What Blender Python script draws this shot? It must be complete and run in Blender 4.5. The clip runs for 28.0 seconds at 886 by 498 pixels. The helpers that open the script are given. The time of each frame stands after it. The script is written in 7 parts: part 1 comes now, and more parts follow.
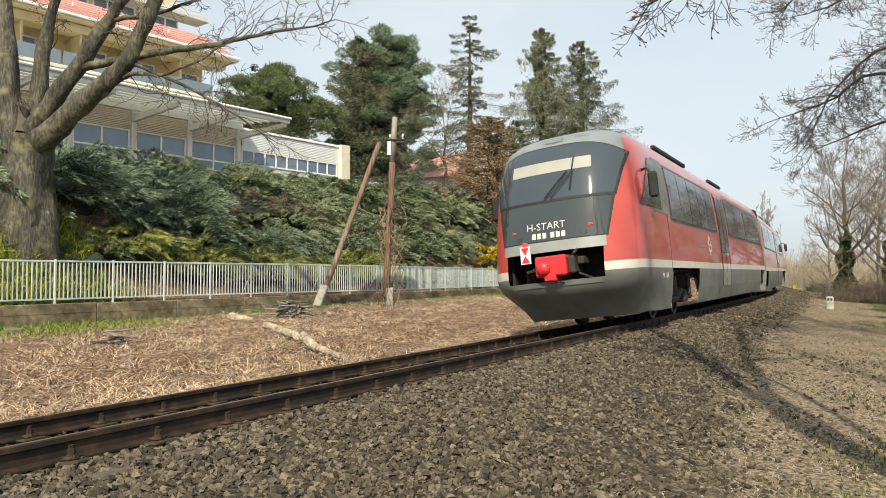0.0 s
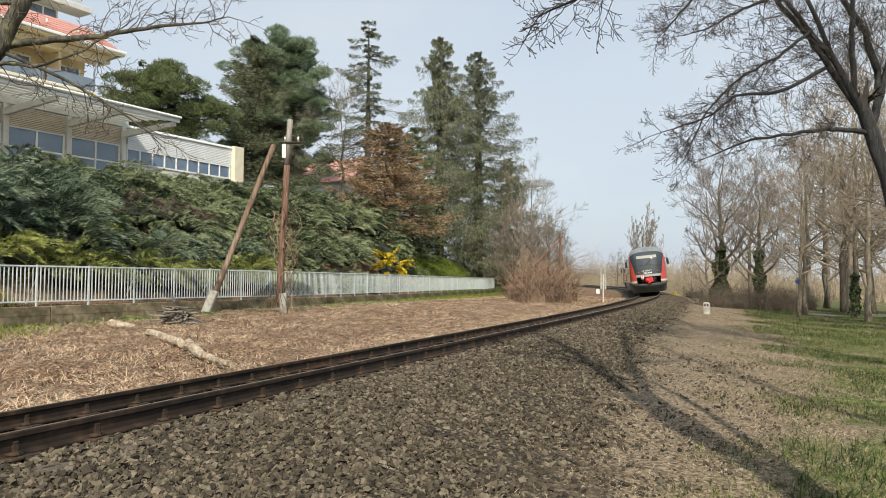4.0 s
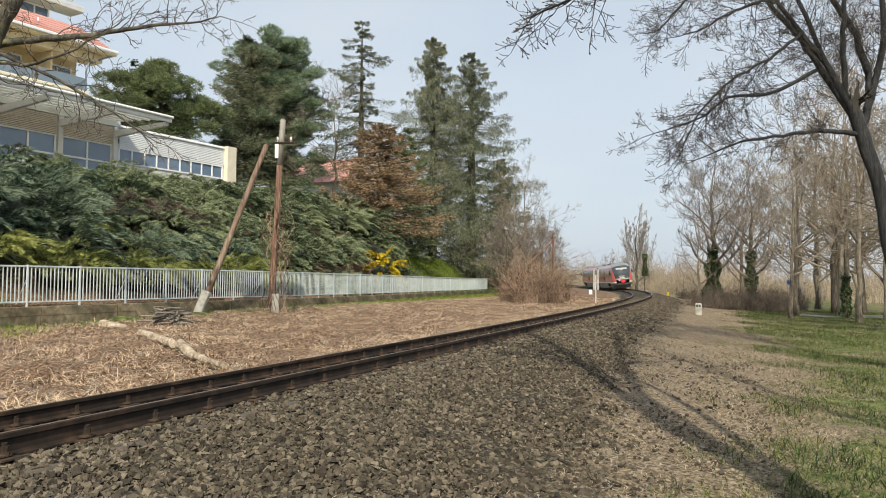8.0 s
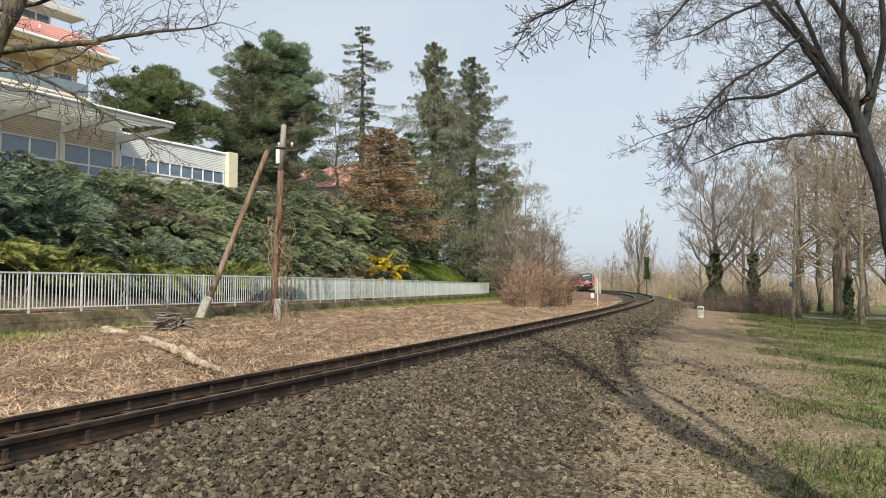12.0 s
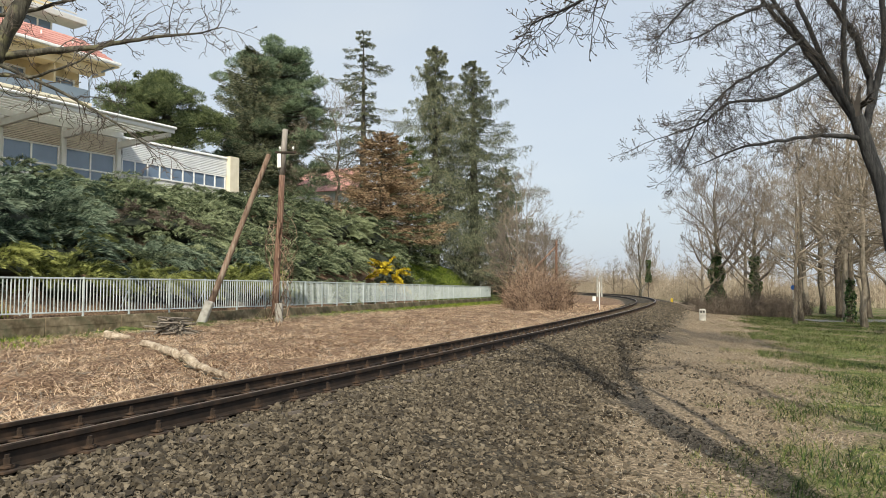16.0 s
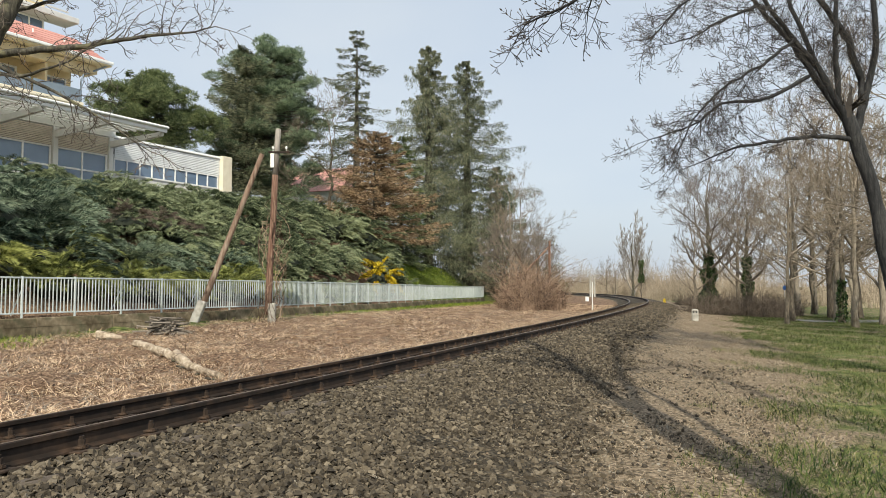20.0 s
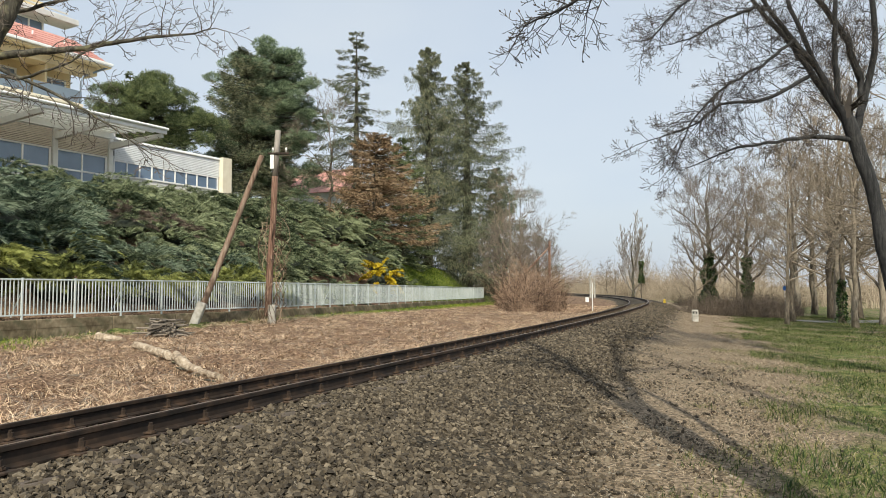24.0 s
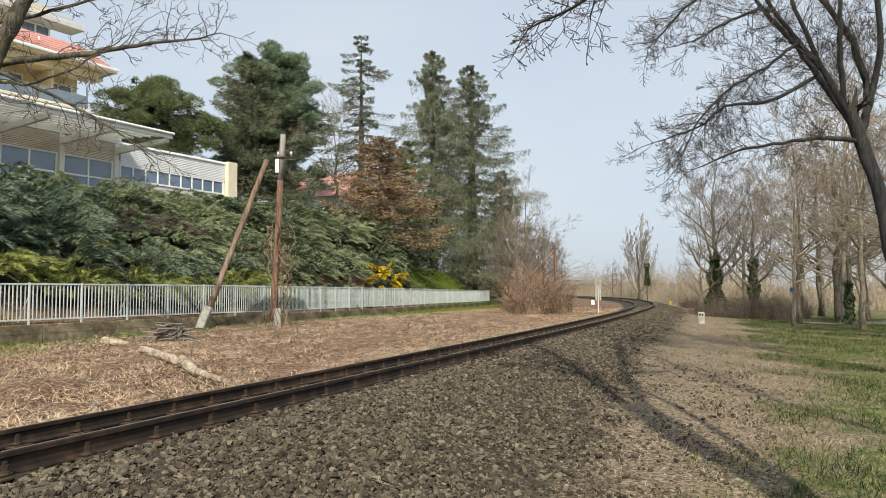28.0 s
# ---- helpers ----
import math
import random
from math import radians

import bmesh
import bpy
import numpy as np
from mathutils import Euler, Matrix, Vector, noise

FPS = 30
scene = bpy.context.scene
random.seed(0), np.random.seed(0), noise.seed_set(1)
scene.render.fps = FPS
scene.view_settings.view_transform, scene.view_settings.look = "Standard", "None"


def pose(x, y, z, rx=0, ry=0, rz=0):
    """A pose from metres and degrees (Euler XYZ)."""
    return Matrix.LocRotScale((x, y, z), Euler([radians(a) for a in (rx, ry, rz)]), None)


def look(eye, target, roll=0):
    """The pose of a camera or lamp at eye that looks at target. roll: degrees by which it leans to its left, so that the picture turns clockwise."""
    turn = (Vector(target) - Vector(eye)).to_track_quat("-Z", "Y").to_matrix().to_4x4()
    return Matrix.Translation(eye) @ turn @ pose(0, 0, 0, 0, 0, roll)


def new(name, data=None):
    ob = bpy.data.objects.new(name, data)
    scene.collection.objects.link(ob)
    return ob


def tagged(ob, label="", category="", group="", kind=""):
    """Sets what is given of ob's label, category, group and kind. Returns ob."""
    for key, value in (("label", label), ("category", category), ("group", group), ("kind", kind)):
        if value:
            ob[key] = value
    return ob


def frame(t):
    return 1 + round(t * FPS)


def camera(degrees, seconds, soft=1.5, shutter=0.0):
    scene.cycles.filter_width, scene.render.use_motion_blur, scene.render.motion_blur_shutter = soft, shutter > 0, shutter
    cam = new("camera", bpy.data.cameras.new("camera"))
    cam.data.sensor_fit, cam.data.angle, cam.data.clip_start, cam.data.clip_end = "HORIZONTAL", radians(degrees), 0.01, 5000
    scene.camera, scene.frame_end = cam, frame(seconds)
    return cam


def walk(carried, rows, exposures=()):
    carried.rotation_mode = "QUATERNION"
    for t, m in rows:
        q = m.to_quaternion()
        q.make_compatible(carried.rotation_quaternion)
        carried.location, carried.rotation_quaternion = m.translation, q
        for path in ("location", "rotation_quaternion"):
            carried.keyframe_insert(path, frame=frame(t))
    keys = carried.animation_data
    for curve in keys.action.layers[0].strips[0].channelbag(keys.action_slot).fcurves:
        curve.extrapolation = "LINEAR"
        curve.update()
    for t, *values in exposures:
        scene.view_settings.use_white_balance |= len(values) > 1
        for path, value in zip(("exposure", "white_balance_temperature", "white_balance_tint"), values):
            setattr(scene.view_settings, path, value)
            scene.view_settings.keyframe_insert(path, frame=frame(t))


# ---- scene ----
import itertools

# ---------------------------------------------------------------- camera
cam = camera(62.2, 28.0, soft=0.9)
PATH = [
    (0, (-0.075, -0.053, 0.982), (-1.531, 9.836, 1.279), 0.14),
    (0.1, (-0.070, -0.039, 0.980), (-1.223, 9.890, 1.278), 0.31),
    (0.2, (-0.066, -0.026, 0.978), (-0.949, 9.930, 1.279), 0.36),
    (0.3, (-0.062, -0.012, 0.975), (-0.729, 9.961, 1.276), 0.30),
    (0.4, (-0.058, 0.001, 0.973), (-0.569, 9.984, 1.275), 0.41),
    (0.5, (-0.055, 0.015, 0.969), (-0.436, 10.003, 1.274), 0.40),
    (0.6, (-0.049, 0.012, 0.970), (-0.342, 10.003, 1.281), 0.49),
    (0.8, (-0.041, 0.007, 0.970), (-0.261, 9.999, 1.289), 0.46),
    (1, (-0.034, 0.001, 0.970), (-0.225, 9.993, 1.296), 0.46),
    (1.5, (-0.031, -0.000, 0.968), (-0.186, 9.992, 1.332), 0.44),
    (2, (-0.023, -0.006, 0.970), (-0.148, 9.986, 1.347), 0.39),
    (2.5, (-0.023, 0.000, 0.967), (-0.126, 9.992, 1.355), 0.37),
    (3, (-0.023, 0.003, 0.966), (-0.112, 9.995, 1.355), 0.39),
    (3.5, (-0.017, -0.010, 0.969), (-0.098, 9.982, 1.357), 0.40),
    (5.5, (-0.013, 0.005, 0.966), (-0.042, 9.998, 1.354), 0.43),
    (6, (-0.014, -0.003, 0.967), (-0.028, 9.990, 1.356), 0.44),
    (6.5, (-0.009, -0.003, 0.967), (-0.014, 9.990, 1.356), 0.45),
    (7, (-0.009, 0.001, 0.966), (-0.001, 9.993, 1.356), 0.46),
    (7.5, (-0.009, 0.002, 0.969), (0.013, 9.995, 1.354), 0.48),
    (8, (-0.009, -0.003, 0.968), (0.013, 9.989, 1.365), 0.46),
    (8.5, (-0.002, -0.008, 0.967), (0.001, 9.984, 1.381), 0.37),
    (9, (0.001, -0.007, 0.968), (0.001, 9.984, 1.388), 0.30),
    (9.5, (-0.000, -0.003, 0.967), (-0.002, 9.988, 1.397), 0.29),
    (10, (-0.001, -0.011, 0.968), (0.004, 9.980, 1.399), 0.28),
    (10.5, (0.001, -0.011, 0.969), (0.005, 9.979, 1.406), 0.23),
    (11, (-0.002, -0.004, 0.969), (-0.003, 9.986, 1.415), 0.22),
    (11.5, (-0.002, -0.000, 0.965), (-0.001, 9.990, 1.417), 0.18),
    (12, (0.001, -0.001, 0.966), (-0.000, 9.988, 1.421), 0.14),
    (12.5, (0.003, 0.002, 0.966), (-0.007, 9.991, 1.430), 0.09),
    (14.5, (0.006, -0.005, 0.967), (-0.054, 9.982, 1.473), -0.06),
    (15, (0.007, -0.003, 0.966), (-0.042, 9.984, 1.473), -0.05),
    (15.5, (-0.001, 0.003, 0.965), (-0.030, 9.990, 1.471), -0.04),
    (16, (-0.000, 0.002, 0.965), (-0.020, 9.989, 1.471), -0.03),
    (16.5, (-0.000, 0.001, 0.966), (-0.010, 9.988, 1.471), -0.02),
    (17, (-0.000, -0.000, 0.965), (-0.000, 9.987, 1.472), -0.00),
    (17.5, (-0.000, 0.009, 0.961), (0.014, 9.996, 1.471), -0.02),
    (18, (-0.004, 0.007, 0.960), (0.024, 9.994, 1.471), -0.01),
    (18.5, (-0.002, 0.006, 0.960), (0.035, 9.993, 1.471), -0.01),
    (19, (-0.002, 0.005, 0.960), (0.046, 9.992, 1.471), -0.01),
    (19.5, (-0.005, 0.007, 0.961), (0.057, 9.994, 1.470), -0.00),
    (20, (-0.005, 0.007, 0.961), (0.067, 9.993, 1.470), -0.00),
    (20.5, (-0.000, 0.004, 0.965), (0.069, 9.991, 1.473), -0.01),
    (21, (0.005, -0.008, 0.963), (0.055, 9.978, 1.480), -0.06),
    (21.5, (0.005, 0.001, 0.966), (0.047, 9.987, 1.486), -0.10),
    (23.5, (-0.002, 0.002, 0.964), (0.070, 9.988, 1.486), -0.10),
    (24, (-0.001, 0.004, 0.964), (0.071, 9.990, 1.486), -0.10),
    (24.5, (0.003, 0.001, 0.963), (0.071, 9.987, 1.491), -0.12),
    (25, (0.007, -0.002, 0.962), (0.060, 9.984, 1.493), -0.18),
    (25.5, (0.001, 0.001, 0.965), (0.051, 9.987, 1.500), -0.19),
    (26, (0.004, -0.009, 0.967), (0.038, 9.976, 1.508), -0.21),
    (26.5, (0.007, -0.003, 0.965), (0.026, 9.982, 1.513), -0.25),
    (27, (0.010, 0.001, 0.963), (0.013, 9.985, 1.519), -0.28),
    (27.5, (0.011, -0.009, 0.965), (0.019, 9.975, 1.525), -0.30),
    (28, (0.006, 0.002, 0.966), (0.005, 9.986, 1.530), -0.32),
]
walk(cam, [(t, look(eye, target, roll)) for t, eye, target, roll in PATH],
     exposures=[(0, 0.30, 6780, 4), (0.5, 0.27, 6720, 4), (1, 0.21, 6640, 5), (2, 0.15, 6560, 6), (3, 0.12, 6500, 6), (28, 0.12, 6450, 6)])

# ---------------------------------------------------------------- light
SUN_AZ = radians(183)      # compass bearing of the sun, clockwise from +y
SUN_EL = radians(42)
world = bpy.data.worlds.new("sky")
scene.world = world
world.use_nodes = True
wn = world.node_tree
wn.nodes.clear()
sky = wn.nodes.new("ShaderNodeTexSky")
sky.sky_type = "NISHITA"
sky.sun_disc = False
sky.sun_elevation = SUN_EL
sky.sun_rotation = SUN_AZ
sky.altitude = 100
sky.air_density = 1.0
sky.dust_density = 3.5
sky.ozone_density = 1.5
sbg = wn.nodes.new("ShaderNodeBackground")
sbg.inputs["Strength"].default_value = 0.14
# a thin even veil of high haze over the whole sky, slightly streaked
veil = wn.nodes.new("ShaderNodeBackground")
veil.inputs["Strength"].default_value = 1.0
wtc, wmap, wno, wra = (wn.nodes.new(k) for k in ("ShaderNodeTexCoord", "ShaderNodeMapping", "ShaderNodeTexNoise", "ShaderNodeValToRGB"))
wmap.inputs["Scale"].default_value = (1.0, 1.0, 2.6)
wno.inputs["Scale"].default_value, wno.inputs["Detail"].default_value = 1.6, 4
wra.color_ramp.elements[0].position, wra.color_ramp.elements[0].color = 0.3, (0.58, 0.655, 0.785, 1)
wra.color_ramp.elements[1].position, wra.color_ramp.elements[1].color = 0.7, (0.715, 0.755, 0.815, 1)
wmix = wn.nodes.new("ShaderNodeMixShader")
wmix.inputs[0].default_value = 0.80
sout = wn.nodes.new("ShaderNodeOutputWorld")
wn.links.new(wtc.outputs["Generated"], wmap.inputs[0])
wn.links.new(wmap.outputs[0], wno.inputs["Vector"])
wn.links.new(wno.outputs[0], wra.inputs[0])
wn.links.new(wra.outputs[0], veil.inputs[0])
wn.links.new(sky.outputs[0], sbg.inputs[0])
wn.links.new(sbg.outputs[0], wmix.inputs[1])
wn.links.new(veil.outputs[0], wmix.inputs[2])
wn.links.new(wmix.outputs[0], sout.inputs[0])
sun = new("sun", bpy.data.lights.new("sun", "SUN"))
sun.data.energy = 4.9
sun.data.angle = radians(0.55)
sun.data.color = (1.0, 0.91, 0.77)
to_sun = Vector((math.sin(SUN_AZ) * math.cos(SUN_EL), math.cos(SUN_AZ) * math.cos(SUN_EL), math.sin(SUN_EL)))
sun.matrix_world = look(to_sun * 60, (0, 0, 0))
scene.view_settings.exposure = 0.12


# ---------------------------------------------------------------- materials
def material(name, colors, scale=8.0, rough=0.85, metal=0.0, bump=0.3, bump_scale=None, detail=6.0, stops=None,
             island=0.0, obj=0.0, spots=None, stretch=(1, 1, 1), dist=0.01, coat=0.0, spec=0.4):
    """Noise between colours in object space, with a second coarser layer, optional spread per island and per object, and a bump."""
    m = bpy.data.materials.new(name)
    m.use_nodes = True
    t = m.node_tree
    t.nodes.clear()
    N, L = t.nodes.new, t.links.new
    out, b = N("ShaderNodeOutputMaterial"), N("ShaderNodeBsdfPrincipled")
    L(b.outputs[0], out.inputs[0])
    tc, mp = N("ShaderNodeTexCoord"), N("ShaderNodeMapping")
    mp.inputs["Scale"].default_value = stretch
    L(tc.outputs["Object"], mp.inputs[0])
    n1, n2 = N("ShaderNodeTexNoise"), N("ShaderNodeTexNoise")
    n1.inputs["Scale"].default_value, n1.inputs["Detail"].default_value = scale, detail
    n2.inputs["Scale"].default_value, n2.inputs["Detail"].default_value = scale * 0.13, 3
    L(mp.outputs[0], n1.inputs["Vector"])
    L(mp.outputs[0], n2.inputs["Vector"])
    mix = N("ShaderNodeMath")
    mix.operation = "MULTIPLY_ADD"
    mix.inputs[1].default_value, mix.inputs[2].default_value = 0.55, 0.0
    L(n1.outputs[0], mix.inputs[0])
    add = N("ShaderNodeMath")
    add.operation = "MULTIPLY_ADD"
    add.inputs[1].default_value = 0.45
    L(n2.outputs[0], add.inputs[0])
    L(mix.outputs[0], add.inputs[2])
    last = add
    if island:
        g, k = N("ShaderNodeNewGeometry"), N("ShaderNodeMath")
        k.operation, k.inputs[1].default_value = "MULTIPLY_ADD", island
        L(g.outputs["Random Per Island"], k.inputs[0])
        k2 = N("ShaderNodeMath")
        k2.operation, k2.inputs[1].default_value = "SUBTRACT", island / 2
        L(last.outputs[0], k2.inputs[0])
        L(k2.outputs[0], k.inputs[2])
        last = k
    if obj:
        g, k = N("ShaderNodeObjectInfo"), N("ShaderNodeMath")
        k.operation, k.inputs[1].default_value = "MULTIPLY_ADD", obj
        L(g.outputs["Random"], k.inputs[0])
        k2 = N("ShaderNodeMath")
        k2.operation, k2.inputs[1].default_value = "SUBTRACT", obj / 2
        L(last.outputs[0], k2.inputs[0])
        L(k2.outputs[0], k.inputs[2])
        last = k
    r = N("ShaderNodeValToRGB")
    el = r.color_ramp.elements
    stops = stops or [0.36 + 0.28 * i / max(1, len(colors) - 1) for i in range(len(colors))]
    while len(el) < len(colors):
        el.new(0.5)
    for e, c, p in zip(el, colors, stops):
        e.position, e.color = p, (*c, 1)
    L(last.outputs[0], r.inputs[0])
    col = r.outputs[0]
    if spots:
        sc, lo, hi, c = spots
        n3, r3, mx = N("ShaderNodeTexNoise"), N("ShaderNodeMapRange"), N("ShaderNodeMix")
        n3.inputs["Scale"].default_value, n3.inputs["Detail"].default_value = sc, 5
        L(tc.outputs["Object"], n3.inputs["Vector"])
        r3.inputs[1].default_value, r3.inputs[2].default_value = lo, hi
        L(n3.outputs[0], r3.inputs[0])
        mx.data_type = "RGBA"
        L(r3.outputs[0], mx.inputs[0])
        L(col, mx.inputs[6])
        mx.inputs[7].default_value = (*c, 1)
        col = mx.outputs[2]
    L(col, b.inputs["Base Color"])
    b.inputs["Roughness"].default_value, b.inputs["Metallic"].default_value = rough, metal
    b.inputs["Coat Weight"].default_value = coat
    b.inputs["Specular IOR Level"].default_value = spec
    if bump:
        bp, nb = N("ShaderNodeBump"), N("ShaderNodeTexNoise")
        nb.inputs["Scale"].default_value, nb.inputs["Detail"].default_value = bump_scale or scale * 2, 6
        L(mp.outputs[0], nb.inputs["Vector"])
        bp.inputs["Strength"].default_value, bp.inputs["Distance"].default_value = bump, dist
        L(nb.outputs[0], bp.inputs["Height"])
        L(bp.outputs[0], b.inputs["Normal"])
    return m


def glassy(name, color, rough=0.05, spec=0.6, metal=0.0):
    return material(name, [tuple(c * 0.85 for c in color), color], scale=1.5, rough=rough, bump=0, spec=spec, metal=metal)


def leafy(name, colors, island=0.5, trans=0.25, rough=0.7, spread=0.12):
    """Foliage: colour by island and noise, part of the light goes through."""
    m = material(name, colors, scale=3, rough=rough, bump=0, island=island, obj=spread, spec=0.25)
    t = m.node_tree
    b = next(n for n in t.nodes if n.type == "BSDF_PRINCIPLED")
    o = next(n for n in t.nodes if n.type == "OUTPUT_MATERIAL")
    tr, mx = t.nodes.new("ShaderNodeBsdfTranslucent"), t.nodes.new("ShaderNodeMixShader")
    mx.inputs[0].default_value = trans
    t.links.new(b.inputs["Base Color"].links[0].from_socket, tr.inputs[0])
    t.links.new(b.outputs[0], mx.inputs[1])
    t.links.new(tr.outputs[0], mx.inputs[2])
    t.links.new(mx.outputs[0], o.inputs[0])
    return m


# ---------------------------------------------------------------- mesh helpers
class Geo:
    """Collects vertices and faces of one mesh."""

    def __init__(self):
        self.v, self.f, self.mi, self.n = [], [], [], 0

    def add(self, verts, faces, mat=0):
        verts = np.asarray(verts, float).reshape(-1, 3)
        self.v.append(verts)
        n = self.n
        self.f += [tuple(i + n for i in f) for f in faces]
        self.mi += [mat] * len(faces)
        self.n += len(verts)
        return self

    def box(self, c, size, rot=None, mat=0, ch=0.0):
        """A box with chamfered edges; rot: 3 x 3."""
        hx, hy, hz = (s / 2 for s in size)
        if ch <= 0:
            v = np.array([(x, y, z) for x in (-hx, hx) for y in (-hy, hy) for z in (-hz, hz)])
            f = [(0, 1, 3, 2), (4, 6, 7, 5), (0, 4, 5, 1), (2, 3, 7, 6), (0, 2, 6, 4), (1, 5, 7, 3)]
        else:
            v, f = [], []
            for x, y, z in itertools.product((-1, 1), repeat=3):
                v += [(x * hx, y * (hy - ch), z * (hz - ch)), (x * (hx - ch), y * hy, z * (hz - ch)), (x * (hx - ch), y * (hy - ch), z * hz)]
            v = np.array(v)
            k = lambda x, y, z, a: 3 * (4 * x + 2 * y + z) + a
            for a, quad in ((0, [(0, 0), (1, 0), (1, 1), (0, 1)]),):
                for x in (0, 1):
                    q = [k(x, p, r, 0) for p, r in quad]
                    f.append(tuple(q if x else q[::-1]))
                    q = [k(p, x, r, 1) for p, r in quad]
                    f.append(tuple(q[::-1] if x else q))
                    q = [k(p, r, x, 2) for p, r in quad]
                    f.append(tuple(q if x else q[::-1]))
            for p, r in itertools.product((0, 1), repeat=2):
                f.append((k(p, r, 0, 0), k(p, r, 1, 0), k(p, r, 1, 1), k(p, r, 0, 1)))
                f.append((k(p, 0, r, 0), k(p, 1, r, 0), k(p, 1, r, 2), k(p, 0, r, 2)))
                f.append((k(0, p, r, 1), k(1, p, r, 1), k(1, p, r, 2), k(0, p, r, 2)))
            for x, y, z in itertools.product((0, 1), repeat=3):
                f.append((k(x, y, z, 0), k(x, y, z, 1), k(x, y, z, 2)))
        if rot is not None:
            v = v @ np.asarray(rot).T
        return self.add(v + np.asarray(c), f, mat)

    def tube(self, pts, radii, n=6, mat=0, caps=True):
        """A tapered tube through points."""
        p = np.asarray(pts, float)
        r = np.broadcast_to(np.asarray(radii, float), len(p))
        d = np.gradient(p, axis=0)
        d /= np.linalg.norm(d, axis=1)[:, None] + 1e-9
        up = np.array([0, 0, 1.0]) if abs(d[0, 2]) < 0.9 else np.array([1.0, 0, 0])
        a = np.cross(d, up)
        a /= np.linalg.norm(a, axis=1)[:, None] + 1e-9
        b = np.cross(d, a)
        ang = np.arange(n) * 2 * np.pi / n
        ring = a[:, None] * np.cos(ang)[:, None] + b[:, None] * np.sin(ang)[:, None]
        v = (p[:, None] + ring * r[:, None, None]).reshape(-1, 3)
        f = [(i * n + j, i * n + (j + 1) % n, (i + 1) * n + (j + 1) % n, (i + 1) * n + j) for i in range(len(p) - 1) for j in range(n)]
        if caps:
            f += [tuple(range(n))[::-1], tuple(range((len(p) - 1) * n, len(p) * n))]
        return self.add(v, f, mat)

    def ring(self, x, y0, y1, z0, z1, t, deep, mat=0):
        """A rectangular frame round an opening in a plane of constant x."""
        o = [(y0 - t, z0 - t), (y1 + t, z0 - t), (y1 + t, z1 + t), (y0 - t, z1 + t)]
        i = [(y0, z0), (y1, z0), (y1, z1), (y0, z1)]
        rows = [[(x + dx, y, z) for y, z in q] for dx, q in ((deep / 2, i), (deep / 2, o), (-deep / 2, o), (-deep / 2, i), (deep / 2, i))]
        return self.sheet(np.array(rows), mat, close=True)

    def sheet(self, grid, mat=0, close=False, flip=False):
        """Quads over a grid of points (rows, columns, 3)."""
        g = np.asarray(grid, float)
        r, c = g.shape[:2]
        f = []
        for i in range(r - 1):
            for j in range(c if close else c - 1):
                q = (i * c + j, i * c + (j + 1) % c, (i + 1) * c + (j + 1) % c, (i + 1) * c + j)
                f.append(q[::-1] if flip else q)
        return self.add(g.reshape(-1, 3), f, mat)

    def mesh(self, name, mats, smooth=False):
        me = bpy.data.meshes.new(name)
        me.from_pydata(np.concatenate(self.v), [], self.f)
        for m in mats if isinstance(mats, (list, tuple)) else [mats]:
            me.materials.append(m)
        me.polygons.foreach_set("material_index", np.array(self.mi, dtype=np.int32))
        if smooth:
            me.polygons.foreach_set("use_smooth", np.ones(len(self.f), dtype=bool))
        me.validate()
        me.update()
        return me


def part(name, geo, mats, parent, label="", smooth=False):
    ob = new(name, geo.mesh(name, mats, smooth) if isinstance(geo, Geo) else geo)
    ob.parent = parent
    if label:
        ob["label"] = label
    return ob


def thing(name, m, label, category, group="", kind="", geo=None, mats=None, smooth=False):
    ob = new(name, geo.mesh(name, mats, smooth) if isinstance(geo, Geo) else geo)
    ob.matrix_world = m
    return tagged(ob, label, category, group, kind)


def rz(a):
    c, s = math.cos(a), math.sin(a)
    return np.array([[c, -s, 0], [s, c, 0], [0, 0, 1]])


def fade(a, b, x):
    t = np.clip((x - a) / (b - a), 0, 1)
    return t * t * (3 - 2 * t)


# ---------------------------------------------------------------- the railway's line
STEP = 0.25
LINE_S = np.arange(-60, 420, STEP)
_k = np.interp(LINE_S, [-15, 15, 40, 65, 90, 115, 170], [-0.0008, 0.00163, 0.0036, 0.00367, 0.00337, 0.00313, 0.0029])
_h = np.cumsum(_k) * STEP
LINE_H = 0.40026 - (_h - _h[np.argmin(abs(LINE_S))])
_x, _y = np.cumsum(np.sin(LINE_H)) * STEP, np.cumsum(np.cos(LINE_H)) * STEP
_i = np.argmin(abs(LINE_S))
LINE_X, LINE_Y = _x - _x[_i] - 3.248, _y - _y[_i] + 5.165
# the far curve lies somewhat further out, on a faint fall
_f = np.where(LINE_Y > 0, np.interp(np.hypot(LINE_X, LINE_Y), [15, 24, 34, 44, 70, 94, 115], [1.0, 1.02, 1.05, 1.075, 1.11, 1.14, 1.15]), 1.0)
_f = np.convolve(np.pad(_f, 40, "edge"), np.ones(81) / 81, "valid")
LINE_X, LINE_Y, LINE_Z = LINE_X * _f, LINE_Y * _f, -1.05 * (_f - 1) - np.where(LINE_Y > 0, np.interp(np.hypot(LINE_X, LINE_Y), [30, 45, 75, 130], [0, 0.03, 0.14, 0.26]), 0)
LINE_H = np.unwrap(np.arctan2(np.gradient(LINE_X), np.gradient(LINE_Y)))
LINE_S = np.r_[0, np.cumsum(np.hypot(np.diff(LINE_X), np.diff(LINE_Y)))]
LINE_S = LINE_S - LINE_S[_i]
GAUGE = 0.7525             # from the centre line to a rail's middle
CANT = 0.165               # the inner rail lies this much lower


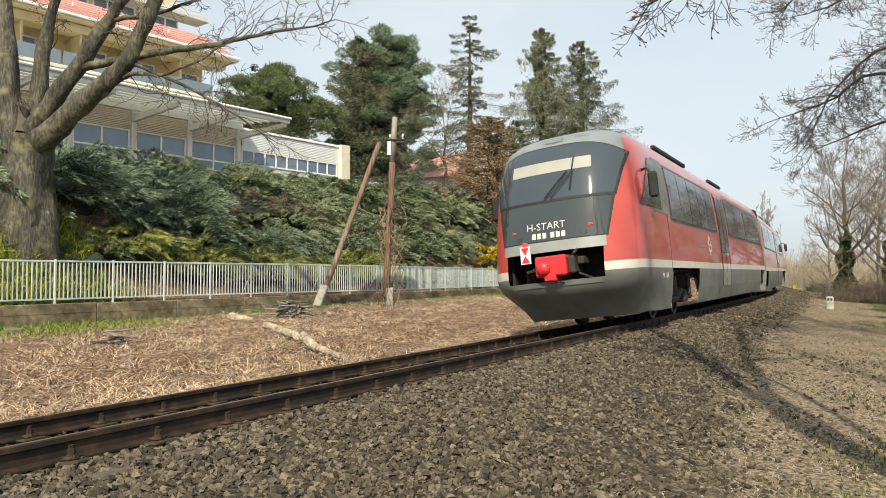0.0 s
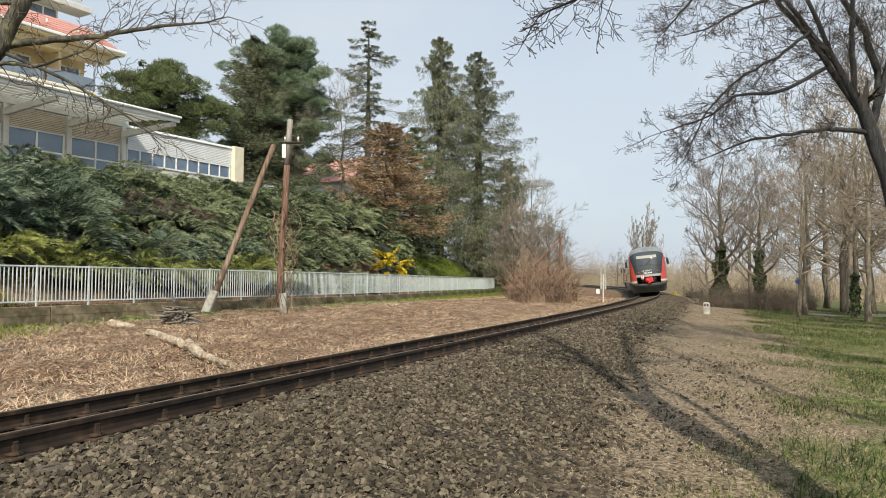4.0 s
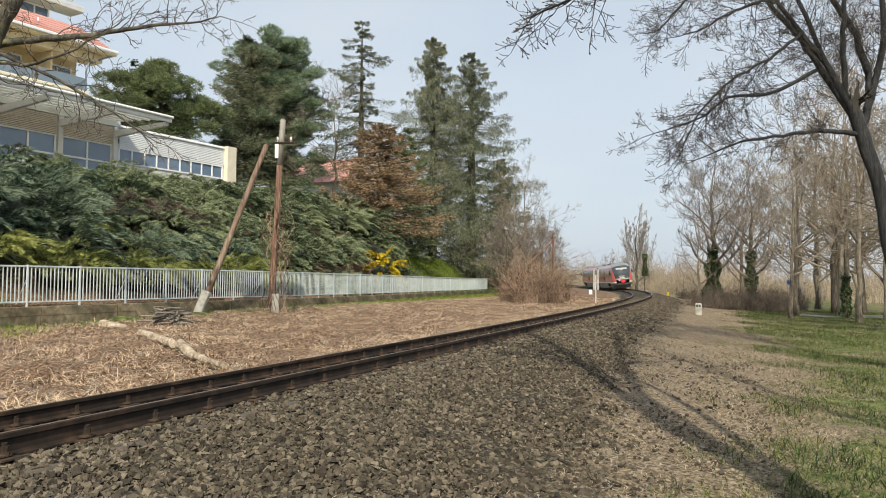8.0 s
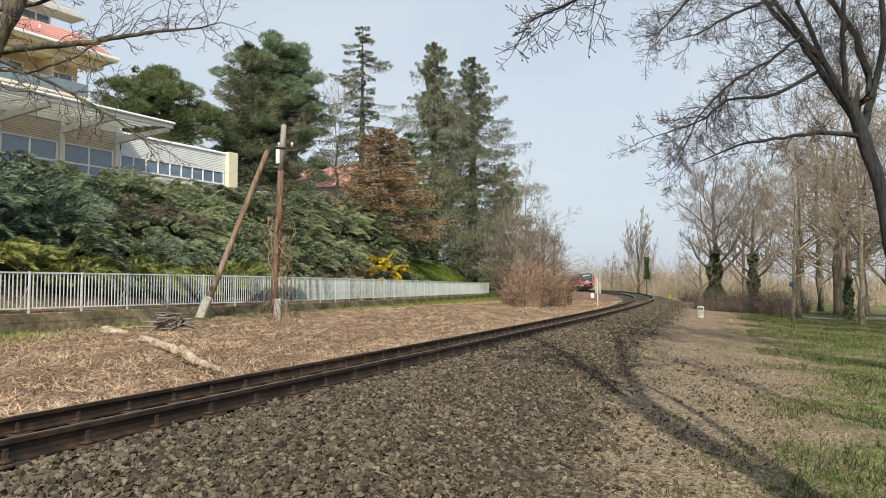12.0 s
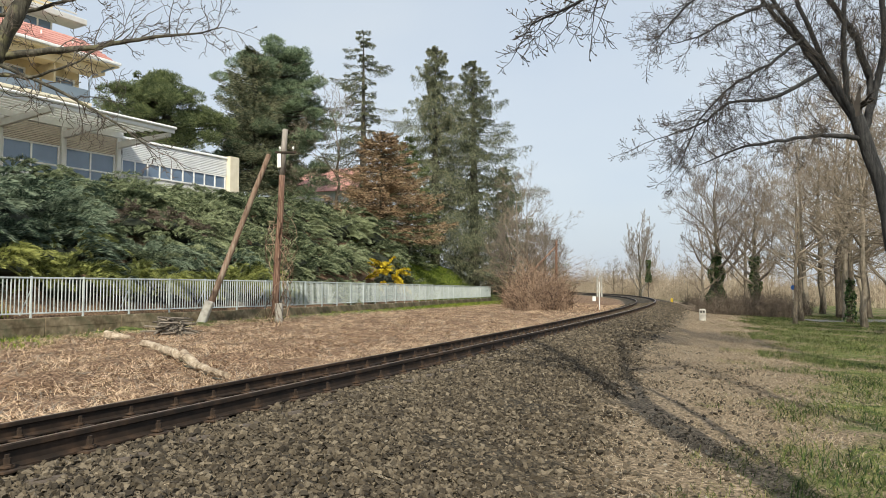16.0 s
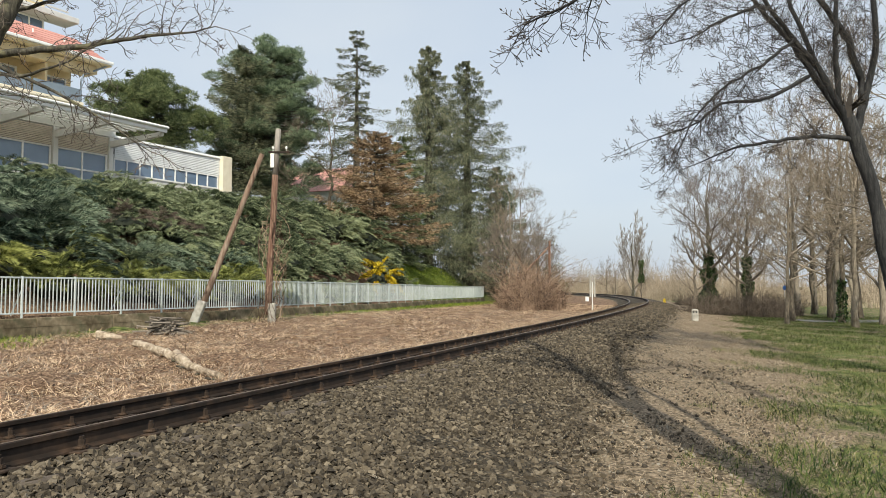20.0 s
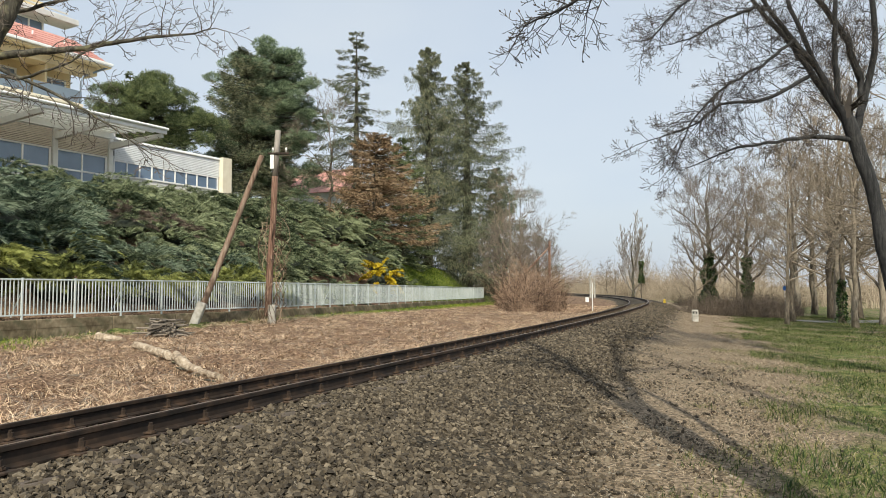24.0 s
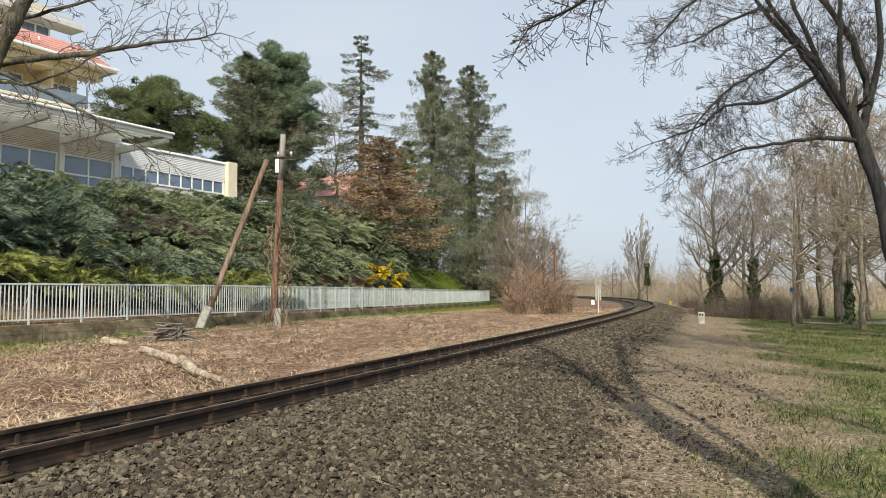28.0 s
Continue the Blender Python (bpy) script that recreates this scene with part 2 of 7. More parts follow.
def on_line(s, d=0.0):
    """The place at s metres along the line, d to its right, at the level of the rail heads, and the heading."""
    x, y, h = (np.interp(s, LINE_S, a) for a in (LINE_X, LINE_Y, LINE_H))
    return np.array([x + d * np.cos(h), y - d * np.sin(h), (d - GAUGE) * CANT / (2 * GAUGE) + np.interp(s, LINE_S, LINE_Z)]), h


def to_line(x, y):
    """Arrays of s and d for points of the plan."""
    x, y = np.ravel(x).astype(float), np.ravel(y).astype(float)
    s, d = np.empty(len(x)), np.empty(len(x))
    lx, ly, ls = LINE_X[::4], LINE_Y[::4], LINE_S[::4]
    for i in range(0, len(x), 4000):
        q = (x[i:i + 4000, None] - lx) ** 2 + (y[i:i + 4000, None] - ly) ** 2
        j = q.argmin(1)
        h = np.interp(ls[j], LINE_S, LINE_H)
        dx, dy = x[i:i + 4000] - lx[j], y[i:i + 4000] - ly[j]
        s[i:i + 4000] = ls[j] + dx * np.sin(h) + dy * np.cos(h)
        d[i:i + 4000] = dx * np.cos(h) - dy * np.sin(h)
    return s, d


# the fence on its low wall: plan points, and the level of the wall's top
FENCE = np.array([(-19.5, 2.0), (-15.6, 10.0), (-12.9, 15.6), (-11.4, 19.1), (-6.75, 28.8), (-2.6, 43.0), (0.6, 56.0), (4.6, 71.0)])
_fl = np.r_[0, np.cumsum(np.hypot(*np.diff(FENCE, axis=0).T))]
_fs, _fd = to_line(*FENCE.T)


def fence_d(s):
    return np.interp(s, _fs, _fd)


def fence_z(s):
    return np.interp(s, [0, 15, 25, 60], [0.135, 0.115, 0.065, -0.13])


def ballast_edge(s):
    """How far from the line's middle the ballast ends on the outer side."""
    return np.interp(s, [-3, 2, 8, 35], [3.7, 3.3, 2.5, 2.4])


PROFILE_D = [-1.5, -1.1, 0.55, 0.95, 1.4, 2.2, 3.5, 4.6, 5.6, 7.2, 10, 16, 60]
PROFILE_Z = [-0.42, -0.385, -0.215, -0.165, -0.18, -0.27, -0.55, -0.64, -0.70, -0.82, -0.95, -1.0, -1.05]


def hill(s):
    """How high the bank behind the fence rises."""
    return 3.3 + np.interp(s, [4, 11, 17, 25, 35, 44], [0.3, 0.9, 1.8, 2.0, 2.5, 2.7]) * (1 - fade(44, 54, s))


def ground_z(x, y):
    shape = np.shape(x)
    s, d = to_line(x, y)
    z = np.interp(d, PROFILE_D, PROFILE_Z)
    fd, fz = fence_d(s), fence_z(s)
    left = d < -1.5
    base = np.interp(s, [0, 11, 17, 24, 32, 45, 70], [-0.46, -0.42, -0.28, -0.28, -0.37, -0.42, -0.6])
    u = np.clip((-1.5 - d) / np.maximum(0.5, (-1.5 - fd)), 0, 1)
    strip = -0.40 - 0.10 * np.sin(np.pi * np.clip(u * 4, 0, 1)) + (base + 0.40) * fade(0.2, 1.0, u)
    z = np.where(left, strip, z)
    back = np.clip(fd - 0.1 - d, 0, None)
    run = np.interp(s, [4, 9, 17, 28, 44, 52], [3.4, 4.2, 12.0, 11.0, 6.5, 5.0])
    up = fz - 0.06 + (hill(s) - 0.3) * (0.75 * fade(0.0, 1.0, back / run) + 0.25 * np.clip(back / run, 0, 1))
    up = up + (strip - up) * fade(70, 84, s)
    z = np.where(d < fd - 0.26, up, z)
    return (z + np.interp(s, LINE_S, LINE_Z) * fade(fd + 0.5, -3.0, d)).reshape(shape)


# ---------------------------------------------------------------- surfaces
M_STONE = material("ballast stone", [(0.029, 0.023, 0.016), (0.069, 0.055, 0.037), (0.128, 0.104, 0.072), (0.21, 0.173, 0.122), (0.18, 0.105, 0.062)], scale=45, bump=0.7, dist=0.006, rough=0.95, island=0.62,
                   stops=[0.2, 0.45, 0.7, 0.9, 0.97])
M_RAIL = material("rusty rail steel", [(0.009, 0.006, 0.004), (0.026, 0.016, 0.010), (0.072, 0.042, 0.025)], scale=7, rough=0.75, metal=0.15, bump=0.2)
M_RUST = material("rusty iron", [(0.013, 0.009, 0.006), (0.036, 0.023, 0.015), (0.085, 0.052, 0.032)], scale=14, rough=0.85, bump=0.3)
M_RAILTOP = material("worn rail head", [(0.13, 0.09, 0.068), (0.24, 0.175, 0.135)], scale=3, rough=0.4, metal=0.45, bump=0.02, stretch=(1, 1, 1))
M_SLEEPER = material("weathered sleeper", [(0.05, 0.04, 0.03), (0.12, 0.095, 0.075)], scale=10, bump=0.5)
M_CONCRETE = material("old concrete", [(0.090, 0.068, 0.038), (0.19, 0.150, 0.095), (0.32, 0.262, 0.175)], scale=5, bump=0.4, spots=(2.2, 0.46, 0.66, (0.075, 0.075, 0.04)))
M_STUB = material("pale concrete", [(0.24, 0.225, 0.195), (0.36, 0.345, 0.305), (0.46, 0.44, 0.40)], scale=6, bump=0.3)
M_FENCE = material("galvanised paint", [(0.41, 0.46, 0.46), (0.60, 0.65, 0.65)], scale=4, rough=0.5, bump=0.08, obj=0.2)
M_WOOD = material("weathered pole wood", [(0.065, 0.036, 0.025), (0.17, 0.095, 0.065), (0.30, 0.21, 0.155)], scale=9, bump=0.6, stretch=(3, 3, 0.25))
M_PROP = material("worn prop wood", [(0.085, 0.048, 0.032), (0.20, 0.135, 0.095), (0.31, 0.255, 0.195)], scale=7, bump=0.6, stretch=(2.5, 2.5, 0.2))
M_WOODGREY = material("grey pole wood", [(0.16, 0.14, 0.12), (0.36, 0.33, 0.29)], scale=9, bump=0.6, stretch=(3, 3, 0.25))
M_PEBBLE = material("pebbles", [(0.06, 0.050, 0.036), (0.14, 0.12, 0.09), (0.27, 0.24, 0.19)], scale=9, bump=0.2, rough=0.95, island=0.8)
M_WHITE = material("white paint", [(0.62, 0.61, 0.58), (0.80, 0.79, 0.76)], scale=3, rough=0.6, bump=0.1)
M_DRY = leafy("dry stalks", [(0.13, 0.072, 0.040), (0.40, 0.262, 0.160), (0.72, 0.55, 0.38)], island=0.8, trans=0.1)
M_STRAW = leafy("dry grass", [(0.155, 0.112, 0.070), (0.34, 0.266, 0.178), (0.50, 0.41, 0.29)], island=0.8, trans=0.15)
M_DARKGRASS = leafy("dark green grass", [(0.020, 0.042, 0.009), (0.050, 0.092, 0.018), (0.12, 0.155, 0.040)], island=0.8, trans=0.25)
M_GRASS = leafy("green grass", [(0.038, 0.060, 0.012), (0.108, 0.142, 0.034), (0.26, 0.24, 0.098)], island=0.8, trans=0.3)


def ground_material():
    """Ballast, dry litter, bare soil and turf, blended over the plan by the painted weights of the sheet."""
    m = bpy.data.materials.new("ground")
    m.use_nodes = True
    t = m.node_tree
    t.nodes.clear()
    N, L = t.nodes.new, t.links.new
    out, b = N("ShaderNodeOutputMaterial"), N("ShaderNodeBsdfPrincipled")
    L(b.outputs[0], out.inputs[0])
    b.inputs["Roughness"].default_value = 0.95
    b.inputs["Specular IOR Level"].default_value = 0.2
    tc = N("ShaderNodeTexCoord")

    def tone(scale, cols, detail=7):
        n, r = N("ShaderNodeTexNoise"), N("ShaderNodeValToRGB")
        n.inputs["Scale"].default_value, n.inputs["Detail"].default_value = scale, detail
        L(tc.outputs["Object"], n.inputs["Vector"])
        while len(r.color_ramp.elements) < len(cols):
            r.color_ramp.elements.new(0.5)
        for i, (e, c) in enumerate(zip(r.color_ramp.elements, cols)):
            e.position, e.color = 0.33 + 0.34 * i / (len(cols) - 1), (*c, 1)
        L(n.outputs[0], r.inputs[0])
        return r.outputs[0]

    def blend(a, c, weight, rough=0.5, scale=3.0):
        """c over a where the painted weight beats a noise."""
        at, n, k, r, mx = N("ShaderNodeAttribute"), N("ShaderNodeTexNoise"), N("ShaderNodeMath"), N("ShaderNodeMapRange"), N("ShaderNodeMix")
        at.attribute_name = weight
        n.inputs["Scale"].default_value, n.inputs["Detail"].default_value = scale, 8
        L(tc.outputs["Object"], n.inputs["Vector"])
        k.operation = "SUBTRACT"
        L(at.outputs["Fac"], k.inputs[0])
        L(n.outputs[0], k.inputs[1])
        r.inputs[1].default_value, r.inputs[2].default_value = -rough * 0.3, rough * 0.3
        L(k.outputs[0], r.inputs[0])
        mx.data_type = "RGBA"
        L(r.outputs[0], mx.inputs[0])
        L(a, mx.inputs[6])
        L(c, mx.inputs[7])
        return mx.outputs[2]

    soil = tone(24, [(0.058, 0.044, 0.029), (0.19, 0.147, 0.098), (0.37, 0.29, 0.20)], 9)
    # ballast ground kept near-black: shade between loose stones put into the tone
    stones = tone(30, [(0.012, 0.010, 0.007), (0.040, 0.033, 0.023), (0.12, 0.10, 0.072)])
    litter = tone(20, [(0.040, 0.024, 0.014), (0.155, 0.097, 0.062), (0.35, 0.245, 0.16)])
    turf = tone(5, [(0.024, 0.040, 0.009), (0.085, 0.115, 0.026), (0.22, 0.21, 0.085)], 9)
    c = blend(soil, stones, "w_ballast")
    c = blend(c, litter, "w_litter_shade")
    c = blend(c, turf, "w_turf", 0.24, 0.9)
    L(c, b.inputs["Base Color"])
    n, bp = N("ShaderNodeTexNoise"), N("ShaderNodeBump")
    n.inputs["Scale"].default_value, n.inputs["Detail"].default_value = 18, 8
    L(tc.outputs["Object"], n.inputs["Vector"])
    L(n.outputs[0], bp.inputs["Height"])
    bp.inputs["Strength"].default_value, bp.inputs["Distance"].default_value = 0.9, 0.06
    L(bp.outputs[0], b.inputs["Normal"])
    return m


def spaced(knots):
    """Coordinates with a spacing of their own between knots (from, to, step)."""
    out = []
    for a, b, st in knots:
        out += list(np.arange(a, b - 1e-6, st))
    return np.array(out + [knots[-1][1]])


def make_ground():
    xs = spaced([(-2500, -400, 300), (-400, -90, 31), (-90, -34, 4), (-34, -20, 0.8), (-20, 14, 0.24), (14, 40, 1.0), (40, 100, 6), (100, 400, 30), (400, 2500, 300)])
    ys = spaced([(-600, -60, 60), (-60, -4, 4), (-4, 3, 0.5), (3, 24, 0.22), (24, 60, 0.36), (60, 110, 2), (110, 260, 10), (260, 500, 40), (500, 4200, 370)])
    X, Y = np.meshgrid(xs, ys)
    Z = ground_z(X, Y)
    rough = np.array([noise.fractal(Vector((x * 0.9, y * 0.9, 0)), 0.8, 2.0, 4) for x, y in zip(X.ravel(), Y.ravel())]).reshape(X.shape)
    s, d = (a.reshape(X.shape) for a in to_line(X, Y))
    Z = Z + rough * np.where(np.abs(d - 0.2) < 1.6, 0.008, 0.035) + np.where((d < -1.9) & (d > fence_d(s)), rough * 0.10 * fade(1.9, 3.2, -d), 0)
    g = Geo().sheet(np.stack([X, Y, Z], -1))
    ob = thing("ground", Matrix(), "gravel shoulder, dry verge and rough grass beside a railway", "ground", kind="structure", geo=g, mats=[ground_material()], smooth=True)
    weights = {
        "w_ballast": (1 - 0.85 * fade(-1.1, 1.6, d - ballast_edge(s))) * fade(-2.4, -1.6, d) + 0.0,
        # verge litter; behind the fence its dark tone is painted as shrub shade
        "w_litter_shade": np.where((d < -1.7) & (d > fence_d(s)), fade(1.7, 2.5, -d), np.where((d < fence_d(s)) & (s > 9.5) & (s < 47), 0.8, 0)),
        "w_turf": np.where(d > 0, fade(4.6, 6.9, d + 0.8 * (1 - fade(6, 12, s))) * (0.55 - 0.05 * fade(12, 30, d)), np.where(d < fence_d(s), np.where((s < 9.5) | (s > 47), 0.95, 0.12), np.where(d < fence_d(s) + 2.4, 0.72 * fade(-2.4, -0.9, -(d - fence_d(s))), 0))),
    }
    for k, w in weights.items():
        a = ob.data.attributes.new(k, "FLOAT", "POINT")
        a.data.foreach_set("value", np.ascontiguousarray(w.ravel(), dtype=np.float32))
    return ob


def sweep(profile, s0, s1, step, d0, tilt=CANT / (2 * GAUGE)):
    """A profile of (right, up) carried along the line at d0; up is square to the canted track."""
    rows = []
    for s in np.arange(s0, s1 + 1e-6, step):
        p, h = on_line(s, d0)
        rows.append([(p[0] + (a - b * tilt) * np.cos(h), p[1] - (a - b * tilt) * np.sin(h), p[2] + b + a * tilt) for a, b in profile])
    return rows


RAIL_PROFILE = [(-0.0625, -0.15), (0.0625, -0.15), (0.0625, -0.138), (0.012, -0.118), (0.008, -0.045), (0.034, -0.036), (0.035, -0.008), (0.027, 0.0),
                (-0.027, 0.0), (-0.035, -0.008), (-0.034, -0.036), (-0.008, -0.045), (-0.012, -0.118), (-0.0625, -0.138)]


def make_track():
    track = thing("railway_track", Matrix(), "rusty single railway track curving through grey ballast", "railway track", kind="structure")
    for d in (-GAUGE, GAUGE):
        g = Geo().sheet(np.array(sweep(RAIL_PROFILE, -22, 210, 1.0, d)), close=True)
        top = [i for i, f in enumerate(g.f) if i % 14 == 7]
        for i in top:
            g.mi[i] = 1
        part("rail", g, [M_RAIL, M_RAILTOP], track)
    # sleepers, nearly buried
    sl = Geo().box((0, 0, -0.262), (2.5, 0.24, 0.14), ch=0.02).mesh("sleeper", M_SLEEPER)
    # fastening: ribbed plate, clip, bolt and nut, on one side of a rail
    fg = Geo().box((0.10, 0, -0.15), (0.11, 0.15, 0.018), ch=0.004)
    fg.box((0.075, 0, -0.128), (0.075, 0.06, 0.022), ch=0.006)
    ang = np.arange(6) * np.pi / 3
    for z0, z1, r in ((-0.14, -0.112, 0.026), (-0.112, -0.075, 0.019), (-0.075, -0.055, 0.013)):
        ring = np.array([[(0.085 + r * np.cos(a), r * np.sin(a), z) for a in ang] for z in (z0, z1)])
        fg.sheet(ring, close=True)
        fg.add(ring[1], [tuple(range(6))])
    for v in fg.v:
        v[:, 0] = 0.03 + (v[:, 0] - 0.03) * 1.1
        v[:, 1] *= 1.15
        v[:, 2] = -0.15 + (v[:, 2] + 0.15) * 1.02
    fm = fg.mesh("fastening", M_RUST)
    rest = Geo()
    fv, ff = np.concatenate(fg.v), fg.f
    n = 0
    for i, s in enumerate(np.arange(-7, 112, 0.60)):
        p, h = on_line(s, 0)
        tilt = -math.atan(CANT / (2 * GAUGE))
        m = Matrix.Translation(p) @ Matrix.Rotation(-h, 4, "Z") @ Matrix.Rotation(tilt, 4, "Y")
        ob = part("sleeper", sl, None, track)
        ob.matrix_local = m @ pose(0, random.uniform(-0.02, 0.02), 0, 0, 0, random.uniform(-0.6, 0.6))
        if s > 48:
            continue
        for side, d in itertools.product((1, -1), (-GAUGE, GAUGE)):
            q = m @ Matrix.Translation((d, random.uniform(-0.012, 0.012), 0)) @ Matrix.Rotation(0 if side > 0 else math.pi, 4, "Z")
            if -3.5 < s < 38.5:
                o = part("fastening", fm, None, track)
                o.matrix_local = q
                n += 1
            else:
                a = np.array(q)
                rest.add(fv @ a[:3, :3].T + a[:3, 3], ff)
    o = part("far_fastenings", rest, M_RUST, track)
    o["kind"] = "stuff"
    return track


def scatter_stones(name, label, pts, size, seed, mat):
    """Angular stones at points: one mesh."""
    r = np.random.RandomState(seed)
    n = len(pts)
    base = np.array(list(itertools.product((-1, 1), repeat=3)), float) * 0.5
    faces = np.array([(0, 1, 3, 2), (4, 6, 7, 5), (0, 4, 5, 1), (2, 3, 7, 6), (0, 2, 6, 4), (1, 5, 7, 3)])
    v = base[None] * (np.array([0.75, 0.6, 0.38]) + np.array([0.75, 0.6, 0.45]) * r.rand(n, 1, 3))
    v[:, :, :2] *= np.where(base[None, :, 2:] > 0, r.uniform(0.35, 0.95, (n, 1, 2)), 1.0)
    v += r.uniform(-0.17, 0.17, (n, 8, 3))
    q = r.randn(n, 4) * [1.0, 0.55, 0.55, 1.0]
    q /= np.linalg.norm(q, axis=1)[:, None]
    w, x, y, z = q.T
    R = np.stack([np.stack([1 - 2 * (y * y + z * z), 2 * (x * y - z * w), 2 * (x * z + y * w)], -1),
                  np.stack([2 * (x * y + z * w), 1 - 2 * (x * x + z * z), 2 * (y * z - x * w)], -1),
                  np.stack([2 * (x * z - y * w), 2 * (y * z + x * w), 1 - 2 * (x * x + y * y)], -1)], 1)
    v = np.einsum("nij,nkj->nki", R, v) * (np.asarray(size)[:, None, None])
    v[..., 2] *= 0.9
    pts = pts + np.stack([0 * size, 0 * size, r.uniform(-0.3, 0.55, n) * size], -1)
    v += pts[:, None]
    f = (faces[None] + 8 * np.arange(n)[:, None, None]).reshape(-1, 4)
    me = bpy.data.meshes.new(name)
    me.from_pydata(v.reshape(-1, 3), [], f.tolist())
    me.materials.append(mat)
    return tagged(new(name, me), label, "gravel", kind="stuff")


def in_plan(n, s0, s1, d0, d1, seed, power=1.0):
    """Random places between s0 and s1 along the line, denser near s0 for a power over 1, and d0 to d1 beside it."""
    r = np.random.RandomState(seed)
    s = s0 + (s1 - s0) * r.rand(n) ** power
    d = r.uniform(d0, d1, n)
    x = np.interp(s, LINE_S, LINE_X) + d * np.cos(np.interp(s, LINE_S, LINE_H))
    y = np.interp(s, LINE_S, LINE_Y) - d * np.sin(np.interp(s, LINE_S, LINE_H))
    return np.stack([x, y, ground_z(x, y)], -1), s, d, r


def blades(name, label, category, pts, r, length, width, lie, mat, bend=0.3, two=True):
    """Grass blades or stalks: thin bent strips; lie: 0 upright, 1 flat."""
    n = len(pts)
    a = r.uniform(0, 2 * np.pi, n)
    el = np.clip(r.normal((1 - lie) * 1.35, 0.28, n), -0.05, 1.5)
    L = length * r.uniform(0.45, 1.25, n)
    d = np.stack([np.cos(a) * np.cos(el), np.sin(a) * np.cos(el), np.sin(el)], -1)
    side = np.stack([-np.sin(a), np.cos(a), 0 * a], -1) * (width * r.uniform(0.6, 1.3, n))[:, None]
    side[:, 2] += width * r.uniform(-0.5, 0.5, n)
    mid = pts + d * (L * 0.55)[:, None]
    tip = pts + d * L[:, None] + np.stack([np.cos(a) * bend * L, np.sin(a) * bend * L, -bend * 0.6 * L * (1 - lie)], -1)
    v = np.stack([pts - side, pts + side, mid + side * 0.8, mid - side * 0.8, tip], 1).reshape(-1, 3)
    k = 5 * np.arange(n)[:, None]
    quads, tris = (k + [0, 1, 2, 3]).tolist(), (k + [3, 2, 4]).tolist()
    me = bpy.data.meshes.new(name)
    me.from_pydata(v, [], quads + tris)
    me.materials.append(mat)
    return tagged(new(name, me), label, category, kind="stuff")


def make_fence():
    wall = Geo()
    total = _fl[-1]
    px = lambda l: np.array([np.interp(l, _fl, FENCE[:, 0]), np.interp(l, _fl, FENCE[:, 1])])
    zs = lambda p: float(fence_z(to_line([p[0]], [p[1]])[0])[0])
    # low concrete wall in lengths with open joints
    wall_ob = thing("fence_wall", Matrix(), "low stained concrete retaining wall under a railing", "wall", kind="structure")
    for i, l in enumerate(np.arange(0, total - 2.0, 2.5)):
        a, b = px(l), px(min(l + 2.485, total))
        h = math.atan2(*(b - a))
        za, zb = zs(a), zs(b)
        L = np.linalg.norm(b - a)
        zc = (za + zb) / 2 + random.uniform(-0.008, 0.008)
        g = Geo().box((0, 0, -0.6), (0.18, L, 1.2), ch=0.015)
        g.box((0.004, 0, -0.235), (0.185, L, 0.012))
        o = part("wall_length", g, M_CONCRETE, wall_ob)
        o.matrix_local = Matrix.Translation((*((a + b) / 2), zc)) @ Matrix.Rotation(-h, 4, "Z") @ Matrix.Rotation(math.atan2(zb - za, L), 4, "X")
    fence = thing("railing_fence", Matrix(), "pale grey metal railing of upright bars on a low wall", "fence")
    post = Geo().box((0, 0, 0.55), (0.05, 0.05, 1.14), ch=0.005).mesh("post", M_FENCE)
    bar = Geo().box((0, 0, 0.58), (0.020, 0.030, 0.93), ch=0.003).mesh("bar", M_FENCE)
    brace = Geo().tube([(-0.45, 0, 0.0), (0, 0, 0.75)], 0.017, 5).mesh("brace", M_FENCE)
    rest = Geo()
    bv, bf = np.array([v.co for v in bar.vertices]), [tuple(p.vertices) for p in bar.polygons]
    PAN = 1.61
    for i, l in enumerate(np.arange(0.3, total - PAN, PAN)):
        a, b = px(l), px(l + PAN)
        h = math.atan2(*(b - a))
        za, zb = zs(a), zs(b)
        L = np.linalg.norm(b - a)
        m = Matrix.Translation((*a, za)) @ Matrix.Rotation(-h, 4, "Z")
        o = part("post", post, None, fence)
        o.matrix_local = m
        lean = (zb - za) / L
        for z0, z1 in ((1.055, 1.1), (0.10, 0.14)):
            g = Geo().box((0, L / 2, (z0 + z1) / 2), (0.03, L - 0.05, z1 - z0), ch=0.004)
            for v in g.v:
                v[:, 2] += v[:, 1] * lean
            o = part("rail", g, M_FENCE, fence)
            o.matrix_local = m
        if i % 2 == 0:
            o = part("brace", brace, None, fence)
            o.matrix_local = m @ pose(-0.02, 0.02, 0.05)
        for k in range(1, 14):
            y = k * L / 14
            q = m @ pose(0, y, y * lean + random.uniform(-0.004, 0.004), random.uniform(-0.4, 0.4), 0, 0)
            if 8.0 < l < 8.0 + 23 * PAN:
                o = part("bar", bar, None, fence)
                o.matrix_local = q
            else:
                t = np.array(q)
                rest.add(bv @ t[:3, :3].T + t[:3, 3], bf)
    o = part("distant_railing", rest, M_FENCE, fence)
    o["kind"] = "stuff"


